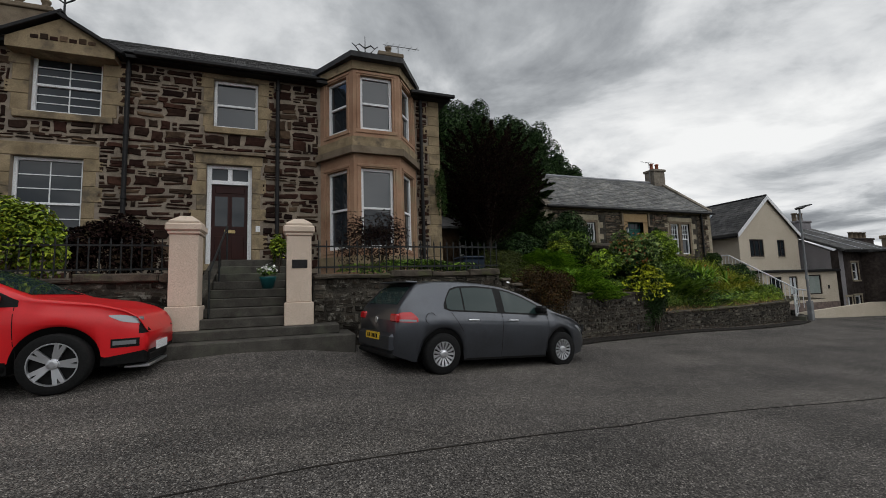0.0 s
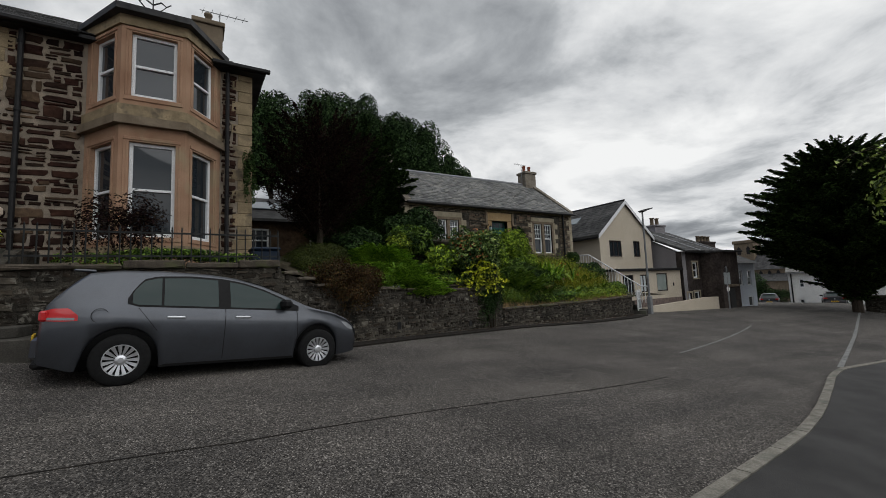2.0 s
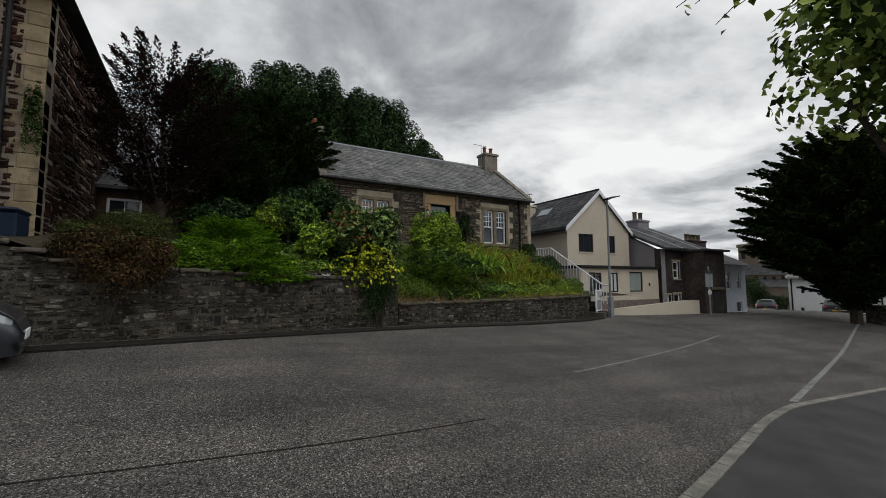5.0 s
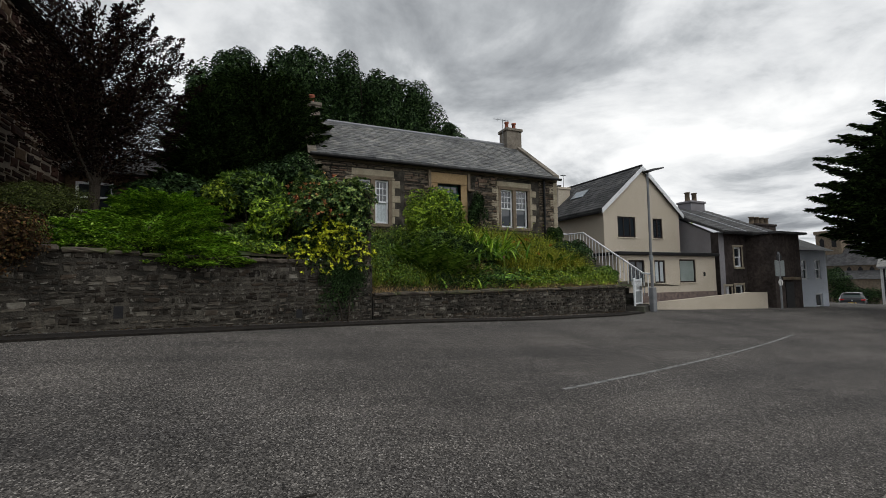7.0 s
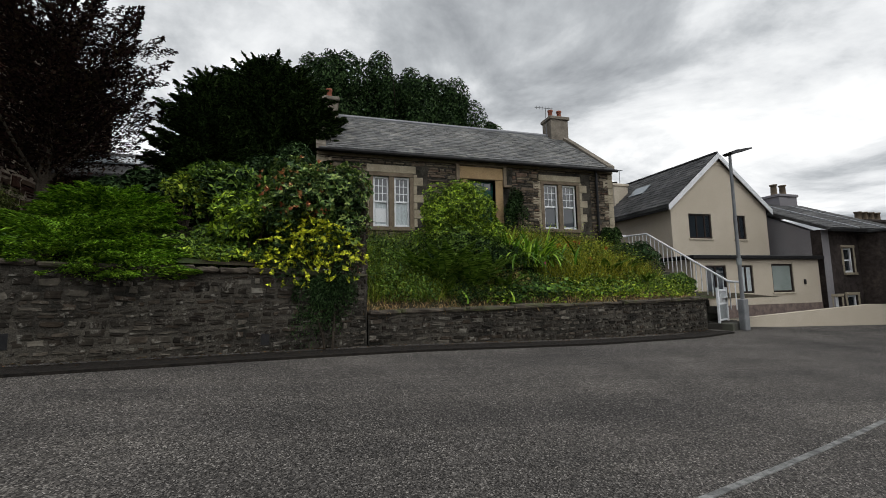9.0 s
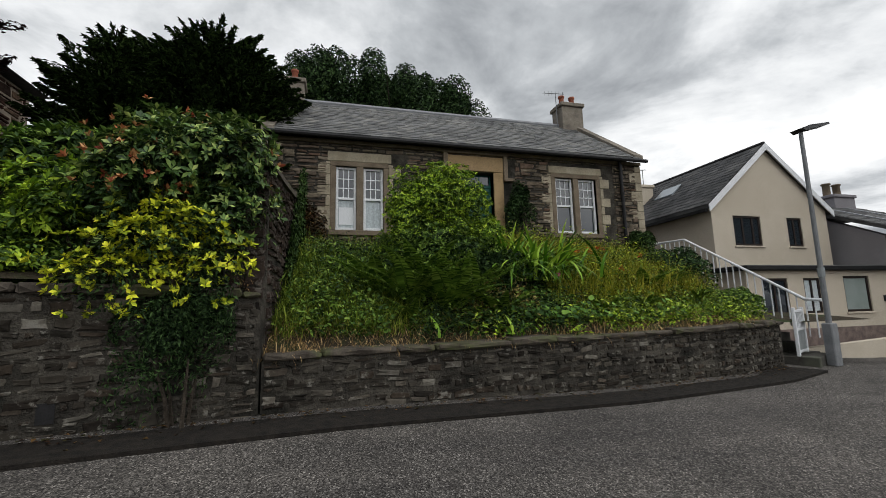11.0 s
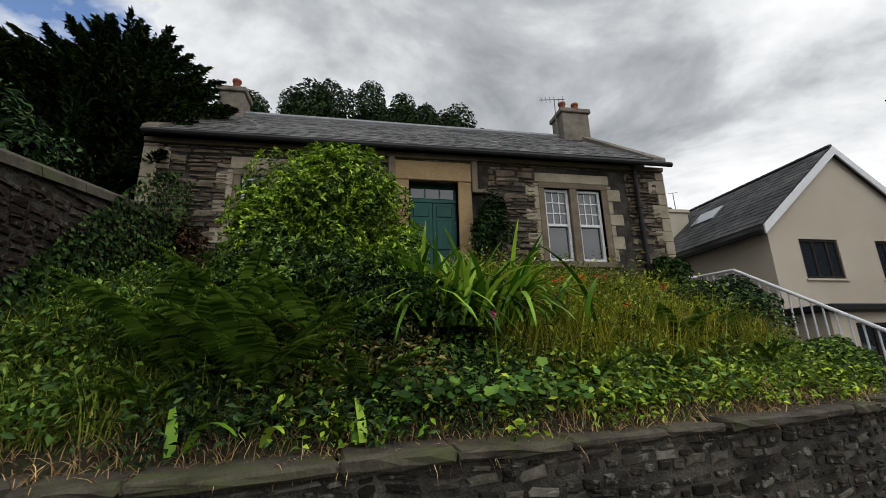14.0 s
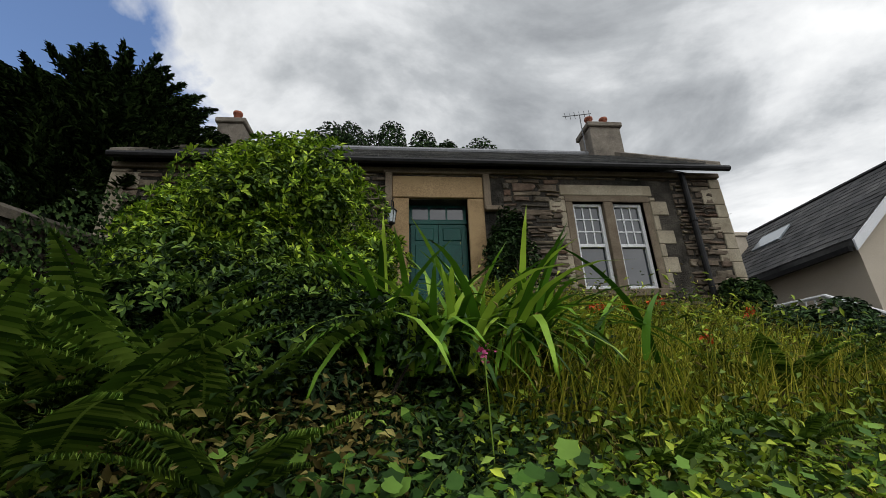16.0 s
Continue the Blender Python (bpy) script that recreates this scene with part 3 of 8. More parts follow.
def rubble(place, length, height, holes, material, parent, seed, row=(0.1, 0.26), wide=(0.2, 0.6), depth=0.06, near=None, top=None, bottom=None, limit=300, gap=0.02, tilt=3.0):
    """Lays rubble in rough courses. place(u, v) gives the pose of a stone at u along and v up; holes are (u0, u1, v0, v1)."""
    rnd = random.Random(seed)
    shapes = stones_for(material)
    laid = []
    v = 0.0
    while v < height - 0.04:
        h = min(rnd.uniform(*row), height - v)
        sway, turn0 = min(0.3 * h, 0.035), rnd.uniform(0, 6)
        u = -rnd.uniform(0, wide[0])
        while u < length:
            w = rnd.uniform(*wide)
            u0, u1 = max(u, 0.0), min(u + w, length)
            u += w
            pieces = [(u0, u1)]
            for a, b, lo, hi in holes:
                if v + h * 0.6 > lo and v + h * 0.4 < hi:
                    cut = []
                    for p, q in pieces:
                        if q <= a or p >= b:
                            cut.append((p, q))
                        else:
                            cut += [(p, a)] if p < a else []
                            cut += [(b, q)] if q > b else []
                    pieces = cut
            for p, q in pieces:
                if q - p < 0.05 or (top and v + h > top((p + q) / 2)) or (bottom and v + h * 0.5 < bottom((p + q) / 2)):
                    continue
                cutz = h * rnd.uniform(0.35, 0.65)
                rows = [(v, h)] if rnd.random() < 0.62 or h < 0.12 else [(v, cutz), (v + cutz, h - cutz)]
                for vv, hh in rows:
                    laid.append(((p + q) / 2, vv + hh / 2 + (sway * math.sin(p * 1.9 + turn0) + hh * rnd.uniform(-0.1, 0.1) if 0.15 < vv < height - hh - 0.12 else 0.0), max(0.04, (q - p) - gap * rnd.uniform(0.6, 1.5)), max(0.03, (hh - gap) * rnd.uniform(0.74, 1.3)), rnd.randrange(len(shapes)), rnd.uniform(-1, 1), rnd.choice((0, 180))))
        v += h
    if near:
        laid.sort(key=lambda s: near(s[0], s[1]))
    rest_v, rest_f = [], []
    for i, (u, v, w, h, k, j, turn) in enumerate(laid):
        m = place(u, v) @ pose(0, 0, 0, 0, j * tilt, 0) @ pose(0, 0, 0, 0, turn, 0) @ Matrix.Diagonal((w, depth * (1 + 0.35 * j), h, 1))
        if i < limit:
            ob = new("stone", shapes[k])
            ob.parent = parent
            ob.matrix_basis = m
        else:
            me, base = shapes[k], len(rest_v)
            rest_v += [tuple(m @ p.co) for p in me.vertices]
            rest_f += [tuple(base + n for n in p.vertices) for p in me.polygons]
    if rest_v:
        me = bpy.data.meshes.new("rubble_fill")
        me.from_pydata(rest_v, [], rest_f)
        tagged(link_mesh("rubble_fill", me, material, parent), kind="stuff")


# ---- leaves ----
def leaf_cloud(name, centres, normals, size, material, parent=None, seed=0, ratio=0.5, lift=0.6, droop=0.0, kind="", fold=0.15, label="", spread=0.35, along=None):
    """Many small leaves: each a folded blade of four faces' worth, at the given centres and turned roughly along the normals."""
    rng = np.random.default_rng(seed)
    c, nrm = np.asarray(centres, float), np.asarray(normals, float)
    k = len(c)
    nrm = nrm + rng.normal(0, spread, (k, 3)) + (0, 0, lift)
    nrm /= np.linalg.norm(nrm, axis=1, keepdims=True) + 1e-9
    a = rng.normal(0, 1, (k, 3)) + (0, 0, -droop)
    if along is not None:
        a = np.asarray(along) + a * 0.42
    a -= (a * nrm).sum(1, keepdims=True) * nrm
    a /= np.linalg.norm(a, axis=1, keepdims=True) + 1e-9
    b = np.cross(nrm, a)
    s = (np.asarray(size) * rng.uniform(0.6, 1.35, k))[:, None]
    ln, wd, up = a * s, b * s * ratio * 0.5, nrm * s * fold
    v = np.stack([c - ln * 0.5, c + wd * 0.9 + up, c + ln * 0.5 - up * 0.6, c - wd * 0.9 + up], 1).reshape(-1, 3)
    q = np.arange(k)[:, None] * 4
    tri = np.concatenate([q + (0, 1, 2), q + (0, 2, 3)], 1).reshape(-1, 3)
    return raw_mesh(name, v, tri, material, parent, kind, label)


def raw_mesh(name, v, tri, material, parent=None, kind="", label=""):
    me = bpy.data.meshes.new(name)
    me.vertices.add(len(v))
    me.vertices.foreach_set("co", np.asarray(v, np.float32).ravel())
    me.loops.add(len(tri) * 3)
    me.loops.foreach_set("vertex_index", np.asarray(tri, np.int32).ravel())
    me.polygons.add(len(tri))
    me.polygons.foreach_set("loop_start", np.arange(0, len(tri) * 3, 3, dtype=np.int32))
    me.update(calc_edges=True)
    ob = link_mesh(name, me, material, parent, label)
    return tagged(ob, kind=kind)


def blob_points(rng, k, radii, lumps=9, inner=0.55, flat=0.0, lump_size=0.45, under=False):
    """Points over and inside a lumpy crown: many clumps on an ellipsoid; returns points and outward ways."""
    r = np.asarray(radii, float)
    d = rng.normal(0, 1, (lumps, 3))
    d /= np.linalg.norm(d, axis=1, keepdims=True)
    if not under:
        d[:, 2] = np.where(d[:, 2] < -0.35, -d[:, 2], d[:, 2])
    centre = d * r * rng.uniform(0.2 if under else 0.45, 0.8, (lumps, 1))
    rad = rng.uniform(0.7, 1.25, (lumps, 1)) * lump_size
    pick = rng.integers(0, lumps, k)
    e = rng.normal(0, 1, (k, 3))
    e /= np.linalg.norm(e, axis=1, keepdims=True)
    e[:, 2] = np.where((not under) & (e[:, 2] < -0.2) & (rng.random(k) < 0.6), -e[:, 2], e[:, 2])
    depth = inner + (1 - inner) * rng.random((k, 1)) ** 0.5
    p = centre[pick] + e * rad[pick] * r * depth * (1, 1, 1 - flat)
    return p, e


def bush(name, at, radii, k, size, material, label, seed, lumps=10, lump_size=0.45, ratio=0.5, lift=0.6, droop=0.0, category="bush", stem=True, inner=0.55, flat=0.0, spread=0.35, base=None):
    """A shrub: woody stems and a crown of leaves in clumps."""
    t = thing(name, label, category, at)
    rng = np.random.default_rng(seed)
    p, e = blob_points(rng, k, radii, lumps, inner, flat, lump_size)
    p[:, 2] += radii[2] * 0.75
    p[:, 2] = np.maximum(p[:, 2], 0.02 if base is None else base)
    leaf_cloud("foliage", p, e, size, material, t, seed, ratio, lift, droop, spread=spread)
    if stem:
        for i in range(4):
            a = i * 1.26 + seed
            part("stem", tube(bmesh.new(), [(0.05 * math.cos(a), 0.05 * math.sin(a), -0.15), (radii[0] * 0.25 * math.cos(a), radii[1] * 0.25 * math.sin(a), radii[2] * 0.5), (radii[0] * 0.45 * math.cos(a), radii[1] * 0.45 * math.sin(a), radii[2] * 0.9)], 0.025, 5, 0.008), M["bark"], t)
    return t


def tree(name, at, height, crown, k, size, material, label, seed, trunk=0.18, crown_at=None, lumps=26, lump_size=0.36, lift=0.4, droop=0.0, ratio=0.55, fork=0.35, inner=0.5, flat=0.0, spread=0.4):
    """A tree: tapered trunk, limbs out to the clumps, and a crown of many leaves with gaps."""
    t = thing(name, label, "tree", at)
    rng = np.random.default_rng(seed)
    cz = crown_at if crown_at is not None else height - crown[2]
    p, e = blob_points(rng, k, crown, lumps, inner, flat, lump_size, True)
    p[:, 2] += cz
    leaf_cloud("crown", p, e, size, material, t, seed, ratio, lift, droop, spread=spread)
    bm = bmesh.new()
    tube(bm, [(0, 0, -0.3), (0.03, 0.02, height * fork * 0.5), (0.08, -0.03, height * fork), (0.05, 0, cz + crown[2] * 0.5)], trunk, 9, trunk * 0.25)
    part("trunk", bm, M["bark"], t)
    for i in range(9):
        a, up = i * 2.4 + seed, rng.uniform(-0.3, 0.6)
        q = Vector((crown[0] * 0.55 * math.cos(a), crown[1] * 0.55 * math.sin(a), cz + crown[2] * up))
        s = Vector((0.04, 0, height * fork + (q.z - height * fork) * 0.25))
        part("limb", tube(bmesh.new(), [s, s.lerp(q, 0.5) + Vector((0, 0, 0.05 * height * rng.uniform(-0.3, 0.6))), q], trunk * 0.42, 6, 0.012), M["bark"], t)
    return t


def plume_points(rng, k, start, way, length, wide=0.22, thick=0.08, bend=0.0, inner=0.12):
    """Points along feathery boughs that taper to their tips; returns points, upward ways and the boughs' own ways."""
    share = length ** 1.6 / (length ** 1.6).sum()
    pick = rng.choice(len(start), k, p=share)
    s = inner + (1 - inner) * rng.random(k) ** 0.75
    w, ln = way[pick], length[pick][:, None]
    side = np.cross(w, (0, 0, 1.0))
    side /= np.linalg.norm(side, axis=1, keepdims=True) + 1e-9
    top = np.cross(side, w)
    prof = ((1 - s) ** 0.65 * np.minimum(1, s * 3.5) + 0.03)[:, None]
    a, b = np.clip(rng.normal(0, 0.6, (2, k, 1)), -1.3, 1.3)
    p = start[pick] + w * ln * s[:, None] + side * a * wide * ln * prof + top * b * thick * ln * prof
    p[:, 2] += bend * ln[:, 0] * s * s
    return p, top * (1 + 0.4 * b), w + side * a * 0.7


def conifer(name, at, height, radius, shape, boughs, k, size, material, label, seed, trunk=0.25, low=0.12, rise=0.35, wide=0.24, thick=0.1, ratio=0.3, bend=0.12, squash=1.0):
    """A tree of feathery boughs set all round a straight trunk; shape gives the reach at fractions of the height."""
    t = thing(name, label, "tree", at)
    rng = np.random.default_rng(seed)
    q = low + (1 - low) * (np.arange(boughs) + rng.random(boughs)) / boughs
    az = np.arange(boughs) * 2.39996 + rng.normal(0, 0.3, boughs)
    reach = radius * np.interp(q, [a for a, _ in shape], [b for _, b in shape]) * rng.uniform(0.7, 1.08, boughs)
    up = rise * rng.uniform(0.1, 1.9, boughs) + 2.0 * np.maximum(0, q - 0.8)
    way = np.stack([np.cos(az), np.sin(az) * squash, up], 1)
    ln = reach * np.linalg.norm(way, axis=1) / np.sqrt(1 + up * 0.6)
    way /= np.linalg.norm(way, axis=1, keepdims=True)
    start = np.stack([np.zeros(boughs), np.zeros(boughs), q * height - 0.55 * reach * up], 1)
    start[:, 2] = np.maximum(start[:, 2], low * height * 0.5)
    p, e, al = plume_points(rng, k, start, way, ln, wide, thick, bend)
    leaf_cloud("crown", p, e, size, material, t, seed, ratio, 0.3, 0.0, spread=0.4, along=al)
    part("trunk", tube(bmesh.new(), [(0, 0, -0.3), (0.04, 0.02, height * 0.3), (0, 0.03, height * 0.65), (0, 0, height * 0.92)], trunk, 9, 0.02), M["bark"], t)
    for i in range(0, boughs, max(1, boughs // 12)):
        a, b = Vector(start[i]), Vector(start[i] + way[i] * ln[i] * 0.7)
        part("limb", tube(bmesh.new(), [a, a.lerp(b, 0.5), b + Vector((0, 0, 0.03 * ln[i]))], trunk * 0.3, 6, 0.012), M["bark"], t)
    return t


def spray_bush(name, at, radii, boughs, k, size, material, label, seed, low=0.05, high=1.2, wide=0.2, thick=0.06, ratio=0.28, bend=-0.05, category="bush"):
    """A spreading shrub of flat feathery sprays in tiers."""
    t = thing(name, label, category, at)
    rng = np.random.default_rng(seed)
    az, el = rng.uniform(0, 2 * np.pi, boughs), rng.uniform(low, high, boughs)
    r = np.asarray(radii, float)
    tip = np.stack([np.cos(az) * np.cos(el), np.sin(az) * np.cos(el), np.sin(el)], 1) * r * rng.uniform(0.72, 1.1, (boughs, 1))
    start = tip * (0.12, 0.12, 0.35) + (0, 0, 0.05)
    way = tip - start
    way[:, 2] *= 0.55
    start[:, 2] += (tip - start)[:, 2] * 0.45
    ln = np.linalg.norm(way, axis=1)
    p, e, al = plume_points(rng, k, start, way / ln[:, None], ln, wide, thick, bend)
    leaf_cloud("foliage", p, e, size, material, t, seed, ratio, 0.5, 0.0, spread=0.3, along=al)
    for i in range(5):
        part("stem", tube(bmesh.new(), [(0, 0, -0.2), tuple(start[i]), tuple(start[i] + way[i] * 0.6)], 0.022, 5, 0.006), M["bark"], t)
    return t


def whorls(name, centres, normals, leaf, n, material, parent, seed, tilt=1.1, ratio=0.36, label="", kind=""):
    """Shoots that each end in a ring of n leaves spread about the shoot's way."""
    rng = np.random.default_rng(seed)
    c = np.repeat(np.asarray(centres, float), n, 0)
    nm = np.asarray(normals, float) + rng.normal(0, 0.25, np.shape(normals)) + (0, 0, 0.45)
    nm = np.repeat(nm / np.linalg.norm(nm, axis=1, keepdims=True), n, 0)
    k = len(c)
    u = np.cross(nm, (0.31, 0.77, 0.55))
    u /= np.linalg.norm(u, axis=1, keepdims=True) + 1e-9
    v = np.cross(nm, u)
    th = (np.tile(np.arange(n) * 2 * np.pi / n, k // n) + np.repeat(rng.uniform(0, 6, k // n), n) + rng.normal(0, 0.2, k))[:, None]
    ti = (tilt + rng.normal(0, 0.22, k))[:, None]
    out = u * np.cos(th) + v * np.sin(th)
    a = out * np.sin(ti) + nm * np.cos(ti)
    b = v * np.cos(th) - u * np.sin(th)
    f = nm * np.sin(ti) - out * np.cos(ti)
    s = (leaf * rng.uniform(0.65, 1.25, k) * np.repeat(rng.uniform(0.75, 1.2, k // n), n))[:, None]
    w = b * s * ratio * 0.5
    pts = np.stack([c + a * s * 0.06, c + a * s * 0.58 + w + f * s * 0.07, c + a * s - f * s * 0.1, c + a * s * 0.58 - w + f * s * 0.07], 1).reshape(-1, 3)
    q = np.arange(k)[:, None] * 4
    return raw_mesh(name, pts, np.concatenate([q + (0, 1, 2), q + (0, 2, 3)], 1).reshape(-1, 3), material, parent, kind, label)


def whorl_bush(name, at, radii, k, leaf, n, tips, old, label, seed, lumps=30, lump_size=0.28, fill=6000, category="bush", tilt=1.1, ratio=0.36):
    """A shrub whose shoots end in whorls, over a body of older leaves."""
    t = thing(name, label, category, at)
    rng = np.random.default_rng(seed)
    p, e = blob_points(rng, k, radii, lumps, 0.93, 0, lump_size)
    p[:, 2] = np.maximum(p[:, 2] + radii[2] * 0.75, 0.05)
    whorls("new_growth", p, e, leaf, n, tips, t, seed, tilt, ratio)
    p, e = blob_points(np.random.default_rng(seed), fill, radii, lumps, 0.35, 0, lump_size * 0.92)
    p[:, 2] = np.maximum(p[:, 2] + radii[2] * 0.72, 0.03)
    leaf_cloud("foliage", p, e, leaf * 0.8, old, t, seed + 1, 0.45, 0.4)
    for i in range(5):
        a = i * 1.26 + seed
        part("stem", tube(bmesh.new(), [(0.05 * math.cos(a), 0.05 * math.sin(a), -0.15), (radii[0] * 0.25 * math.cos(a), radii[1] * 0.25 * math.sin(a), radii[2] * 0.5), (radii[0] * 0.5 * math.cos(a), radii[1] * 0.5 * math.sin(a), radii[2])], 0.025, 5, 0.008), M["bark"], t)
    return t


def blades(rng, base, length, width, lean, curve=1.0, seg=4):
    """Grass-like strips that rise and bend over. Returns vertices and triangles."""
    k = len(base)
    az = rng.uniform(0, 2 * np.pi, k)
    d = np.stack([np.cos(az), np.sin(az), np.zeros(k)], 1)
    side = np.stack([-np.sin(az), np.cos(az), np.zeros(k)], 1)
    ln = (length * rng.uniform(0.55, 1.25, k))[:, None]
    tilt = (lean * rng.uniform(0.3, 1.3, k))[:, None]
    vs = []
    for j in range(seg + 1):
        s = j / seg
        ang = tilt * (0.35 + curve * s)
        c = base + ln * s * (d * np.sin(ang) + np.array([0, 0, 1.0]) * np.cos(ang))
        w = width * (1 - s) ** 0.6 if j < seg else 0.0
        w = w * (0.6 + 0.8 * min(s * 3, 1) * 0.5)
        vs += [c - side * w, c + side * w]
    v = np.stack(vs, 1)
    n = 2 * (seg + 1)
    q = np.arange(k)[:, None] * n
    tri = []
    for j in range(seg):
        o = 2 * j
        tri += [q + (o, o + 1, o + 3), q + (o, o + 3, o + 2)]
    return v.reshape(-1, 3), np.concatenate(tri, 1).reshape(-1, 3)


# ---- the lie of the land ----
GC = (0.08, -0.0864, 0.0715, -0.00015, 0.00399, -0.0033)
WALL_X = (-9.0, 4.0, 7.1, 9.8, 11.5, 12.4, 15.9, 19.5, 21.4)
WALL_Y = (8.2, 8.4, 9.55, 10.35, 10.76, 10.95, 11.4, 12.2, 12.9)


def ground_z(x, y):
    """Height of the road and the land beside it."""
    cx, cy = min(max(x, -14.0), 26.0), min(max(y, -9.0), 12.5)
    a, b, c, d, e, f = GC
    z = a + b * cx + c * cy + d * cx * cx + e * cx * cy + f * cy * cy
    s = min(1.0, max(0.0, (y - 5.6) / 1.8))
    z += 0.24 * math.exp(-((x + 0.7) / 2.2) ** 2) * s * s * (3 - 2 * s)
    if x < 0:
        z -= 0.05 * min(-x, 4.0)
    if x > 26:
        z -= 0.028 * (min(x, 48) - 26) + 0.10 * (min(max(x, 48), 75) - 48)
    if x < -14:
        z += 0.05 * (-14 - max(x, -40))
    return z


def wall_y(x):
    return float(np.interp(x, WALL_X, WALL_Y))


def wall_top(x):
    if x < 4.15:
        return 1.80
    if x < 11.47:
        return float(np.interp(x, (4.15, 5.2, 9.0, 11.5), (1.72, 1.35, 1.2, 1.12)))
    return 0.47


def garden_z(x, y):
    """Height of the raised gardens behind the street wall."""
    d = max(0.0, y - wall_y(x))
    if -1.8 < x < -0.1 and y < 10.7:
        return 0.6
    if x < 4.3:
        return 1.84 + 0.02 * d
    if x < 11.3:
        start = wall_top(x) + 0.06
        return start + (2.5 - start) * min(1.0, d / 4.5) ** 0.8
    fade = max(0.0, min(1.0, (22.5 - x) / 2.5))
    return 0.5 + (0.3 + 1.65 * fade) * min(1.0, max(0.0, d - 0.15) / 4.3) ** 0.85


def sheet(name, xs, ys, zf, material, label, category, parent=None, lift=0.0):
    xs, ys = list(xs), list(ys)
    v = [(x, y, zf(x, y) + lift) for y in ys for x in xs]
    n = len(xs)
    f = [(j * n + i, j * n + i + 1, (j + 1) * n + i + 1, (j + 1) * n + i) for j in range(len(ys) - 1) for i in range(n - 1)]
    me = bpy.data.meshes.new(name)
    me.from_pydata(v, [], f)
    ob = link_mesh(name, me, material, parent)
    smooth(ob)
    return tagged(ob, label, category, kind="structure")


xs = [-700, -300, -120, -60, -40, *np.arange(-30, 50.1, 1.0), 60, 75, 100, 160, 300, 700]
ys = [-700, -300, -120, -60, -30, *np.arange(-16, 30.1, 1.0), 40, 60, 120, 300, 700]
sheet("road", xs, ys, ground_z, M["asphalt"], "worn grey asphalt road sloping down the hill", "road")


def strip(bm, pts, w, h, zf, lift=0.0):
    """A band along points on the ground, w wide and h high."""
    rows = []
    for i, (x, y) in enumerate(pts):
        a, b = pts[max(i - 1, 0)], pts[min(i + 1, len(pts) - 1)]
        d = Vector((b[0] - a[0], b[1] - a[1])).normalized()
        nx, ny = -d.y * w / 2, d.x * w / 2
        z = zf(x, y) + lift
        rows.append([bm.verts.new(p) for p in ((x + nx, y + ny, z - 0.1), (x + nx, y + ny, z + h), (x - nx, y - ny, z + h), (x - nx, y - ny, z - 0.1))])
    for a, b in zip(rows, rows[1:]):
        for j in range(4):
            bm.faces.new((a[j], a[(j + 1) % 4], b[(j + 1) % 4], b[j]))
    bm.faces.new(rows[0]), bm.faces.new(rows[-1][::-1])
    bmesh.ops.recalc_face_normals(bm, faces=bm.faces)
    return bm


KERB_X = (-8.0, 0.0, 3.6, 5.6, 8.1, 9.45, 11.7, 12.85, 13.9, 14.5, 20.0)
KERB_Y = (0.1, 0.68, 1.18, 1.46, 1.79, 2.06, 2.64, 2.95, 3.16, 3.23, 3.35)


def kerb_y(x):
    return float(np.interp(x, KERB_X, KERB_Y))


# near pavement: kerb stones along the road, bending into the mouth of a side road
kerb_pts = [(x, kerb_y(x)) for x in (*np.arange(-8.0, 11.6, 0.9), *np.arange(11.8, 14.7, 0.45), *np.arange(15.4, 20.1, 0.9))]
kerb = thing("kerb", "pale worn kerb stones edging the near pavement", "kerb", kind="structure")
for a, b in zip(kerb_pts, kerb_pts[1:]):
    va, vb = Vector(a), Vector(b)
    d = (vb - va).normalized() * 0.008
    part("kerb_stone", strip(bmesh.new(), [tuple(va + d), tuple((va + vb) / 2), tuple(vb - d)], 0.11, 0.07, ground_z), M["kerb"], kerb)
bm = bmesh.new()
near_edge = [(x, y - 0.06) for x, y in kerb_pts]
rows = []
for x, y in near_edge:
    rows.append([bm.verts.new((x, yy, ground_z(x, yy) + 0.066)) for yy in (y, y - 1.0, y - 2.2, y - 4.0, y - 7.0)])
for a, b in zip(rows, rows[1:]):
    for j in range(4):
        bm.faces.new((a[j], a[j + 1], b[j + 1], b[j]))
bmesh.ops.recalc_face_normals(bm, faces=bm.faces)
tagged(link_mesh("pavement", bm, M["pavement"]), "dark tarmac pavement beside the road", "pavement", kind="structure")

bm = strip(bmesh.new(), [(x, 4.27 + (x - 6.9) * 0.198 + 0.0042 * (x - 6.9) ** 2) for x in np.arange(12.4, 23.5, 0.8)], 0.05, 0.004, ground_z)
tagged(link_mesh("road_line", bm, M["line"]), "worn white centre line on the road", "road marking", kind="structure")
bm = strip(bmesh.new(), [(x, 3.46 + (x - 15.0) * 0.242) for x in np.arange(15.0, 40, 1.2)], 0.12, 0.005, ground_z)
tagged(link_mesh("edge_line", bm, M["line"]), "worn white edge line on the road", "road marking", kind="structure")
bm = strip(bmesh.new(), [(x, 3.45 + 0.25 * math.sin(x * 0.5) + max(0, x - 3) * 0.13) for x in np.arange(-9, 9.6, 0.5)], 0.022, 0.003, ground_z)
tagged(link_mesh("tar_seam", bm, M["litter"]), "dark tar seam in the asphalt", "road marking", kind="structure")
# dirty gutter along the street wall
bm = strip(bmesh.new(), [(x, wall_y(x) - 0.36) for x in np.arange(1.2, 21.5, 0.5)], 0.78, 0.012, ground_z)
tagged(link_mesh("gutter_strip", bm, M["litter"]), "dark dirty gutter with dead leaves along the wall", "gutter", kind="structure")

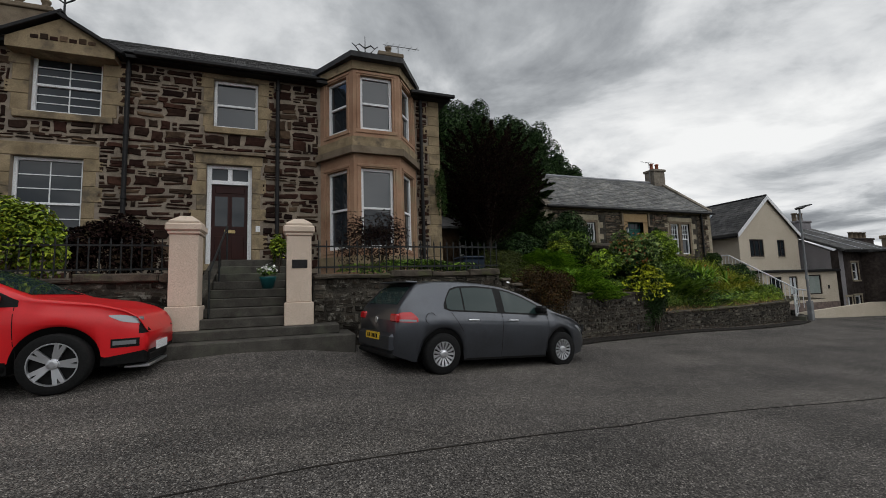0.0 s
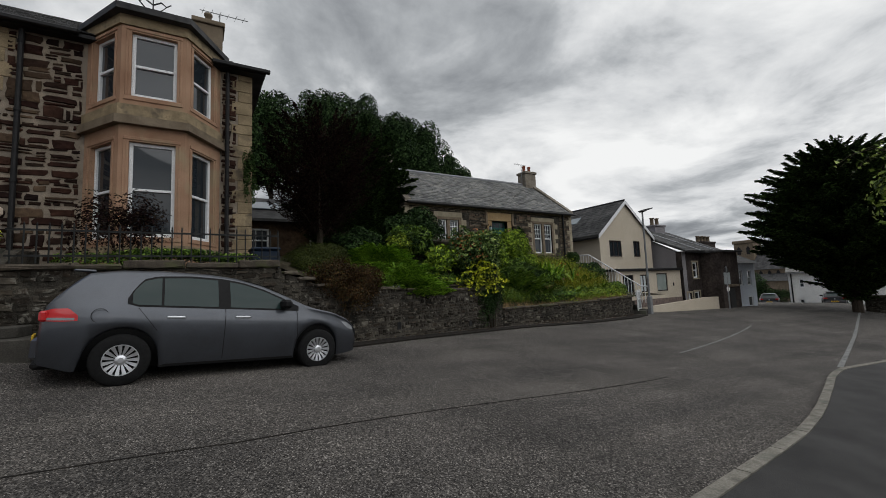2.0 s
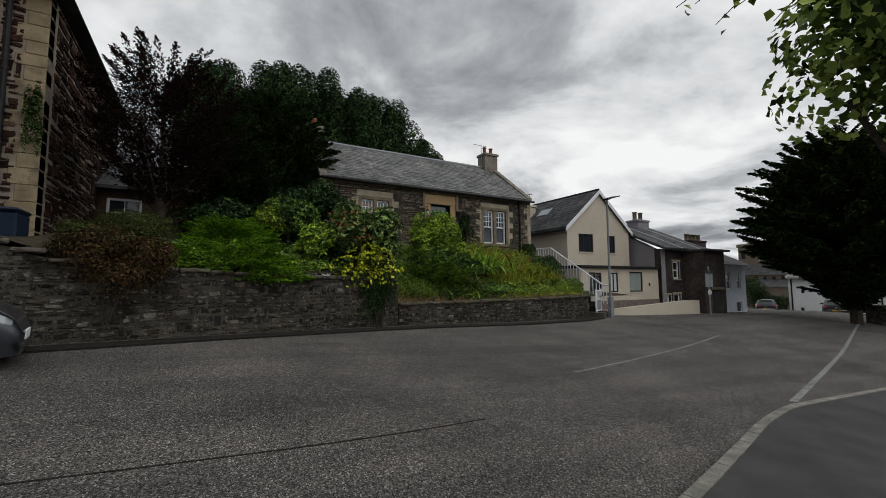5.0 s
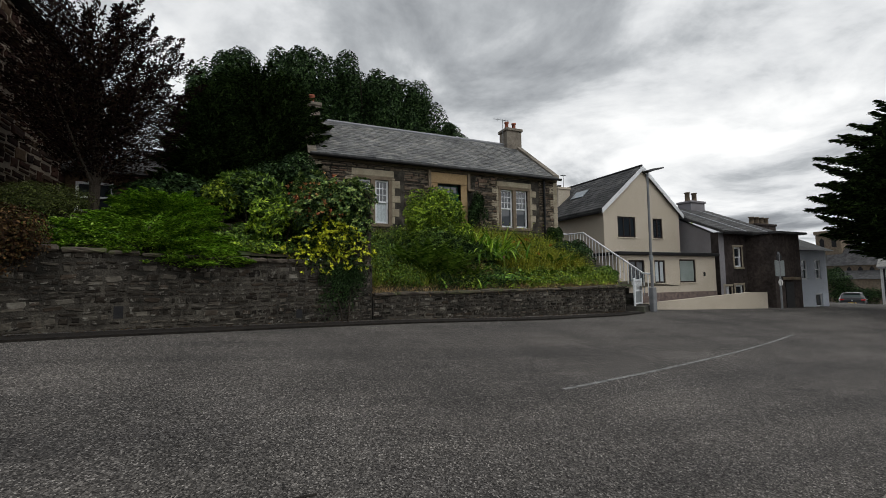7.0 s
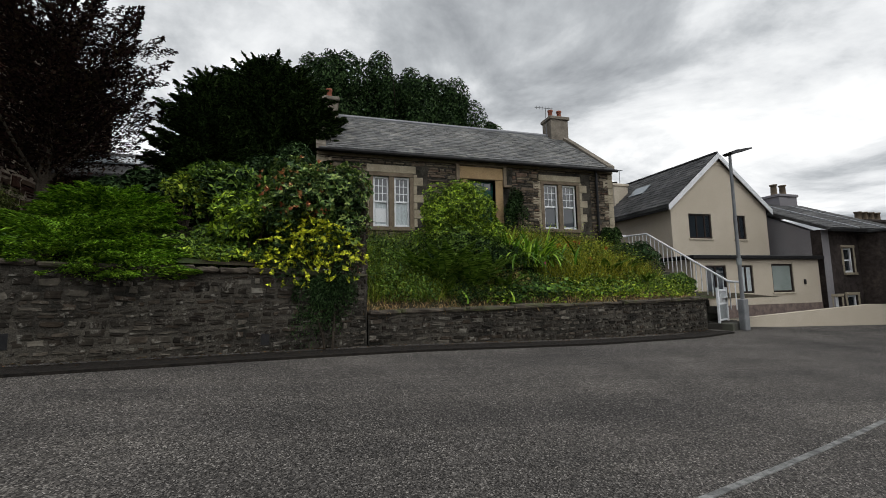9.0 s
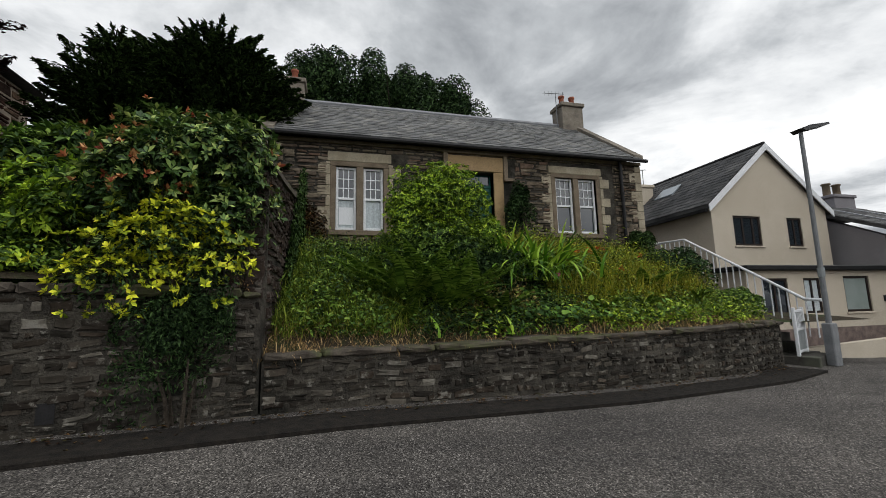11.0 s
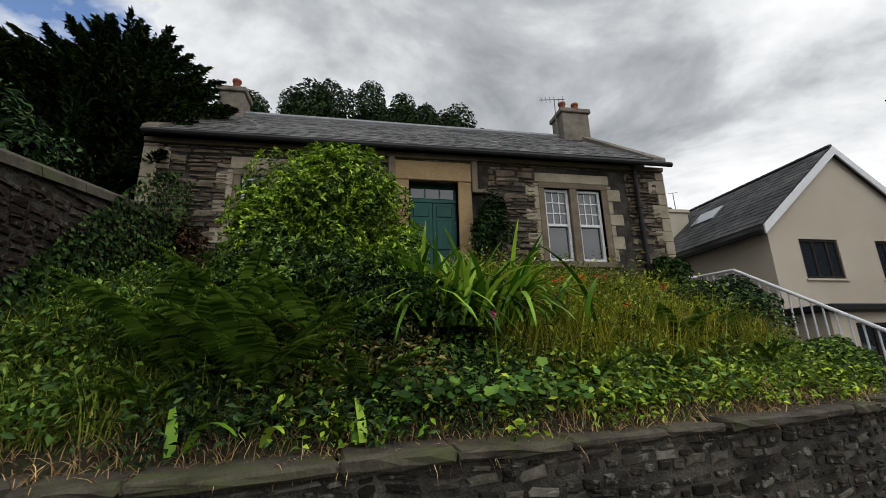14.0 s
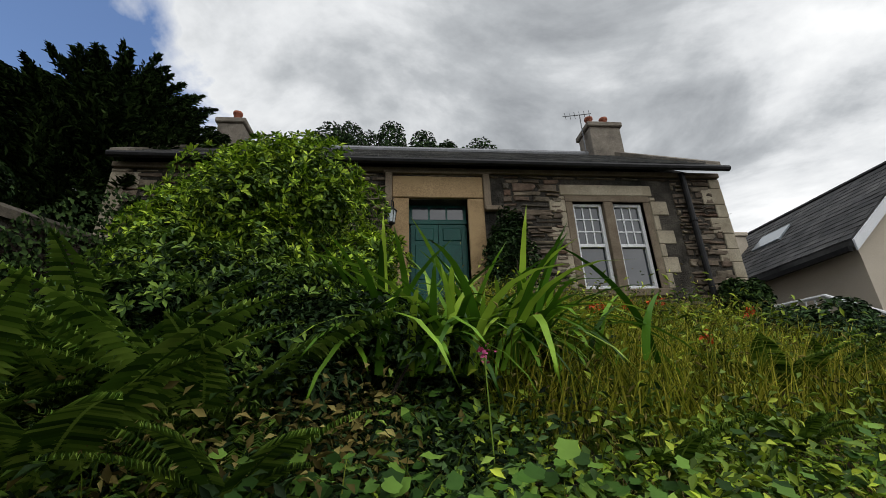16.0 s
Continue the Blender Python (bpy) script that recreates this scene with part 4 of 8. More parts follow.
# raised gardens
sheet("garden_bank", np.arange(-9.0, 24.6, 0.3), [0, *np.arange(0.15, 6, 0.3), *np.arange(6, 20, 1.5)], lambda x, s: 0, M["soil"], "dark soil of the raised gardens", "ground")
me = bpy.data.objects["garden_bank"].data
for v in me.vertices:
    y = wall_y(v.co.x) + 0.22 + v.co.y
    v.co = (v.co.x, y, garden_z(v.co.x, y) - 0.04)


# ---- street wall ----


def along_wall(x0, x1):
    """Lays u metres along the street wall from x0; gives the pose and the x there."""
    pts = [(x, wall_y(x)) for x in np.arange(x0, x1 + 0.05, 0.1)]
    run = [0.0]
    for a, b in zip(pts, pts[1:]):
        run.append(run[-1] + math.dist(a, b))
    px, py = [p[0] for p in pts], [p[1] for p in pts]

    def at(u):
        x, y = float(np.interp(u, run, px)), float(np.interp(u, run, py))
        x2, y2 = float(np.interp(u + 0.2, run, px)), float(np.interp(u + 0.2, run, py))
        x1_, y1_ = float(np.interp(u - 0.2, run, px)), float(np.interp(u - 0.2, run, py))
        return x, y, math.degrees(math.atan2(y2 - y1_, x2 - x1_))
    return at, run[-1]


def wall_core(bm, x0, x1, thick=0.4):
    rows = []
    for x in np.arange(x0, x1 + 0.01, (x1 - x0) / max(2, round((x1 - x0) / 0.5))):
        y, g, t = wall_y(x), ground_z(x, wall_y(x)) - 0.2, wall_top(min(x, x1 - 0.05) if x0 > 11 else min(max(x, x0 + .01), x1 - 0.05))
        rows.append([bm.verts.new(p) for p in ((x, y, g), (x, y, t), (x, y + thick, t), (x, y + thick, g))])
    for a, b in zip(rows, rows[1:]):
        for j in range(4):
            bm.faces.new((a[j], a[(j + 1) % 4], b[(j + 1) % 4], b[j]))
    bm.faces.new(rows[0]), bm.faces.new(rows[-1][::-1])
    bmesh.ops.recalc_face_normals(bm, faces=bm.faces)
    return bm


def street_wall(name, x0, x1, label, seed, row, wide, coped, holes=(), limit=300):
    w = thing(name, label, "wall", kind="structure")
    part("core", wall_core(bmesh.new(), x0, x1), M["mortar_dark"], w)
    at, length = along_wall(x0, x1)
    zmin = min(ground_z(x, wall_y(x)) for x in np.arange(x0, x1, 0.5)) - 0.05
    top = lambda u: wall_top(at(u)[0]) - zmin + 0.01
    bottom = lambda u: ground_z(at(u)[0], at(u)[1]) - zmin - 0.06

    def place(u, v):
        x, y, a = at(u)
        return pose(x, y, zmin + v, 0, 0, a)
    hs = [(u - 0.07, u + 0.07, z0 - zmin, z1 - zmin) for u, z0, z1 in holes]
    rubble(place, length, max(wall_top(x) for x in np.arange(x0, x1, 0.3)) - zmin, hs, M["stone_wall"], w, seed, row, wide, 0.034, None, top, bottom, limit, 0.026, 9.0)
    for u, z0, z1 in holes:
        x, y, a = at(u)
        b = part("drain_hole", boxm(-0.06, 0.06, -0.012, 0.02, z0 - (z0 + z1) / 2, z1 - (z0 + z1) / 2), M["gutter"], w)
        b.matrix_basis = pose(x, y, (z0 + z1) / 2, 0, 0, a)
    if coped:
        u, rnd = 0.0, random.Random(seed)
        while u < length - 0.05:
            n = min(rnd.uniform(*coped[0]), length - u)
            x, y, a = at(u + n / 2)
            bm = boxm(-n / 2 + 0.006, n / 2 - 0.006, -0.05 - rnd.uniform(0, 0.06), 0.44, 0, coped[1] * rnd.uniform(0.65, 1.3), bevel=0.022)
            bmesh.ops.subdivide_edges(bm, edges=[e for e in bm.edges if e.calc_length() > 0.15], cuts=3, use_grid_fill=True)
            for v in bm.verts:
                v.co += Vector((rnd.uniform(-0.007, 0.007), rnd.uniform(-0.014, 0.014), rnd.uniform(-0.012, 0.008)))
            c = part("coping_stone", bm, M["coping"], w)
            c.matrix_basis = pose(x, y, wall_top(x), rnd.uniform(-2, 2), rnd.uniform(-1.2, 1.2), a + rnd.uniform(-1.5, 1.5))
            u += n
    return w


street_wall("wall_house_left", -9.0, -2.06, "low dark rubble wall with stone coping and railings", 1, (0.09, 0.2), (0.15, 0.45), ((0.8, 1.5), 0.11), (), 100)
street_wall("wall_house_right", 0.2, 4.15, "rubble retaining wall with dressed coping under iron railings", 2, (0.06, 0.17), (0.09, 0.34), ((0.8, 1.5), 0.11))
street_wall("wall_shrub_garden", 4.15, 11.46, "weathered grey rubble retaining wall below the shrubs", 3, (0.045, 0.13), (0.07, 0.27), ((0.25, 0.6), 0.08), ((3.2, 0.28, 0.47), (6.05, 0.1, 0.27)))
street_wall("wall_cottage_garden", 11.48, 21.3, "low grey rubble wall with mossy flat coping", 4, (0.04, 0.11), (0.09, 0.32), ((0.45, 1.1), 0.085))


# ---- windows ----
def sash_window(name, x0, x1, z0, z1, y, parent, cols=1, rows=1, upper_only=False, depth=0.14, frame_w=0.07, mat=None, curtain=None, horns=True):
    """A sliding sash window: two sashes, bars, panes and sill, set back in its opening."""
    mat = mat or M["white"]
    w = new(name)
    w.parent = parent
    yy, mid = y + depth, (z0 + z1) / 2
    bm = bmesh.new()
    for a in ((x0, x0 + frame_w, z0, z1), (x1 - frame_w, x1, z0, z1), (x0 + frame_w, x1 - frame_w, z1 - frame_w, z1), (x0 + frame_w, x1 - frame_w, z0, z0 + frame_w * 1.2)):
        box(bm, a[0], a[1], yy - 0.03, yy + 0.05, a[2], a[3], 0.006)
    part("window_frame", bm, mat, w)
    part("meeting_rail", boxm(x0 + frame_w, x1 - frame_w, yy - 0.022, yy + 0.035, mid - 0.028, mid + 0.028, bevel=0.004), mat, w)
    for half, (lo, hi) in enumerate(((z0 + frame_w * 1.2, mid - 0.028), (mid + 0.028, z1 - frame_w))):
        n, m = (cols, rows) if (half == 1 or not upper_only) else (1, 1)
        xa, xb = x0 + frame_w, x1 - frame_w
        off = yy + (0.012 if half == 1 else 0.03)
        for i in range(n):
            for j in range(m):
                g = part("pane", boxm(xa + (xb - xa) * i / n, xa + (xb - xa) * (i + 1) / n, off, off + 0.006, lo + (hi - lo) * j / m, lo + (hi - lo) * (j + 1) / m), M["glass"] if not curtain or half == 1 and curtain == "low" else M["curtain"], w)
        bm = bmesh.new()
        for i in range(1, n):
            c = xa + (xb - xa) * i / n
            box(bm, c - 0.011, c + 0.011, off - 0.015, off + 0.012, lo, hi)
        for j in range(1, m):
            c = lo + (hi - lo) * j / m
            box(bm, xa, xb, off - 0.0165, off + 0.0105, c - 0.011, c + 0.011)
        if n * m > 1:
            part("glazing_bar", bm, mat, w)
        else:
            bm.free()
    return w


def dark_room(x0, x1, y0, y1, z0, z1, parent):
    # near-black sheet that paints the unlit room behind the panes
    return part("inner_wall", boxm(x0, x1, y0, y1, z0, z1), M["frame_and_room_dark"], parent)


def downpipe(name, x, y, z0, z1, label):
    t = thing(name, label, "downpipe")
    part("pipe", tube(bmesh.new(), [(x, y, z0), (x, y, z1)], 0.05, 10), M["gutter"], t)
    for z in np.arange(z0 + 0.4, z1, 1.5):
        part("bracket", lathe(bmesh.new(), [(0.066, 0), (0.066, 0.05)], (x, y, z), 10), M["gutter"], t)
    return t


# ---- the villa ----
FY = 11.5          # its front
villa = thing("villa", "two-storey dark red stone villa with buff dressings and a canted bay", "house")
V_X0, V_X1, V_E = -9.5, 3.95, 7.12
v_holes = [(-5.85, -4.58, 2.65, 4.70), (-5.62, -4.30, 5.70, 7.06), (-2.02, -1.0, 5.72, 6.98), (-2.14, -1.12, 2.3, 4.78), (0.62, 3.12, 2.2, 7.0)]
part("wall", wall_with_holes(bmesh.new(), V_X0, V_X1, FY, FY + 0.45, 1.4, V_E, v_holes), M["mortar_pale"], villa)
part("wall", boxm(V_X1 - 0.45, V_X1 - 0.002, FY + 0.45, FY + 8.0, 1.4, V_E), M["mortar_pale"], villa)
part("wall", boxm(V_X0, V_X0 + 0.45, FY + 0.45, FY + 8.0, 1.4, V_E), M["mortar_pale"], villa)
part("wall", boxm(V_X0 + 0.45, V_X1 - 0.45, FY + 7.5, FY + 8.0, 1.4, V_E), M["mortar_pale"], villa)
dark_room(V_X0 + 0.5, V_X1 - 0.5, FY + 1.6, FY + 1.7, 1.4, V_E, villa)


def dressed(parent, material, blocks, y0, y1, bevel=0.012):
    for a in blocks:
        part("dressed_stone", boxm(a[0], a[1], y0, y1, a[2], a[3], bevel=bevel), material, parent)


def quoins(parent, material, x0, x1, z0, z1, y0, y1, sway=0.14, hs=0.3, side=1, seed=0):
    """Blocks up an edge, long and short in turn; side 1 lengthens to +x."""
    rnd, z, i = random.Random(seed), z0, 0
    out = []
    while z < z1 - 0.02:
        h = min(hs * rnd.uniform(0.85, 1.15), z1 - z)
        ext = sway * (i % 2) * rnd.uniform(0.8, 1.1)
        out.append((x0 - (ext if side < 0 else 0), x1 + (ext if side > 0 else 0), z + 0.003, z + h - 0.003))
        z, i = z + h, i + 1
    dressed(parent, material, out, y0, y1)


def surround(parent, material, x0, x1, z0, z1, y, w=0.2, lintel=0.3, sill=0.16, proud=0.02, seed=0, side_sway=0.15):
    """Stone dressings round an opening: lintel, jamb blocks, sill."""
    dressed(parent, material, [(x0 - w - 0.04, x1 + w + 0.04, z1 + 0.002, z1 + lintel)], y - proud, y + 0.2)
    dressed(parent, material, [(x0 - w * 0.8, x1 + w * 0.8, z0 - sill, z0 - 0.002)], y - proud - 0.06, y + 0.2)
    quoins(parent, material, x0 - w, x0 - 0.001, z0, z1, y - proud, y + 0.2, side_sway, 0.34, -1, seed)
    quoins(parent, material, x1 + 0.001, x1 + w, z0, z1, y - proud, y + 0.2, side_sway, 0.34, 1, seed + 1)


surround(villa, M["sand_yellow"], -5.85, -4.58, 2.65, 4.70, FY, 0.24, 0.3, seed=1)
surround(villa, M["sand_yellow"], -5.62, -4.30, 5.70, 7.06, FY, 0.30, 0.28, seed=2)
surround(villa, M["sand_yellow"], -2.02, -1.0, 5.72, 6.98, FY, 0.22, 0.2, seed=3)
surround(villa, M["sand_yellow"], -2.14, -1.12, 2.3, 4.78, FY, 0.2, 0.24, seed=4)
dressed(villa, M["sand_grey"], [(-2.45, -0.8, 5.03, 5.11)], FY - 0.09, FY + 0.1)
quoins(villa, M["sand_yellow"], V_X1 - 0.34, V_X1, 1.5, V_E, FY - 0.02, FY + 0.34, 0.14, 0.3, -1, 5)
sash_window("window_1", -5.85, -4.58, 2.65, 4.70, FY, villa, 2, 3)
sash_window("window_2", -5.62, -4.30, 5.70, 7.06, FY, villa, 2, 3)
sash_window("window_3", -2.02, -1.0, 5.72, 6.98, FY, villa)

# gabled head over the upper left window
bm = prism(bmesh.new(), [(-5.92, 6.98), (-3.98, 6.98), (-3.98, 7.2), (-4.95, 7.78), (-5.92, 7.2)], FY - 0.33, FY + 0.6)
part("gable", bm, M["sand_yellow"], villa)
for i in range(7):
    part("gable_stone", boxm(-5.5 + i * 0.17, -5.36 + i * 0.17, FY - 0.345, FY - 0.3, 7.22, 7.31 + 0.04 * (i % 2), bevel=0.01), M["stone_red"], villa)
for a, b in (((-6.12, 7.14), (-4.95, 7.84)), ((-3.78, 7.14), (-4.95, 7.84))):
    bm = bmesh.new()
    box(bm, -0.0, math.dist(a, b) + 0.05, -0.45, 1.6, 0, 0.08, 0.01)
    o = part("bargeboard", bm, M["gutter"], villa)
    ang = math.degrees(math.atan2(b[1] - a[1], b[0] - a[0]))
    o.matrix_basis = pose(a[0], FY, a[1], 0, -ang, 0)


def hip_roof(parent, x0, x1, y0, y1, z, ridge_z, hip0, hip1, material, name="roof"):
    bm, ym = bmesh.new(), (y0 + y1) / 2
    v = [bm.verts.new(p) for p in ((x0, y0, z), (x1, y0, z), (x1, y1, z), (x0, y1, z), (x0 + hip0, ym, ridge_z), (x1 - hip1, ym, ridge_z))]
    for f in ((0, 1, 5, 4), (1, 2, 5), (2, 3, 4, 5), (3, 0, 4), (3, 2, 1, 0)):
        bm.faces.new([v[i] for i in f])
    bmesh.ops.recalc_face_normals(bm, faces=bm.faces)
    return part(name, bm, material, parent)


def slates(parent, x0, x1, y0, z0, y1, z1, material, row=0.21, wide=0.28, seed=0, left=None, right=None, limit=300, lift=0.012, turned=None):
    """Rows of slates up one slope along x, from the eaves (y0, z0) to the ridge (y1, z1), as the nearest parts and one joined rest."""
    rnd = random.Random(seed)
    n = Vector((0, -(z1 - z0), y1 - y0)).normalized() if y1 > y0 else Vector((0, z1 - z0, y0 - y1)).normalized()
    d = Vector((0, y1 - y0, z1 - z0))
    ln = d.length
    d.normalize()
    me = bpy.data.meshes.new("slate")
    me.from_pydata([(-0.5, 0, 0), (0.5, 0, 0), (0.5, 1.25, -0.0), (-0.5, 1.25, -0.0), (-0.5, 0, 1), (0.5, 0, 1), (0.5, 1.25, 0.1), (-0.5, 1.25, 0.1)], [], [(4, 5, 6, 7), (0, 1, 5, 4), (1, 2, 6, 5), (3, 0, 4, 7)])
    me.materials.append(material)
    base = Matrix((( (1, 0, 0)), tuple(d), tuple(n))).transposed().to_4x4()
    rv, rf, k = [], [], 0
    rows = int(ln / row)
    for i in range(rows):
        s = i * row
        a, b = (left(s / ln) if left else x0), (right(s / ln) if right else x1)
        x = a - (wide / 2 if i % 2 else 0)
        while x < b:
            w = wide * rnd.uniform(0.85, 1.15)
            xa, xb = max(x, a), min(x + w, b)
            x += w
            if xb - xa < 0.06:
                continue
            p = Vector(((xa + xb) / 2, y0, z0)) + d * s + n * (lift + rnd.uniform(-0.002, 0.004))
            m = (turned or Matrix()) @ Matrix.Translation(p) @ base @ Matrix.Diagonal((xb - xa - 0.008, row, 0.011 * rnd.uniform(0.8, 1.5), 1))
            if k < limit:
                o = new("slate", me)
                o.parent, o.matrix_basis = parent, m
            else:
                q = len(rv)
                rv += [tuple(m @ v.co) for v in me.vertices]
                rf += [tuple(q + v for v in f.vertices) for f in me.polygons]
            k += 1
    if rv:
        m2 = bpy.data.meshes.new("slate_covering")
        m2.from_pydata(rv, [], rf)
        tagged(link_mesh("slate_covering", m2, material, parent), kind="stuff")


hip_roof(villa, V_X0 - 0.3, V_X1 + 0.32, FY - 0.3, FY + 8.3, V_E + 0.08, 9.75, 3.0, 3.4, M["slate_dark"])
part("gutter", boxm(V_X0 - 0.3, -6.2, FY - 0.42, FY - 0.30, V_E + 0.0, V_E + 0.1, bevel=0.02), M["gutter"], villa)
part("gutter", boxm(-3.6, 0.45, FY - 0.42, FY - 0.30, V_E + 0.0, V_E + 0.1, bevel=0.02), M["gutter"], villa)
part("gutter", boxm(3.0, V_X1 + 0.4, FY - 0.42, FY - 0.30, V_E + 0.0, V_E + 0.1, bevel=0.02), M["gutter"], villa)
for x0, x1 in ((V_X0, -5.94), (-3.96, V_X1 + 0.3)):
    part("soffit", boxm(x0, x1, FY - 0.28, FY - 0.02, V_E - 0.02, V_E + 0.06), M["gutter"], villa)
for x, z1 in ((-6.3, 7.1), (-3.78, 7.1), (-0.52, 7.1), (3.36, 7.05)):
    downpipe("downpipe", x, FY - 0.1, 1.9, z1, "black cast-iron downpipe on the villa front")


def chimney(name, x, y, z0, z1, w, d, pots, label, mat="chimney_stone", pot_mat="terracotta", pot_r=0.11, pot_h=0.4):
    t = thing(name, label, "chimney", (x, y, 0))
    part("shaft", boxm(-w / 2, w / 2, -d / 2, d / 2, z0, z1 - 0.14, bevel=0.015), M[mat], t)
    part("cap", boxm(-w / 2 - 0.06, w / 2 + 0.06, -d / 2 - 0.06, d / 2 + 0.06, z1 - 0.14, z1, bevel=0.02), M[mat], t)
    for i in range(pots):
        px = (i - (pots - 1) / 2) * (w / pots)
        smooth(part("chimney_pot", lathe(bmesh.new(), [(pot_r, 0), (pot_r * 0.86, 0.05), (pot_r * 0.8, pot_h - 0.08), (pot_r * 1.05, pot_h - 0.06), (pot_r * 1.05, pot_h), (pot_r * 0.7, pot_h), (pot_r * 0.7, pot_h - 0.1)], (px, 0, z1), 12), M[pot_mat], t))
    return t


def aerial(name, x, y, z0, z1, az, label, size=0.5):
    t = thing(name, label, "aerial", (x, y, 0), az)
    part("mast", tube(bmesh.new(), [(0, 0, z0), (0, 0, z1)], 0.016, 6), M["galv"], t)
    part("boom", tube(bmesh.new(), [(-size * 0.6, 0, z1 - 0.05), (size * 0.9, 0, z1 + 0.12)], 0.012, 6), M["galv"], t)
    for i in range(6):
        f = -0.5 + i * 0.25
        part("rod", tube(bmesh.new(), [(f * size, -0.16, z1 - 0.05 + (f + 0.6) * 0.11), (f * size, 0.16, z1 - 0.05 + (f + 0.6) * 0.11)], 0.006, 5), M["galv"], t)
    return t


chimney("chimney", 2.95, 13.6, 8.0, 9.5, 0.75, 0.75, 1, "stone chimney with one pot on the villa roof", "sand_grey", "sand_grey")
aerial("roof_aerial", 3.25, 13.4, 9.3, 9.85, 10, "thin metal television aerial by the villa chimney", 0.9)
chimney("chimney", -7.1, 14.5, 8.2, 9.7, 1.2, 0.8, 2, "stone chimney on the villa roof", "sand_grey", "sand_grey")


def finial(x, y, z, label):
    t = thing("finial", label, "finial", (x, y, z))
    t.scale = (1.35, 1.35, 1.35)
    part("spike", tube(bmesh.new(), [(0, 0, -0.1), (0, 0, 0.55)], 0.018, 6, 0.006), M["iron"], t)
    for s in (-1, 1):
        bm = bmesh.new()
        tube(bm, [(0, 0, 0.12), (s * 0.12, 0, 0.2), (s * 0.2, 0, 0.3), (s * 0.12, 0, 0.36), (0.0, 0, 0.28)], 0.013, 6)
        tube(bm, [(s * 0.2, 0, 0.3), (s * 0.27, 0, 0.36)], 0.01, 5)
        part("scroll", bm, M["iron"], t)
    return t


finial(-4.95, FY - 0.3, 7.98, "black wrought-iron roof finial with scrolls")

# canted two-storey bay
BAY = [(0.55, FY), (1.28, 10.45), (2.47, 10.45), (3.2, FY)]


def on_face(i, inset=0.0):
    """Pose of bay face i: x along it, y into the house."""
    a, b = Vector(BAY[i]), Vector(BAY[i + 1])
    d = b - a
    return Matrix.Translation((a.x, a.y, 0)) @ pose(0, 0, 0, 0, 0, math.degrees(math.atan2(d.y, d.x))), d.length


bay = new("bay")
bay.parent = villa
for i in range(3):
    m, ln = on_face(i)
    win = [(0.25, ln - 0.25, 2.6, 4.64), (0.25, ln - 0.25, 5.64, 7.08)]
    if i == 1:
        win = [(0.18, ln - 0.18, 2.6, 4.64), (0.18, ln - 0.18, 5.64, 7.08)]
    o = part("bay_wall", wall_with_holes(bmesh.new(), 0, ln, 0, 0.2, 1.4, 7.42, win), M["sand_pink"], villa)
    o.matrix_basis = m
    for h in win:
        w = sash_window("window", h[0], h[1], h[2], h[3], 0, villa, depth=0.12)
        w.matrix_basis = m
        for a in ((h[0] - 0.1, h[1] + 0.1, h[3] + 0.03, h[3] + 0.1), (h[0] - 0.12, h[1] + 0.12, h[2] - 0.1, h[2] - 0.003), (h[0] - 0.1, h[0] - 0.05, h[2], h[3]), (h[1] + 0.05, h[1] + 0.1, h[2], h[3])):
            o = part("moulding", boxm(a[0], a[1], -0.022, 0.05, a[2], a[3], bevel=0.008), M["sand_pink"], villa)
            o.matrix_basis = m
    for z0, z1, out, mt in ((4.98, 5.16, 0.13, "sand_grey"), (5.16, 5.42, 0.06, "sand_yellow"), (7.2, 7.42, 0.05, "sand_yellow"), (2.2, 2.42, 0.05, "sand_yellow")):
        o = part("string_course", prism(bmesh.new(), [(-out * 0.55, -out), (ln + out * 0.55, -out), (ln, 0.05), (0, 0.05)], z0, z1, "z"), M[mt], villa)
        o.matrix_basis = m
bpy.data.objects.remove(bay)
bm = bmesh.new()
c = Vector((1.87, 11.6))
rim = [(0.35, FY + 0.1), (1.2, 10.2), (2.55, 10.2), (3.4, FY + 0.1), (3.2, 12.9), (0.55, 12.9)]
lo, hi = [bm.verts.new((x, y, 7.42)) for x, y in rim], [bm.verts.new((x, y, 7.56)) for x, y in rim]
apex = bm.verts.new((1.87, 11.5, 8.0))
bm.faces.new(lo[::-1])
for i in range(6):
    bm.faces.new((lo[i], lo[(i + 1) % 6], hi[(i + 1) % 6], hi[i]))
    bm.faces.new((hi[i], hi[(i + 1) % 6], apex))
bmesh.ops.recalc_face_normals(bm, faces=bm.faces)
part("bay_roof", bm, M["slate_dark"], villa)
finial(1.75, 11.3, 7.95, "black wrought-iron finial on the bay roof")

# front door of the villa
door = thing("door_1", "maroon panelled front door with a fanlight and white frame", "door", kind="structure")
DY = FY + 0.16
bm = bmesh.new()
for a in ((-2.14, -2.04, 2.3, 4.78), (-1.22, -1.12, 2.3, 4.78), (-2.04, -1.22, 4.7, 4.78), (-2.04, -1.22, 4.3, 4.4)):
    box(bm, a[0], a[1], DY - 0.05, DY + 0.06, a[2], a[3], 0.006)
part("door_frame", bm, M["white"], door)
part("fanlight", boxm(-2.04, -1.22, DY, DY + 0.01, 4.4, 4.7), M["glass"], door)
part("fanlight_bar", boxm(-1.68, -1.58, DY - 0.03, DY + 0.02, 4.4, 4.7), M["white"], door)
leaf = part("door_leaf", boxm(-2.04, -1.22, DY, DY + 0.05, 2.3, 4.3), M["door_maroon"], door)
for a in ((-1.96, -1.68, 3.25, 4.0), (-1.58, -1.30, 3.25, 4.0)):
    part("door_glass", boxm(a[0], a[1], DY - 0.004, DY + 0.01, a[2], a[3]), M["glass"], door)
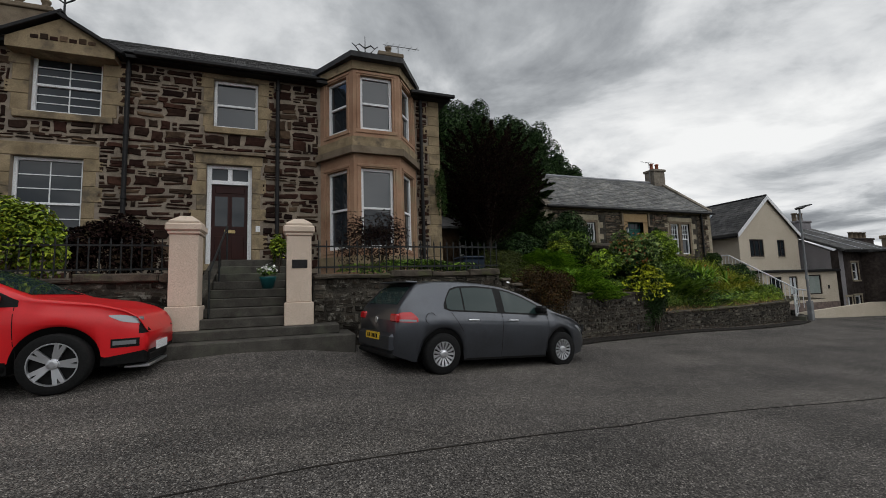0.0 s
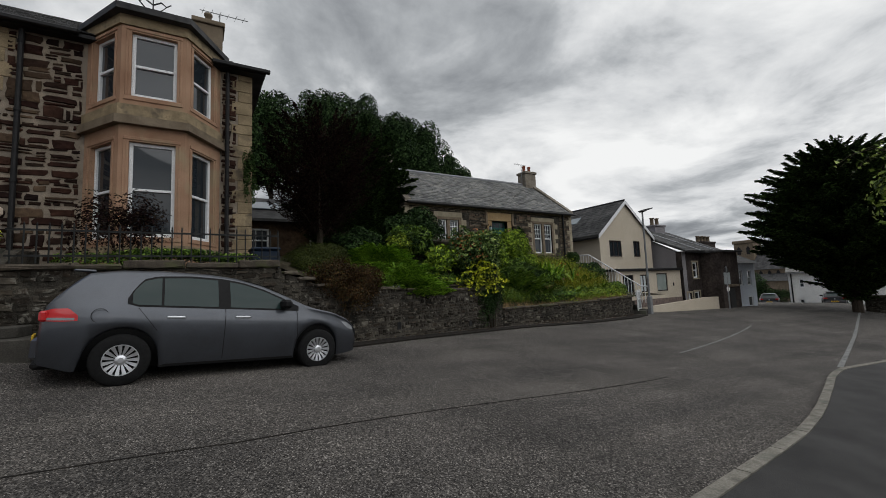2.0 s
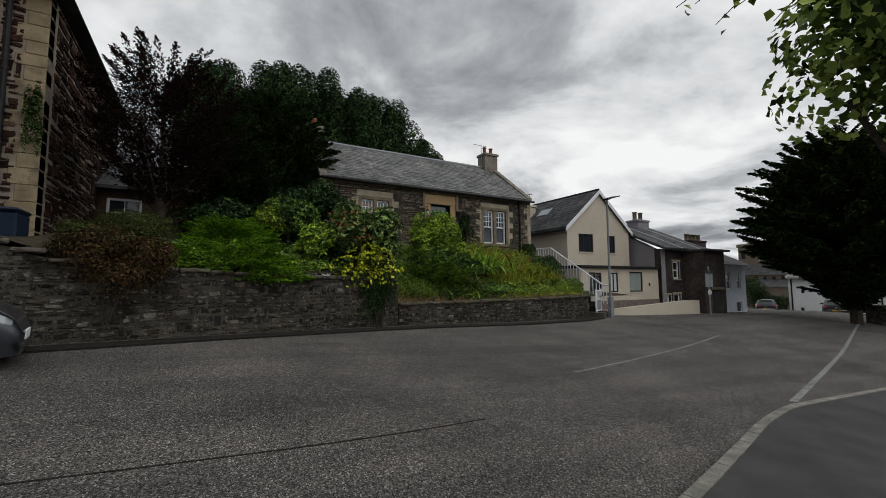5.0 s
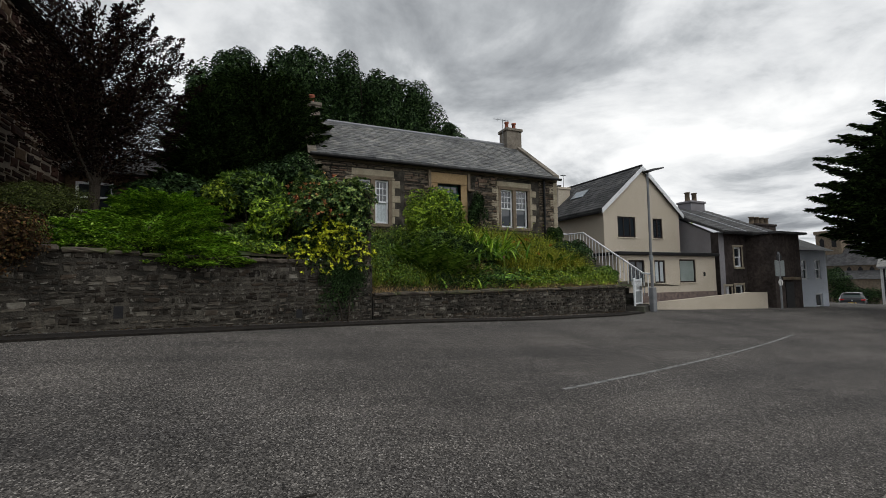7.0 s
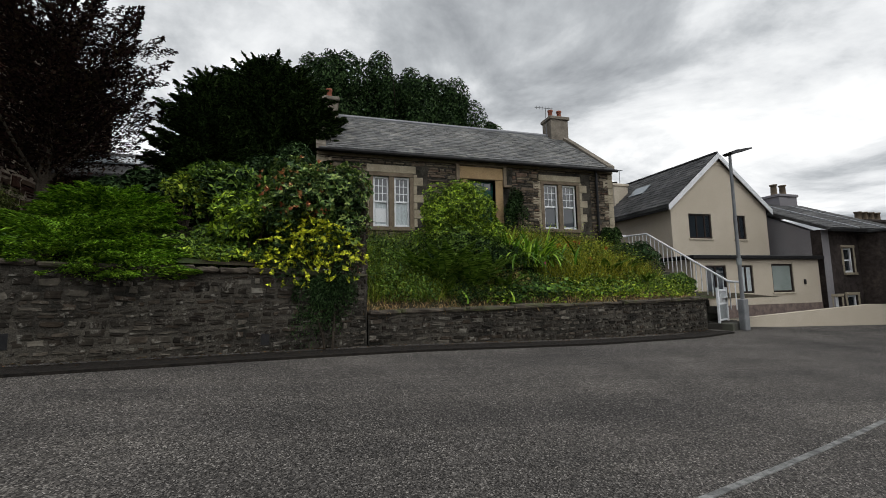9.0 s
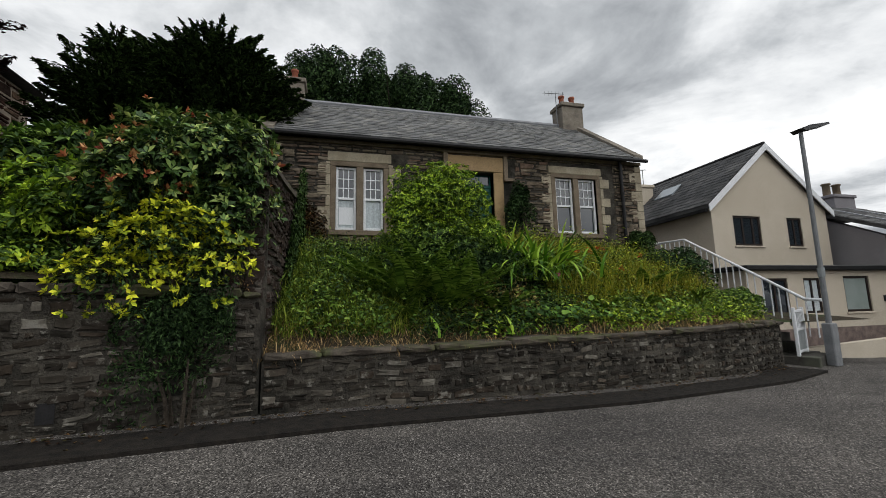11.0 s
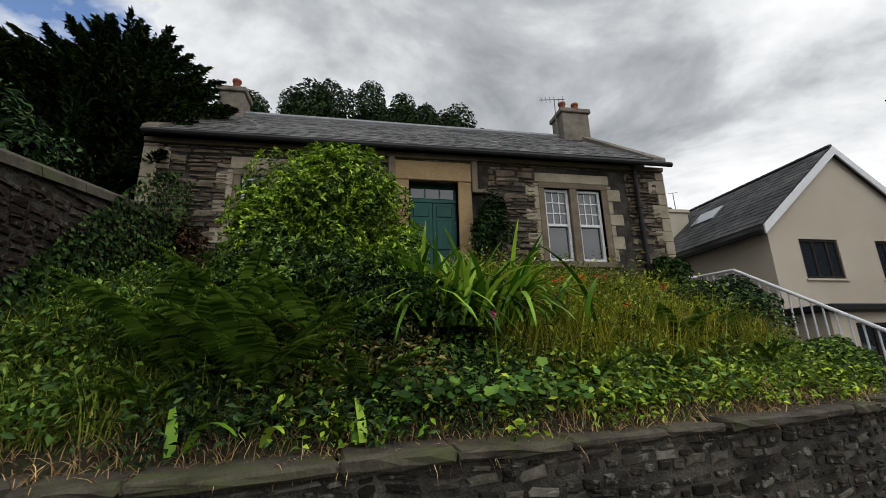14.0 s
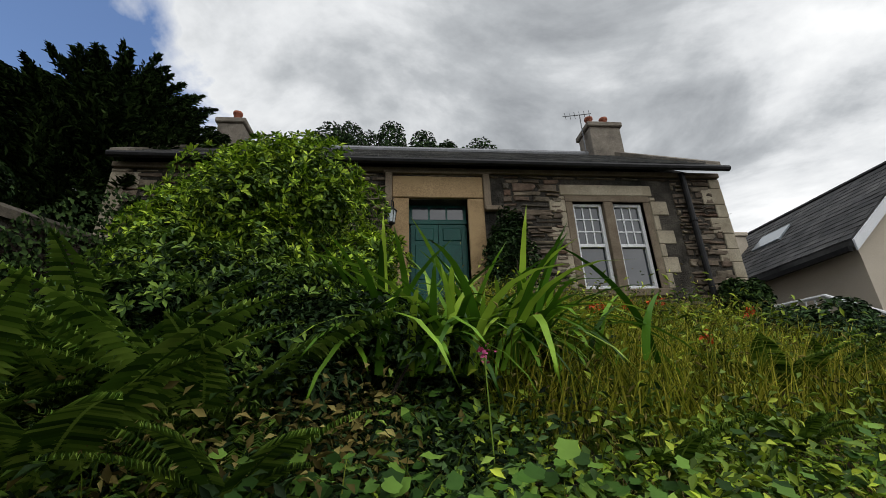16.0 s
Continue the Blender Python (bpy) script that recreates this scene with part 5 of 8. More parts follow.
for a in ((-1.96, -1.30, 4.08, 4.24), (-1.96, -1.68, 2.42, 3.0), (-1.58, -1.30, 2.42, 3.0)):
    part("panel", boxm(a[0], a[1], DY - 0.012, DY + 0.01, a[2], a[3], bevel=0.01), M["door_maroon"], door)
part("letter_plate", boxm(-1.75, -1.5, DY - 0.016, DY + 0.01, 3.08, 3.16, bevel=0.004), M["brass"], door)
part("bell_plate", boxm(-1.02, -0.92, FY - 0.035, FY, 3.1, 3.25, bevel=0.005), M["white"], door)

# steps up to the door
steps = thing("entrance_steps", "worn grey stone steps rising to the villa door", "steps", kind="structure")
part("step", boxm(-2.5, 0.85, 7.4, 8.9, 0.1, 0.83, bevel=0.02), M["step"], steps)
part("step", boxm(-2.3, 0.62, 7.75, 8.9, 0.82, 0.985, bevel=0.02), M["step"], steps)
for i in range(8):
    part("step", boxm(-1.6, -0.28, 8.0 + i * 0.31, 11.5, 0.985 + i * 0.165, 0.985 + (i + 1) * 0.165, bevel=0.015), M["step"], steps)
for x0, x1 in ((-1.82, -1.6), (-0.28, -0.08)):
    part("side_wall", prism(bmesh.new(), [(8.42, 0.9), (11.48, 0.9), (11.48, 2.35), (10.4, 2.3), (8.42, 1.5)], x0 + 0.003, x1 - 0.003, "x"), M["mortar_dark"], steps)
rail = thing("handrail", "black iron handrail beside the steps", "handrail")
part("rail_bar", tube(bmesh.new(), [(-1.5, 8.25, 1.95), (-1.5, 8.4, 2.02), (-1.5, 10.3, 3.05)], 0.02, 8), M["iron"], rail)
for y, z0, z1 in ((8.25, 1.15, 1.96), (9.3, 1.8, 2.5), (10.3, 2.3, 3.05)):
    part("post", tube(bmesh.new(), [(-1.5, y, z0), (-1.5, y, z1)], 0.018, 8), M["iron"], rail)


def gate_pillar(x, plaque):
    t = thing("gate_pillar", "square cream-painted stone gate pillar with a moulded cap" + (" and dark name plate" if plaque else ""), "pillar", (x, 8.17, 0), group="gate pillars")
    part("plinth", boxm(-0.245, 0.245, -0.245, 0.245, 0.98, 1.38, bevel=0.012), M["pillar"], t)
    part("shaft", boxm(-0.21, 0.21, -0.21, 0.21, 1.38, 2.56, bevel=0.012), M["pillar"], t)
    bm = bmesh.new()
    box(bm, -0.235, 0.235, -0.235, 0.235, 2.56, 2.61, 0.012)
    box(bm, -0.265, 0.265, -0.265, 0.265, 2.61, 2.74, 0.025)
    box(bm, -0.225, 0.225, -0.225, 0.225, 2.74, 2.79, 0.012)
    part("cap", bm, M["pillar"], t)
    bm = bmesh.new()
    r = bmesh.ops.create_cone(bm, cap_ends=True, segments=4, radius1=0.30, radius2=0.12, depth=0.09, matrix=Matrix.Translation((0, 0, 2.835)) @ pose(0, 0, 0, 0, 0, 45))
    part("cap_top", bm, M["pillar"], t)
    if plaque:
        part("name_plate", boxm(-0.12, 0.14, -0.224, -0.205, 1.98, 2.13, bevel=0.004), M["gutter"], t, "small dark name plate")
    return t


gate_pillar(-1.83, False)
gate_pillar(-0.05, True)


def railing(name, x0, x1, y, z0, h, label):
    t = thing(name, label, "railing")
    for z in (0.1, h - 0.12):
        part("rail", boxm(x0, x1, y - 0.012, y + 0.012, z0 + z, z0 + z + 0.03), M["iron"], t)
    me = None
    for x in np.arange(x0 + 0.06, x1, 0.145):
        if me is None:
            bm = bmesh.new()
            tube(bm, [(0, 0, 0), (0, 0, h - 0.06), (0, 0, h)], 0.012, 6)
            tube(bm, [(0, 0, h - 0.07), (0, 0, h - 0.03), (0, 0, h + 0.02)], 0.018, 6, 0.002)
            o = part("bar", bm, M["iron"], t)
            me = o.data
        else:
            o = new("bar", me)
            o.parent = t
        o.matrix_basis = pose(float(x), y, z0)
    return t


railing("railing", 0.25, 4.1, 8.4, 1.9, 0.62, "black iron railings along the wall coping")
railing("railing", -6.5, -2.1, 8.4, 1.9, 0.62, "black iron railings above the low wall")


# ---- the cottage ----
CY, C0, C1, CE, CB = 16.06, 10.55, 20.95, 5.12, 1.9
cot = thing("cottage", "single-storey grey rubble cottage with a slate roof", "house")
c_holes = [(12.22, 13.36, 2.87, 4.45), (15.30, 16.28, 2.3, 4.50), (18.12, 19.40, 2.93, 4.50)]
part("wall", wall_with_holes(bmesh.new(), C0, C1, CY, CY + 0.5, CB, CE, c_holes), M["mortar_dark"], cot)
RY, RZ = 19.0, 7.42
for x0, x1 in ((C0 + 0.001, C0 + 0.5), (C1 - 0.5, C1 - 0.001)):
    part("gable_wall", prism(bmesh.new(), [(CY + 0.5, CB), (21.9, CB), (21.9, CE), (RY, RZ - 0.05), (CY + 0.5, CE + 0.3)], x0, x1, "x"), M["mortar_dark"], cot)
part("wall", boxm(C0 + 0.5, C1 - 0.5, 21.4, 21.9, CB, CE), M["mortar_dark"], cot)
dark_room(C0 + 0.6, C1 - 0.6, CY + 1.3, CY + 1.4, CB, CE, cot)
bm = prism(bmesh.new(), [(CY - 0.22, CE - 0.02), (CY - 0.22, CE + 0.05), (RY, RZ + 0.05), (22.2, CE + 0.05), (22.2, CE - 0.02), (RY, RZ - 0.06)], C0 + 0.1, C1 - 0.1, "x")
part("roof", bm, M["slate"], cot)
part("ridge", tube(bmesh.new(), [(C0 + 0.1, RY, RZ + 0.07), (C1 - 0.1, RY, RZ + 0.07)], 0.09, 8), M["lead"], cot)
for x in (C0 - 0.02, C1 - 0.26):
    bm = prism(bmesh.new(), [(CY - 0.16, CE + 0.02), (CY - 0.16, CE + 0.16), (RY, RZ + 0.2), (22.3, CE + 0.14), (22.3, CE - 0.04), (RY, RZ - 0.05)], x, x + 0.28, "x")
    part("skew", bm, M["chimney_stone"], cot)
part("gutter", tube(bmesh.new(), [(C0 + 0.05, CY - 0.27, CE - 0.02), (C1 + 0.05, CY - 0.27, CE - 0.05)], 0.055, 8), M["gutter"], cot)
part("eaves_course", boxm(C0, C1, CY - 0.07, CY, CE - 0.12, CE - 0.03, bevel=0.01), M["sand_grey"], cot)
chimney("chimney", 20.55, RY, 6.9, 8.28, 0.85, 0.7, 2, "rendered cottage chimney with two terracotta pots")
chimney("chimney", 10.95, RY, 6.9, 8.1, 0.6, 0.6, 1, "stone cottage chimney with one terracotta pot")
aerial("roof_aerial", 20.05, RY - 0.1, 7.4, 8.7, 150, "thin metal television aerial on the cottage roof", 0.5)
downpipe("downpipe", 20.2, CY - 0.1, 2.2, 5.05, "black downpipe on the cottage front")


def double_window(name, x0, x1, z0, z1, lint, curtain):
    mid = (x0 + x1) / 2
    dressed(cot, M["sand_cream"], [(x0 - 0.2, x1 + 0.2, z1 + 0.12, z1 + lint)], CY - 0.022, CY + 0.2)
    dressed(cot, M["sand_grey"], [(x0 - 0.13, x1 + 0.13, z1, z1 + 0.12), (x0 - 0.13, x0, z0, z1 - 0.003), (x1, x1 + 0.13, z0, z1 - 0.003), (mid - 0.085, mid + 0.085, z0, z1 - 0.003)], CY - 0.016, CY + 0.22, 0.01)
    dressed(cot, M["sand_grey"], [(x0 - 0.16, x1 + 0.16, z0 - 0.13, z0 - 0.003)], CY - 0.05, CY + 0.22)
    quoins(cot, M["sand_cream"], x0 - 0.24, x0 - 0.132, z0, z1 + 0.1, CY - 0.02, CY + 0.2, 0.2, 0.27, -1, 11)
    quoins(cot, M["sand_cream"], x1 + 0.132, x1 + 0.24, z0, z1 + 0.1, CY - 0.02, CY + 0.2, 0.2, 0.27, 1, 12)
    for a, b in ((x0, mid - 0.085), (mid + 0.085, x1)):
        sash_window(name, a, b, z0, z1, CY, cot, 3, 3, True, 0.10, 0.06, curtain=curtain)


double_window("window", 12.22, 13.36, 2.87, 4.45, 0.36, "low")
double_window("window", 18.12, 19.40, 2.93, 4.50, 0.33, None)
part("wall_panel", boxm(12.30, 12.64, CY + 0.115, CY + 0.125, 3.02, 3.45), M["white"], cot)
# doorway
dressed(cot, M["gold_stone"], [(15.02, 16.56, 4.52, 4.93)], CY - 0.05, CY + 0.2)
dressed(cot, M["gold_stone"], [(15.02, 15.30, 2.3, 4.517), (16.28, 16.56, 2.3, 4.517)], CY - 0.035, CY + 0.25)
dressed(cot, M["sand_grey"], [(14.9, 15.02, 4.3, 4.97), (16.56, 16.68, 4.3, 4.97), (14.86, 16.72, 4.97, 5.03)], CY - 0.09, CY + 0.1)
dressed(cot, M["sand_grey"], [(14.72, 15.0, 4.28, 4.36), (16.58, 16.86, 4.28, 4.36)], CY - 0.11, CY + 0.1)
quoins(cot, M["sand_cream"], C1 - 0.2, C1 + 0.01, 2.0, CE - 0.13, CY - 0.022, CY + 0.3, 0.2, 0.28, -1, 21)
quoins(cot, M["sand_cream"], C0 - 0.01, C0 + 0.25, 2.0, CE - 0.13, CY - 0.022, CY + 0.3, 0.2, 0.28, 1, 22)
cdoor = thing("door_2", "dark green panelled double door with a glazed fanlight", "door", kind="structure")
part("door_frame", boxm(15.30, 16.28, CY + 0.2, CY + 0.26, 2.3, 4.5), M["door_green"], cdoor)
part("fanlight", boxm(15.36, 16.22, CY + 0.185, CY + 0.199, 4.22, 4.45), M["glass"], cdoor)
for x in (15.64, 15.94):
    part("fanlight_bar", boxm(x - 0.015, x + 0.015, CY + 0.175, CY + 0.2, 4.2, 4.46), M["door_green"], cdoor)
part("transom", boxm(15.30, 16.28, CY + 0.15, CY + 0.2, 4.12, 4.2, bevel=0.008), M["door_green"], cdoor)
for x0, x1 in ((15.33, 15.785), (15.795, 16.25)):
    lf = part("door_leaf", boxm(x0, x1, CY + 0.165, CY + 0.198, 2.3, 4.12, bevel=0.004), M["door_green"], cdoor)
    for z0, z1 in ((2.45, 3.05), (3.15, 3.75), (3.82, 4.05)):
        part("panel", boxm(x0 + 0.07, x1 - 0.07, CY + 0.15, CY + 0.17, z0, z1, bevel=0.012), M["door_green"], cdoor)


def wall_lantern():
    t = thing("wall_lantern", "black carriage lantern on a curved bracket beside the green door", "lantern", (15.06, CY - 0.05, 4.05))
    part("bracket", tube(bmesh.new(), [(0, 0, 0.2), (-0.02, -0.1, 0.34), (-0.04, -0.2, 0.3), (-0.04, -0.22, 0.18)], 0.011, 6), M["iron"], t)
    part("glass", lathe(bmesh.new(), [(0.05, -0.1), (0.075, 0.1)], (-0.04, -0.22, 0), 6), M["curtain"], t)
    part("roof", lathe(bmesh.new(), [(0.1, 0.1), (0.05, 0.16), (0.015, 0.19)], (-0.04, -0.22, 0), 6), M["iron"], t)
    part("base", lathe(bmesh.new(), [(0.02, -0.15), (0.06, -0.12), (0.06, -0.1)], (-0.04, -0.22, 0), 6), M["iron"], t)
    for i in range(6):
        a = i * math.pi / 3
        part("bar", tube(bmesh.new(), [(-0.04 + 0.055 * math.cos(a), -0.22 + 0.055 * math.sin(a), -0.1), (-0.04 + 0.08 * math.cos(a), -0.22 + 0.08 * math.sin(a), 0.1)], 0.006, 4), M["iron"], t)


wall_lantern()

# dividing wall between the gardens, with a rounded coping
div = thing("wall_dividing", "tall brown rubble garden wall with a rounded stone coping", "wall", kind="structure")
D0, D1 = 11.04, 11.47
d_top = lambda y: float(np.interp(y, (10.9, 12.0, 15.9), (2.62, 2.75, 3.35)))
part("core", prism(bmesh.new(), [(10.95, 0.0), (15.9, 0.0), (15.9, d_top(15.9)), (12, d_top(12)), (10.95, d_top(11))], D0, D1, "x"), M["mortar_dark"], div)
bm = bmesh.new()
for y0, y1 in zip(np.arange(10.85, 15.8, 0.62), np.arange(11.47, 16.5, 0.62)):
    o = part("coping_stone", prism(bmesh.new(), [(D0 - 0.05, 0), (D1 + 0.05, 0), (D1 + 0.03, 0.1), ((D0 + D1) / 2 + 0.08, 0.19), ((D0 + D1) / 2 - 0.08, 0.19), (D0 - 0.03, 0.1)], -0.305, 0.305), M["coping"], div)
    ym = (y0 + y1) / 2
    o.matrix_basis = pose(0, ym, d_top(ym) - 0.01, math.degrees(math.atan2(d_top(ym + 0.3) - d_top(ym - 0.3), 0.6)))
bm.free()

# ---- white gabled house ----
wh = thing("gabled_house", "cream-rendered two-storey house with a dark slate roof and a front extension", "house")
GX0, GX1, GY = 24.7, 30.1, 17.2
g_holes = [(25.62, 26.85, 2.87, 3.93), (28.1, 28.8, 2.87, 3.93)]
part("wall", wall_with_holes(bmesh.new(), GX0, GX1, GY, GY + 0.3, -1.5, 4.25, g_holes), M["cream_harl"], wh)
part("gable", prism(bmesh.new(), [(GX0, 4.25), (GX1, 4.25), (27.4, 6.5)], GY, GY + 0.3), M["cream_harl"], wh)
part("wall", boxm(GX0, GX0 + 0.3, GY + 0.3, 27, -1.5, 4.25), M["cream_harl"], wh)
part("wall", boxm(GX1 - 0.3, GX1, GY + 0.3, 27, -1.5, 4.25), M["cream_harl"], wh)
part("wall", boxm(GX0 + 0.3, GX1 - 0.3, 26.7, 27, -1.5, 4.25), M["cream_harl"], wh)
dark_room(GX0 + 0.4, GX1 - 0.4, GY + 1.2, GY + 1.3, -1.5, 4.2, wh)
for s, x in ((1, GX0 - 0.2), (-1, GX1 + 0.2)):
    bm = prism(bmesh.new(), [(x, 4.1), (27.4, 6.52), (27.4, 6.68), (x, 4.26)], GY - 0.12, 27.2)
    part("roof", bm, M["slate_dark"], wh)
    bm = prism(bmesh.new(), [(x, 4.0), (27.4, 6.42), (27.4, 6.66), (x, 4.24)], GY - 0.16, GY - 0.122)
    part("bargeboard", bm, M["white"], wh)
part("gutter", boxm(GX0 - 0.28, GX0 - 0.18, GY - 0.05, 27, 4.02, 4.12), M["gutter"], wh)
part("ridge", tube(bmesh.new(), [(27.4, GY - 0.1, 6.68), (27.4, 27.2, 6.68)], 0.07, 6), M["gutter"], wh)


def casement(name, x0, x1, z0, z1, y, parent, split, mat="frame_and_room_dark", pane="glass"):
    w = new(name)
    w.parent = parent
    bm = bmesh.new()
    for a in ((x0, x0 + 0.07, z0, z1), (x1 - 0.07, x1, z0, z1), (x0 + 0.07, x1 - 0.07, z1 - 0.07, z1), (x0 + 0.07, x1 - 0.07, z0, z0 + 0.07)):
        box(bm, a[0], a[1], y + 0.03, y + 0.1, a[2], a[3], 0.006)
    part("window_frame", bm, M[mat], w)
    for s in split:
        part("mullion", boxm(x0 + (x1 - x0) * s - 0.035, x0 + (x1 - x0) * s + 0.035, y + 0.035, y + 0.095, z0 + 0.07, z1 - 0.07), M[mat], w)
    e = [0, *split, 1]
    for a, b in zip(e, e[1:]):
        part("pane", boxm(x0 + (x1 - x0) * a + 0.036, x0 + (x1 - x0) * b - 0.036, y + 0.06, y + 0.066, z0 + 0.07, z1 - 0.07), M[pane], w)
    part("window_sill", boxm(x0 - 0.05, x1 + 0.05, y - 0.05, y + 0.03, z0 - 0.06, z0 - 0.004, bevel=0.006), M["cream_harl"], w)
    return w


casement("window", 25.62, 26.85, 2.87, 3.93, GY, wh, (0.36, 0.72))
casement("window", 28.1, 28.8, 2.87, 3.93, GY, wh, (0.5,))
EY = 15.6
e_holes = [(24.5, 25.5, 0.45, 1.62), (26.15, 26.85, 0.55, 1.62), (27.85, 29.0, 0.55, 1.68)]
part("extension_wall", wall_with_holes(bmesh.new(), 23.9, 30.5, EY, EY + 0.3, 0.1, 1.85, e_holes), M["cream_harl"], wh)
part("base_course", boxm(23.88, 30.5, EY - 0.02, EY + 0.3, -1.4, 0.1), M["rubble_base"], wh)
part("extension_side", boxm(23.9, 24.2, EY + 0.3, GY, -1.4, 1.85), M["cream_harl"], wh)
part("extension_side", boxm(30.2, 30.5, EY + 0.3, GY, -1.4, 1.85), M["cream_harl"], wh)
part("extension_roof", boxm(23.75, 30.6, EY - 0.2, GY - 0.002, 1.852, 2.0, bevel=0.02), M["gutter"], wh)
dark_room(24.3, 30.1, EY + 1.0, EY + 1.05, -1.4, 1.84, wh)
casement("window", 24.5, 25.5, 0.45, 1.62, EY, wh, (0.5,))
casement("window", 26.15, 26.85, 0.55, 1.62, EY, wh, (0.5,), pane="curtain")
casement("window", 27.85, 29.0, 0.55, 1.68, EY, wh, (), pane="blind")
part("vent", boxm(29.55, 29.68, EY - 0.03, EY, 0.85, 1.05, bevel=0.01), M["gutter"], wh)
part("side_gate", boxm(30.5, 31.4, EY + 0.1, EY + 0.16, -1.3, 0.35, bevel=0.01), M["frame_and_room_dark"], wh, "dark brown timber side gate")
chimney("chimney", 25.95, 22.0, 4.3, 6.35, 0.9, 0.9, 1, "cream-rendered chimney behind the slate roof", "cream_harl", "gutter", 0.14, 0.2)
aerial("roof_aerial", 26.3, 22.0, 5.8, 7.2, 60, "thin aerial on the rendered chimney", 0.3)
o = part("skylight", boxm(-0.35, 0.35, -0.5, 0.5, 0.0, 0.06, bevel=0.01), M["skylight"], wh)
o.matrix_basis = pose(26.1, 20.4, 5.64, 0, -41.6, 0)
smooth(part("trough", boxm(24.8, 25.9, 14.7, 15.0, -0.75, -0.45, bevel=0.03), M["terracotta"], wh, "orange planter trough by the wall"))
for x, y, z0, z1 in [(22.9, 13.7, 0, 0)]:
    bm = prism(bmesh.new(), [(23.0, -0.8), (31.9, -1.4), (31.9, 0.02), (30.6, 0.05), (23.0, -0.28)], 14.05, 14.25)
    tagged(link_mesh("wall_low_cream", bm, M["cream_harl"]), "low cream-rendered front wall", "wall", kind="structure")

# stairs with white railings between the cottage and the gabled house
stair = thing("garden_stairs", "grey concrete garden stairs with white metal railings", "stairs", kind="structure")
for i in range(11):
    y = 13.2 + i * 0.3
    part("step", boxm(21.75, 22.85, y, 17.3, -0.4 + i * 0.2, -0.2 + i * 0.2, bevel=0.01), M["step"], stair)
rail = thing("stair_railing", "white painted metal stair railing", "railing")
part("handrail", tube(bmesh.new(), [(22.75, 12.95, 0.95), (22.75, 13.3, 0.98), (22.75, 16.5, 2.9), (22.75, 17.6, 2.95), (21.5, 17.6, 2.95)], 0.035, 8), M["white"], rail)
for i in range(24):
    y = 13.1 + i * 0.19
    zt = float(np.interp(y, (12.95, 13.3, 16.5, 17.6), (0.95, 0.98, 2.9, 2.95)))
    part("baluster", tube(bmesh.new(), [(22.75, y, zt - 0.85), (22.75, y, zt)], 0.017, 6), M["white"], rail)
gate = thing("garden_gate", "white painted metal garden gate standing ajar", "gate", (21.85, 12.95, -0.25), 25)
for x in (0.0, 0.82):
    part("post", boxm(x - 0.04, x + 0.04, -0.03, 0.03, 0.0, 1.05, bevel=0.008), M["white"], gate)
for z in (0.08, 0.55, 0.95):
    part("rail", boxm(0.04, 0.78, -0.02, 0.02, z, z + 0.05), M["white"], gate)
for i in range(6):
    part("bar", boxm(0.11 + i * 0.12, 0.135 + i * 0.12, -0.012, 0.012, 0.6, 0.95), M["white"], gate)
part("panel", boxm(0.04, 0.78, -0.008, 0.008, 0.13, 0.55), M["sign_face"], gate)
part("doorstep", boxm(-0.1, 1.1, -0.35, 0.3, -0.2, 0.02, bevel=0.015), M["step"], gate)

lamp = thing("street_lamp", "grey steel street lamp with a flat dark head", "street lamp", (22.55, 12.75, -0.45))
part("base_box", boxm(-0.1, 0.1, -0.1, 0.1, 0, 0.9, bevel=0.02), M["galv"], lamp)
part("post", tube(bmesh.new(), [(0, 0, 0.85), (0, 0, 2.6), (0.02, 0, 5.3)], 0.055, 10, 0.04), M["galv"], lamp)
part("head", prism(bmesh.new(), [(-0.12, 5.28), (0.15, 5.38), (0.75, 5.5), (0.78, 5.46), (0.2, 5.3), (0.0, 5.22)], -0.14, 0.14), M["lamp_dark"], lamp)
part("band", lathe(bmesh.new(), [(0.07, 1.9), (0.07, 2.1)], (0, 0, 0), 10), M["sign_face"], lamp)

# ---- houses further down the street ----
mh = thing("terraced_house", "dark stone corner house with a mauve-rendered gable and slate roof", "house")
HX0, HX1, HY = 30.7, 35.3, 15.5
h_holes = [(31.9, 32.5, 1.3, 2.35), (31.0, 31.5, -1.4, 0.3), (31.85, 32.5, -0.9, 0.35)]
part("wall", wall_with_holes(bmesh.new(), HX0, HX1, HY, HY + 0.4, -2.0, 3.1, h_holes), M["dark_stone"], mh)
part("gable_wall", prism(bmesh.new(), [(HY + 0.4, -2.0), (24, -2.0), (24, 3.0), (19.5, 5.0), (HY + 0.4, 3.1)], HX0 + 0.002, HX0 + 0.4, "x"), M["mauve_harl"], mh)
part("gable_edge", boxm(HX0 - 0.01, HX0 + 0.4, HY - 0.012, HY - 0.0, -2.0, 3.1), M["mauve_harl"], mh)
part("wall", boxm(HX1 - 0.4, HX1, HY + 0.4, 24, -2.0, 3.1), M["dark_stone"], mh)
part("roof", prism(bmesh.new(), [(HY - 0.35, 3.02), (HY - 0.35, 3.14), (19.5, 5.15), (24.3, 3.1), (24.3, 2.98), (19.5, 5.0)], HX0 - 0.15, HX1 + 0.4, "x"), M["slate_dark"], mh)
for x in (32.3, 34.3):
    bm = prism(bmesh.new(), [(HY - 0.36, 3.14), (HY - 0.36, 3.19), (19.5, 5.2), (19.5, 5.15)], x, x + 0.18, "x")
    part("roof_ridge", bm, M["lead"], mh)
part("gutter", boxm(HX0 - 0.15, HX1 + 0.4, HY - 0.46, HY - 0.36, 2.98, 3.08), M["gutter"], mh)
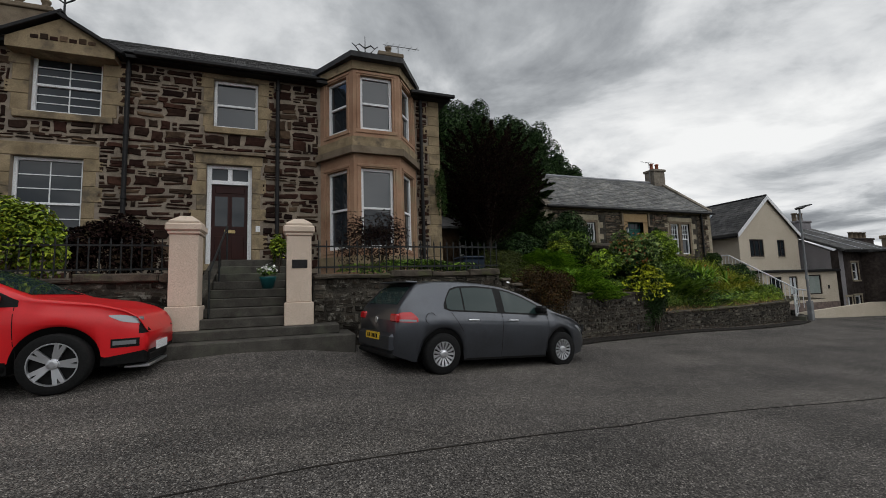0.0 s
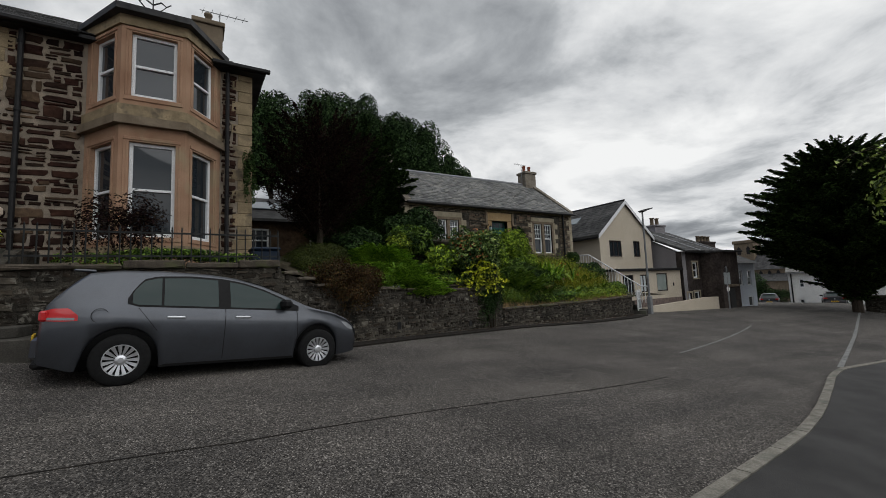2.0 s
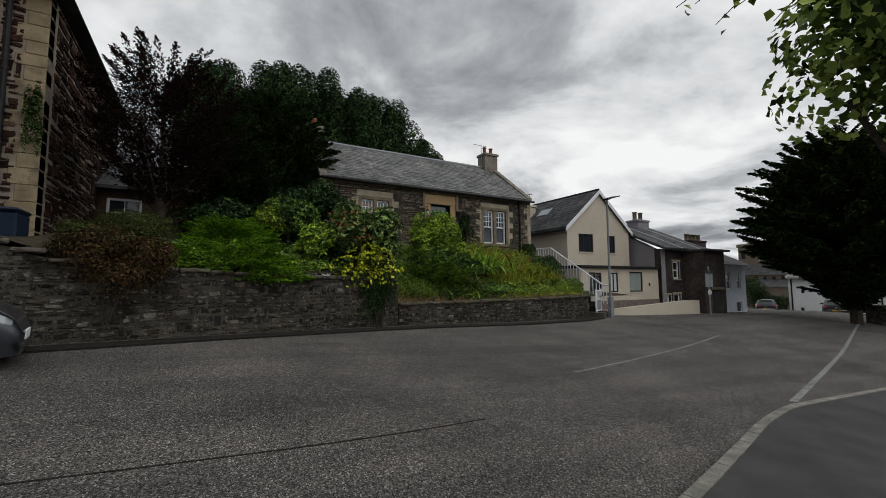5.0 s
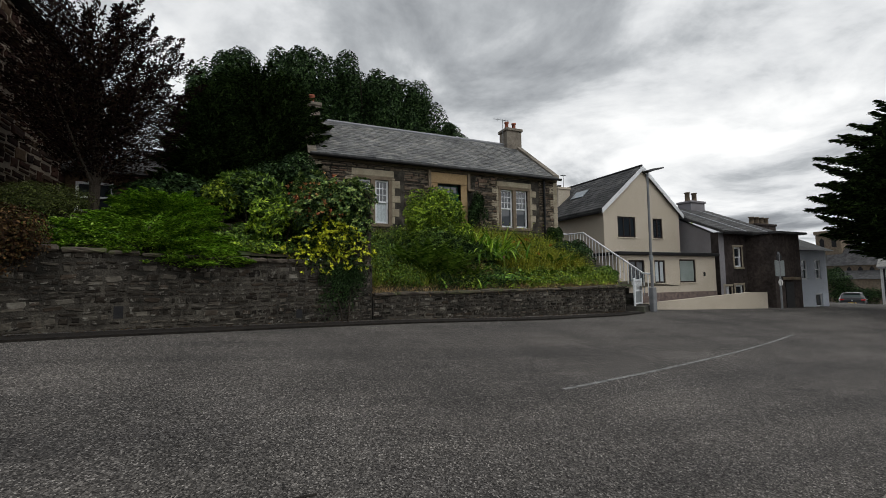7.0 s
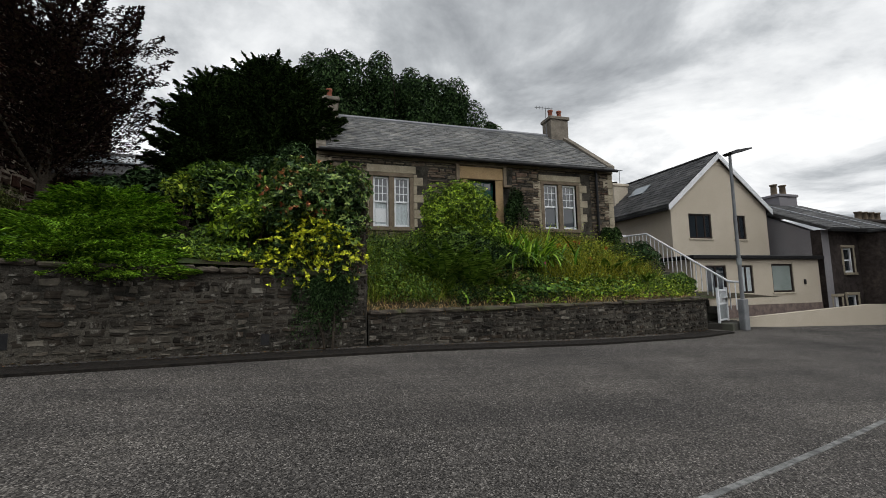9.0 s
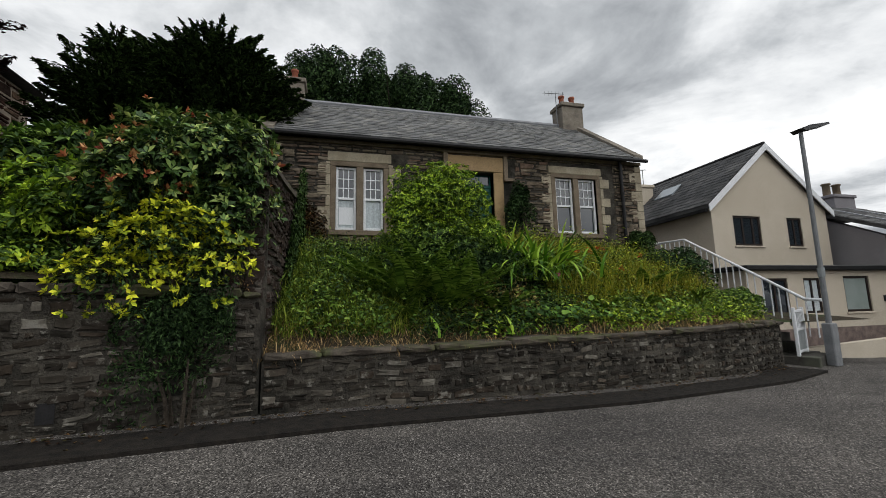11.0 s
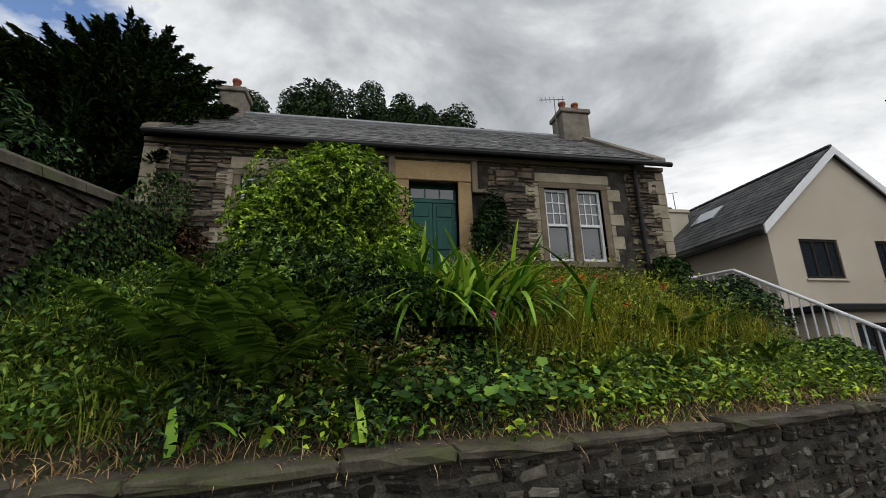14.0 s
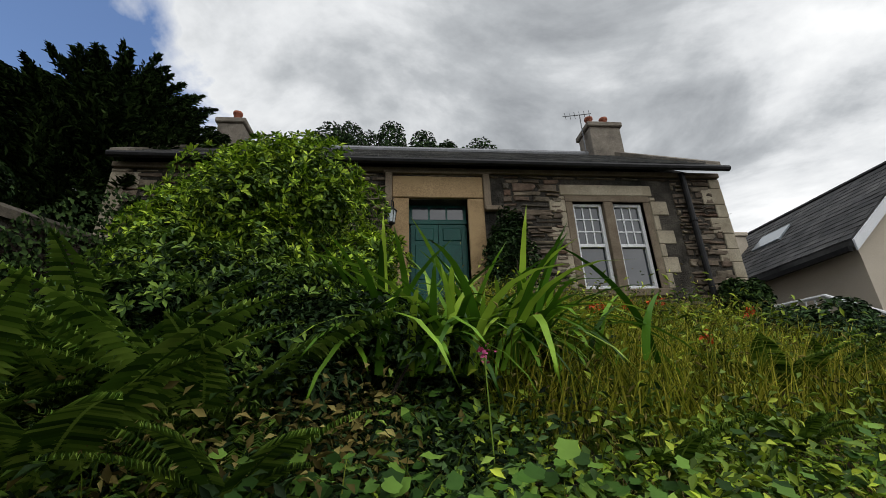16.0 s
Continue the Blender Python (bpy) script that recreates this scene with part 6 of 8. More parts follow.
dark_room(HX0 + 0.5, HX1 - 0.5, HY + 0.9, HY + 1.0, -2, 3.0, mh)
sash_window("window", 31.9, 32.5, 1.3, 2.35, HY, mh, depth=0.1)
sash_window("window", 31.85, 32.5, -0.9, 0.35, HY, mh, depth=0.1)
surround(mh, M["sand_cream"], 31.9, 32.5, 1.3, 2.35, HY, 0.1, 0.12, 0.1, seed=1, side_sway=0.02)
surround(mh, M["sand_cream"], 31.85, 32.5, -0.9, 0.35, HY, 0.1, 0.12, 0.1, seed=2, side_sway=0.02)
surround(mh, M["sand_cream"], 31.0, 31.5, -1.4, 0.3, HY, 0.1, 0.12, 0.05, seed=3, side_sway=0.02)
part("front_door", boxm(31.0, 31.5, HY + 0.12, HY + 0.18, -1.6, 0.3), M["white"], mh)
chimney("chimney", 34.4, 19.5, 4.4, 5.6, 1.3, 0.9, 2, "mauve-rendered chimney with two dark pots", "mauve_harl", "sand_grey", 0.17, 0.6)
chimney("chimney", 41.0, 19.3, 1.5, 4.4, 2.2, 0.9, 4, "dark stone chimney with four pots", "dark_stone", "sand_grey", 0.17, 0.5)
porch = thing("wall_dark_corner", "projecting dark stone block of the corner house", "wall", kind="structure")
part("porch_wall", boxm(32.9, 35.2, 14.2, 15.49, -2.2, 2.95), M["dark_stone"], porch)
part("porch_roof", boxm(32.75, 35.4, 13.9, 15.49, 2.95, 3.07, bevel=0.02), M["slate_dark"], porch)
part("porch_door", boxm(33.7, 34.4, 14.16, 14.2, -1.7, 0.5, bevel=0.01), M["gutter"], porch)
part("porch_hood", boxm(33.55, 34.55, 13.9, 14.2, 0.6, 0.75, bevel=0.02), M["sand_grey"], porch)

bh = thing("pale_house", "pale blue-white rendered house with a slate roof", "house")
b_holes = [(36.5, 37.1, 0.6, 1.7), (37.8, 38.4, 0.6, 1.7), (37.7, 38.4, -1.6, -0.2)]
part("wall", wall_with_holes(bmesh.new(), 35.9, 39.0, 14.8, 15.1, -2.8, 2.2, b_holes), M["white_harl"], bh)
part("wall", boxm(35.9, 36.2, 15.1, 20, -2.8, 2.2), M["white_harl"], bh)
part("roof", prism(bmesh.new(), [(14.5, 2.2), (17.5, 3.7), (20.3, 2.2)], 35.6, 39.3, "x"), M["slate_dark"], bh)
dark_room(36.3, 38.8, 15.5, 15.6, -2.8, 2.1, bh)
for h in b_holes:
    sash_window("window", *h, 14.8, bh, depth=0.08)

ps = thing("street_sign", "round-topped grey road sign on a post, seen from behind", "road sign", (31.6, 13.3, -1.05))
part("post", tube(bmesh.new(), [(0, 0, 0), (0, 0, 3.0)], 0.045, 8), M["galv"], ps)
part("sign_plate", boxm(-0.36, 0.36, -0.03, 0.0, 1.85, 2.6, bevel=0.03), M["sign_face"], ps)
part("sign_top", lathe(bmesh.new(), [(0.2, -0.03), (0.2, 0.0)], (0, 0, 2.72), 14, "y"), M["lamp_dark"], ps)
part("small_plate", lathe(bmesh.new(), [(0.16, -0.03), (0.16, 0.0)], (0, 0, 1.55), 14, "y"), M["far_white"], ps)

lw = thing("long_white_house", "long white-rendered house with a pale shallow roof", "house")
lw_holes = [(0.9 + i * 2.1, 1.3 + i * 2.1, 2.2, 3.1) for i in range(4)] + [(0.8, 1.2, 0.0, 0.9), (2.8, 3.35, -0.9, 1.1), (5.1, 5.55, 0.0, 0.9), (7.3, 7.75, 0.0, 0.9)]
part("wall", wall_with_holes(bmesh.new(), 0, 11.5, 0, 0.3, -4.0, 3.85, lw_holes), M["far_white"], lw)
part("gable_wall", prism(bmesh.new(), [(0.3, -4.0), (6.0, -4.0), (6.0, 3.85), (3.0, 4.7), (0.3, 3.85)], 0, 0.3, "x"), M["far_white"], lw)
part("gable_wall", prism(bmesh.new(), [(0.3, -4.0), (6.0, -4.0), (6.0, 3.85), (3.0, 4.7), (0.3, 3.85)], 11.2, 11.5, "x"), M["far_white"], lw)
part("roof", prism(bmesh.new(), [(-0.25, 3.8), (-0.25, 3.9), (3.0, 4.85), (6.2, 3.9), (6.2, 3.8), (3.0, 4.72)], -0.2, 11.7, "x"), M["slate"], lw)
part("gutter", boxm(-0.1, 11.6, -0.34, -0.25, 3.74, 3.84), M["galv"], lw)
part("downpipe", tube(bmesh.new(), [(0.25, -0.06, -3.5), (0.25, -0.06, 3.8)], 0.06, 8), M["gutter"], lw)
part("downpipe", tube(bmesh.new(), [(6.6, -0.06, -3.5), (6.6, -0.06, 3.8)], 0.06, 8), M["gutter"], lw)
# near-black sheet again, painting this house's rooms as unlit
part("inner_wall", boxm(0.35, 11.1, 0.8, 0.9, -4.0, 3.7), M["frame_and_room_dark"], lw)
for h in lw_holes:
    if h[3] != 1.1:
        sash_window("window", *h, 0, lw, depth=0.1)
part("front_door", boxm(2.8, 3.35, 0.12, 0.2, -0.9, 1.1, bevel=0.01), M["door_maroon"], lw)
lw.matrix_world = pose(59.2, 20.0, -2.4, 0, 0, -73.3)

church = thing("church", "distant stone church with a square tower and long roof", "church", (108, 38, -3))
part("nave_wall", boxm(-4, 4, -9, 6.2, -2, 5.6), M["sand_grey"], church)
part("nave_roof", prism(bmesh.new(), [(-4.4, 5.5), (0, 9.4), (4.4, 5.5)], -9.4, 6.6), M["slate_dark"], church)
part("aisle_wall", boxm(-7, -4.01, -9, 4.0, -2, 3.2), M["sand_grey"], church)
part("aisle_roof", prism(bmesh.new(), [(-7.3, 3.1), (-4.01, 4.6), (-4.01, 3.1)], -9.2, 4.2), M["slate_dark"], church)
part("tower", boxm(-2.0, 2.0, 4.2, 8.0, 4, 11.4, bevel=0.1), M["sand_grey"], church)
part("tower_cap", boxm(-2.2, 2.2, 4.0, 8.2, 11.4, 12.1, bevel=0.1), M["sand_grey"], church)
for y in (5.2, 7.0):
    part("belfry_opening", prism(bmesh.new(), [(y - 0.35, 9.0), (y + 0.35, 9.0), (y + 0.35, 10.3), (y, 10.8), (y - 0.35, 10.3)], -2.04, -1.9, "x"), M["gutter"], church)
for y in np.arange(-8, 5.5, 1.5):
    part("lancet_window", prism(bmesh.new(), [(y - 0.3, 4.0), (y + 0.3, 4.0), (y + 0.3, 4.9), (y, 5.3), (y - 0.3, 4.9)], -4.06, -3.9, "x"), M["gutter"], church)

bush("street_tree", (62.5, 25.0, -2.8), (2.0, 2.0, 2.6), 9000, 0.16, L["dark"], "small dark green tree beside the parked car", 90, 22, 0.38, category="tree")
bush("hedge", (64, 23.2, -3.2), (2.6, 2.0, 1.5), 9000, 0.16, L["dark"], "dark clipped hedge at the street's end", 91, 16, 0.5, category="hedge")
outb = thing("side_wall_right", "grey rubble wall across the mouth of the side road", "wall", (40.4, 9.3, ground_z(40, 8) - 0.1), -82, kind="structure")
part("core", boxm(0, 14.0, -0.2, 0.2, -0.6, 1.15, bevel=0.03), M["mortar_dark"], outb)
part("coping", boxm(-0.05, 14.0, -0.25, 0.25, 1.15, 1.27, bevel=0.03), M["coping"], outb)
rubble(lambda u, v: pose(u, -0.2, v), 9.0, 1.15, [], M["stone_wall"], outb, 17, (0.1, 0.24), (0.2, 0.5), 0.05, None, None, None, 150)

# low slated outbuilding seen between the villa and the shrubs
ob_ = thing("outbuilding", "low red stone outbuilding with a slate roof and skylight", "building")
part("wall", wall_with_holes(bmesh.new(), 3.2, 8.6, 16.6, 16.9, 2.0, 4.1, [(4.2, 5.1, 2.9, 3.8), (6.6, 7.3, 2.9, 3.8)]), M["stone_red"], ob_)
part("roof", prism(bmesh.new(), [(16.3, 4.05), (16.3, 4.15), (18.6, 5.4), (18.6, 4.1)], 3.1, 8.7, "x"), M["slate_dark"], ob_)
part("wall", boxm(3.2, 8.6, 18.4, 18.7, 2.0, 4.0), M["stone_red"], ob_)
sash_window("window", 4.2, 5.1, 2.9, 3.8, 16.6, ob_, 2, 1, depth=0.06)
sash_window("window", 6.6, 7.3, 2.9, 3.8, 16.6, ob_, depth=0.06)
o = part("skylight", boxm(-0.75, 0.75, -0.4, 0.4, 0, 0.05, bevel=0.01), M["skylight"], ob_)
o.matrix_basis = pose(4.9, 17.5, 4.84, 28.5)

# ---- trees ----
conifer("copper_tree", (5.9, 12.4, 2.2), 4.3, 2.3, [(0, 0.5), (0.4, 1.0), (0.7, 1.0), (1, 0.6)], 150, 44000, 0.07, L["copper"], "dark copper-leaved ornamental tree with a forked trunk", 31, 0.11, 0.3, 0.75, 0.15, 0.13, 0.55, 0.05)
conifer("conifer", (9.0, 17.6, 2.3), 6.0, 3.2, [(0, 0.85), (0.35, 1.0), (0.6, 0.9), (0.85, 0.62), (1, 0.3)], 420, 150000, 0.15, L["yew"], "broad dark green conifer between the houses", 32, 0.3, 0.1, 0.3, 0.17, 0.11, 0.3, 0.1, 0.8)
conifer("conifer", (7.7, 15.6, 2.3), 4.6, 1.7, [(0, 0.9), (0.4, 1.0), (0.8, 0.6), (1, 0.2)], 240, 60000, 0.12, L["yew"], "dense dark conifer behind the copper tree", 33, 0.2, 0.08, 0.35, 0.24, 0.14, 0.3)
for i, (x, y, z, h, r, sd) in enumerate([(7.4, 32, 2.4, 15.0, 3.7, 46), (11.6, 31, 2.4, 15.3, 3.2, 41), (15.9, 31, 2.4, 15.2, 3.4, 42), (19.4, 31, 2.4, 13.4, 3.0, 43), (22.4, 31.5, 2.4, 11.6, 2.4, 45)]):
    tree("broadleaf_tree", (x, y, z), h, (r, r, h * 0.36), 60000, 0.2, L["dark"], "tall broadleaf tree with dense dark foliage behind the cottage", sd, 0.35, h * 0.66, 46, 0.29, inner=0.45)
tree("broadleaf_tree", (27, 37, 1), 11.5, (3.6, 3, 3.4), 5500, 0.36, L["mid"], "lighter green tree with gaps behind the roofs", 44, 0.3, 8.4, 24, 0.3)
tree("broadleaf_tree", (49, 33, -2), 10.5, (3.4, 3, 2.6), 4000, 0.4, L["mid"], "feathery green tree beyond the gabled house", 47, 0.3, 8.2, 22, 0.3)
conifer("cypress_tree", (38.5, 9.2, -1.6), 11.0, 6.2, [(0, 0.05), (0.12, 0.2), (0.25, 0.58), (0.42, 1.0), (0.7, 0.85), (0.9, 0.55), (1, 0.25)], 460, 150000, 0.28, L["yew"], "large spreading dark cypress overhanging the road", 48, 0.3, 0.1, 0.26, 0.16, 0.09, 0.26, 0.1)
tree("leafy_tree", (9.75, 0.72, -0.6), 3.4, (0.78, 0.7, 0.8), 6500, 0.055, L["birch"], "pale green roadside tree with heart-shaped leaves and trailing twigs", 49, 0.05, 2.75, 24, 0.36, ratio=0.85)
leafy = bpy.data.objects["leafy_tree"]
rng = np.random.default_rng(50)
for i in range(9):
    a = Vector((-0.35 + 0.08 * i, 0.35 - 0.05 * i, 3.15 + 0.05 * math.sin(i * 2.0)))
    pts = [a, a + Vector((-0.16, 0.14, 0.08)), a + Vector((-0.34, 0.3, 0.02)), a + Vector((-0.5, 0.42, -0.12 - 0.03 * (i % 3)))]
    part("twig", tube(bmesh.new(), pts, 0.006, 5, 0.002), M["bark"], leafy)
    c = np.array([tuple(pts[j].lerp(pts[j + 1], f)) for j in range(3) for f in (0.1, 0.4, 0.7, 0.95)])
    leaf_cloud("twig_foliage", c + rng.normal(0, 0.03, c.shape), np.tile((0, -0.4, 0.5), (len(c), 1)), 0.062, L["birch"], leafy, 51 + i, 0.8, 0.2, 0.8)

# ---- shrub garden ----
spray_bush("juniper", (7.35, 10.15, 1.12), (1.7, 0.9, 1.0), 260, 80000, 0.06, L["juniper"], "spreading bright green juniper overhanging the wall", 51, wide=0.26, thick=0.11)
spray_bush("juniper", (7.4, 11.3, 1.9), (1.2, 0.75, 0.85), 180, 44000, 0.06, L["juniper"], "upper tier of bright green juniper", 52, wide=0.26, thick=0.11)
bush("clipped_bush", (5.5, 11.2, 1.75), (0.8, 0.65, 0.45), 16000, 0.036, L["box"], "low rounded dark clipped bush", 53, 14, 0.6)
bush("clipped_bush", (5.0, 9.9, 1.65), (0.45, 0.4, 0.3), 7000, 0.034, L["box"], "small rounded clipped bush behind the railings", 54, 10, 0.6)
bush("russet_shrub", (5.5, 8.97, 0.6), (1.0, 0.42, 0.8), 18000, 0.05, L["heather"], "russet shrub spilling over the wall", 55, 18, 0.4, lift=0.2)
whorl_bush("shrub", (8.9, 12.2, 1.9), (1.1, 0.8, 0.85), 700, 0.12, 7, L["mid"], L["dark"], "rounded mid-green shrub in the raised garden", 56, 22, 0.34, 5000)
bush("shrub", (7.2, 13.0, 2.1), (1.2, 0.8, 0.75), 6500, 0.12, L["dark"], "dark green garden shrub", 57, 20, 0.38)
whorl_bush("shrub", (9.6, 11.3, 1.5), (0.7, 0.6, 0.65), 420, 0.1, 8, L["choisya"], L["mid"], "light green variegated shrub", 58, 14, 0.4, 2500)
whorl_bush("shrub", (8.3, 11.9, 2.2), (0.5, 0.45, 0.5), 260, 0.085, 8, L["privet"], L["mid"], "yellow-green rounded shrub among darker ones", 59, 12, 0.42, 1500)
bush("shrub", (9.0, 10.75, 1.15), (0.6, 0.35, 0.3), 2200, 0.09, L["choisya"], "low fresh green ground cover on the wall top", 60, 10, 0.45)
bush("shrub", (10.1, 11.75, 1.0), (0.95, 0.5, 0.85), 9000, 0.09, L["dark"], "dense dark evergreen shrub behind the golden one", 94, 20, 0.4)
bush("shrub", (9.05, 11.5, 1.0), (0.6, 0.45, 0.7), 5000, 0.09, L["mid"], "leafy green shrub filling the raised bed", 95, 16, 0.4)
whorl_bush("photinia", (10.6, 11.0, 1.2), (1.1, 0.7, 1.25), 1100, 0.09, 8, L["photinia"], L["dark"], "tall glossy shrub with young red leaves over the wall", 61, 26, 0.32, 7000, ratio=0.42)
whorl_bush("golden_shrub", (10.5, 10.6, 0.8), (1.0, 0.46, 0.75), 520, 0.062, 7, L["lime"], L["dark"], "golden yellow-leaved shrub hanging over the wall", 62, 18, 0.36, 2200, tilt=0.95, ratio=0.5)
rng = np.random.default_rng(5)
p, e = blob_points(rng, 130, (1.15, 0.76, 1.3), 26, 0.98, 0, 0.34)
p[:, 2] = np.abs(p[:, 2]) * 0.8 + 0.95
whorls("young_growth", p, e, 0.075, 6, L["red"], bpy.data.objects["photinia"], 5, 0.7, 0.45, "young red leaves", "stuff")
bush("dark_shrub", (9.9, 13.9, 2.2), (1.15, 0.9, 1.25), 11000, 0.10, L["dark"], "tall dark feathery shrub beside the dividing wall", 63, 24, 0.34, droop=0.3)
bush("trailing_plant", (10.85, 10.5, -0.2), (0.62, 0.26, 0.85), 9000, 0.05, L["dark"], "dark trailing plant hanging down the wall end", 64, 12, 0.4, 0.3, 0.1, 0.9)

# villa garden
bush("garden_bush", (-3.25, 9.6, 1.8), (0.8, 0.7, 0.75), 7000, 0.085, L["copper"], "dark purple-leaved bush below the window", 65, 18, 0.4)
bush("privet_bush", (-4.55, 8.75, 1.7), (0.95, 0.55, 0.85), 9000, 0.09, L["privet"], "bright yellow-green shrub over the wall", 66, 22, 0.38)
bush("rose_bush", (1.55, 9.3, 1.85), (0.85, 0.6, 0.8), 4200, 0.06, L["copper"], "sparse thorny bush with dark twigs before the bay", 67, 20, 0.4, inner=0.2)
bush("flower_bed", (2.3, 8.75, 1.8), (1.7, 0.25, 0.22), 3500, 0.07, L["mid"], "green bedding plants behind the railings", 68, 26, 0.3)
bush("ivy", (3.85, 11.25, 3.2), (0.2, 0.15, 1.1), 1500, 0.06, L["ivy"], "dark creeper on the villa corner", 69, 14, 0.35, stem=False)
pot = thing("flower_pot", "teal glazed pot with white flowers on the steps", "flower pot", (-0.62, 9.25, 1.645))
smooth(part("pot", lathe(bmesh.new(), [(0.1, 0), (0.15, 0.2), (0.17, 0.24), (0.15, 0.24), (0.13, 0.2)], (0, 0, 0), 16), M["teal"], pot))
rng = np.random.default_rng(8)
p, e = blob_points(rng, 260, (0.18, 0.18, 0.14), 8, 0.5, 0, 0.5)
leaf_cloud("leaves", p + (0, 0, 0.3), e, 0.06, L["mid"], pot, 8)
leaf_cloud("blossom", p[:90] * 1.05 + (0, 0, 0.36), e[:90], 0.05, L["flower_white"], pot, 9, 0.9)
bush("potted_plant", (-0.42, 9.9, 2.1), (0.22, 0.22, 0.4), 500, 0.1, L["privet"], "tall plant with yellowing leaves beside the door", 70, 8, 0.5)
bin_ = thing("wheelie_bin", "dark blue plastic wheelie bin behind the railings", "bin", (4.0, 9.7, 1.62))
part("body", boxm(-0.28, 0.28, -0.3, 0.3, 0.05, 0.62, bevel=0.03), M["blue_bin"], bin_)
part("lid", boxm(-0.3, 0.3, -0.33, 0.32, 0.62, 0.69, bevel=0.03), M["blue_bin"], bin_)

# ---- cottage garden ----
def scatter(rng, k, x0, x1, d0, d1, keep=None):
    x = rng.uniform(x0, x1, k)
    d = rng.uniform(d0, d1, k)
    y = np.interp(x, WALL_X, WALL_Y) + d
    ok = y < CY - 0.15
    if keep is not None:
        ok &= keep(x, y)
    x, y = x[ok], y[ok]
    return np.stack([x, y, [garden_z(a, b) - 0.03 for a, b in zip(x, y)]], 1)


rng = np.random.default_rng(71)
for name, k, ln, w, lean, mat, zone, label in (
        ("meadow_grass", 13000, 0.36, 0.0045, 0.85, "grass", (11.15, 21.3, 0.35, 5.0), "long unkempt garden grass"),
        ("tall_grass", 5500, 0.4, 0.006, 0.95, "grass", (11.3, 13.6, 0.4, 3.2), "long fresh green grass beside the dividing wall"),
        ("tall_grass", 15000, 0.62, 0.007, 0.6, "gold_grass", (15.8, 20.2, 0.9, 4.2), "taller yellow-green grasses before the cottage"),
        ("dry_grass", 5200, 0.2, 0.004, 1.3, "dry", (11.2, 21.0, 0.04, 0.7), "dry straw-coloured grass along the wall top")):
    b = scatter(rng, k, *zone)
    v, t_ = blades(rng, b, ln, w, lean)
    o = raw_mesh(name, v, t_, L[mat], None, "stuff")
    tagged(o, label, "grass")


def weeds(name, label, k, zone, size, mat, seed, height=0.25, ratio=0.5, tall=0.2):
    """Low leafy ground cover in tufts."""
    rng = np.random.default_rng(seed)
    c = scatter(rng, max(8, k // 28), *zone)
    pick = rng.integers(0, len(c), k)
    p = c[pick] + np.stack([rng.normal(0, 0.12, k), rng.normal(0, 0.12, k), np.abs(rng.normal(0, height, k)) + 0.02], 1)
    e = rng.normal(0, 0.5, (k, 3)) + (0, -0.4, 0.4)
    o = leaf_cloud(name, p, e, size, L[mat], None, seed, ratio, 0.7, kind="stuff")
    return tagged(o, label, "plants")


weeds("ground_cover", "tangled green weeds covering the bank", 15000, (13.2, 21.0, 0.4, 4.8), 0.08, "mid", 72, 0.14)
weeds("ground_cover", "fresh yellow-green weeds on the bank", 11000, (15.6, 21.2, 0.3, 4.2), 0.075, "privet", 73, 0.17)
weeds("ground_cover", "lush green weeds among the long grass", 6000, (11.7, 12.9, 0.4, 3.4), 0.07, "mid", 96, 0.17)
weeds("ground_cover", "tall yellow-green weeds before the cottage", 13000, (16.0, 20.6, 1.3, 4.2), 0.085, "privet", 97, 0.3, 0.34)
weeds("ground_cover", "straw-coloured seed heads in the long grass", 3500, (15.8, 20.4, 0.6, 4.0), 0.05, "dry_weed", 98, 0.34, 0.3)
weeds("ground_cover", "dark leafy undergrowth on the bank", 6000, (12.0, 16.5, 1.2, 3.6), 0.08, "dark", 74, 0.16)
weeds("ground_cover", "dark broad-leaved weeds along the wall top", 8000, (13.3, 16.0, 0.25, 1.6), 0.062, "dark", 90, 0.13, 0.42)
weeds("ground_cover", "withering straw-brown weeds among the ferns", 2600, (13.8, 15.2, 0.5, 1.6), 0.06, "dry_weed", 91, 0.2)
weeds("ground_cover", "small pale leaves along the wall edge", 3000, (14.0, 20.5, 0.22, 0.7), 0.07, "choisya", 92, 0.1)
weeds("ground_cover", "mixed low green plants along the shrub garden's edge", 6000, (4.9, 10.9, 0.3, 1.6), 0.07, "mid", 93, 0.1)
whorl_bush("cottage_shrub", (14.0, 13.35, 1.22), (1.35, 0.95, 1.42), 4200, 0.066, 8, L["choisya"], L["mid"], "rounded shrub with fresh light green tips in the garden", 75, 54, 0.24, 20000)
whorl_bush("undergrowth_shrub", (13.9, 12.7, 1.0), (1.4, 0.6, 0.75), 1500, 0.07, 7, L["mid"], L["dark"], "dark leafy shrub below the light green one", 76, 26, 0.33, 8000)
bush("undergrowth_shrub", (15.0, 12.55, 1.0), (0.9, 0.55, 0.5), 7000, 0.065, L["dark"], "dark undergrowth beside the sword-leaved clump", 77, 18, 0.36, 0.45)
bush("climbing_rose", (16.85, CY - 0.28, 2.3), (0.5, 0.22, 1.1), 4200, 0.075, L["dark"], "climbing rose on the wall beside the green door", 78, 18, 0.34, inner=0.3)
bush("wall_shrub", (20.45, CY - 0.4, 2.0), (0.4, 0.35, 0.6), 2600, 0.09, L["ivy"], "green shrub at the cottage corner", 79, 12, 0.4)
bush("wall_shrub", (11.5, CY - 0.5, 2.2), (0.55, 0.4, 0.65), 2200, 0.08, L["heather"], "reddish shrub against the cottage wall", 80, 14, 0.4, inner=0.3)
bush("creeper_mound", (20.3, 14.6, 1.1), (1.25, 0.95, 0.75), 9000, 0.08, L["dark"], "dense dark creeper mound by the stairs", 81, 26, 0.36)
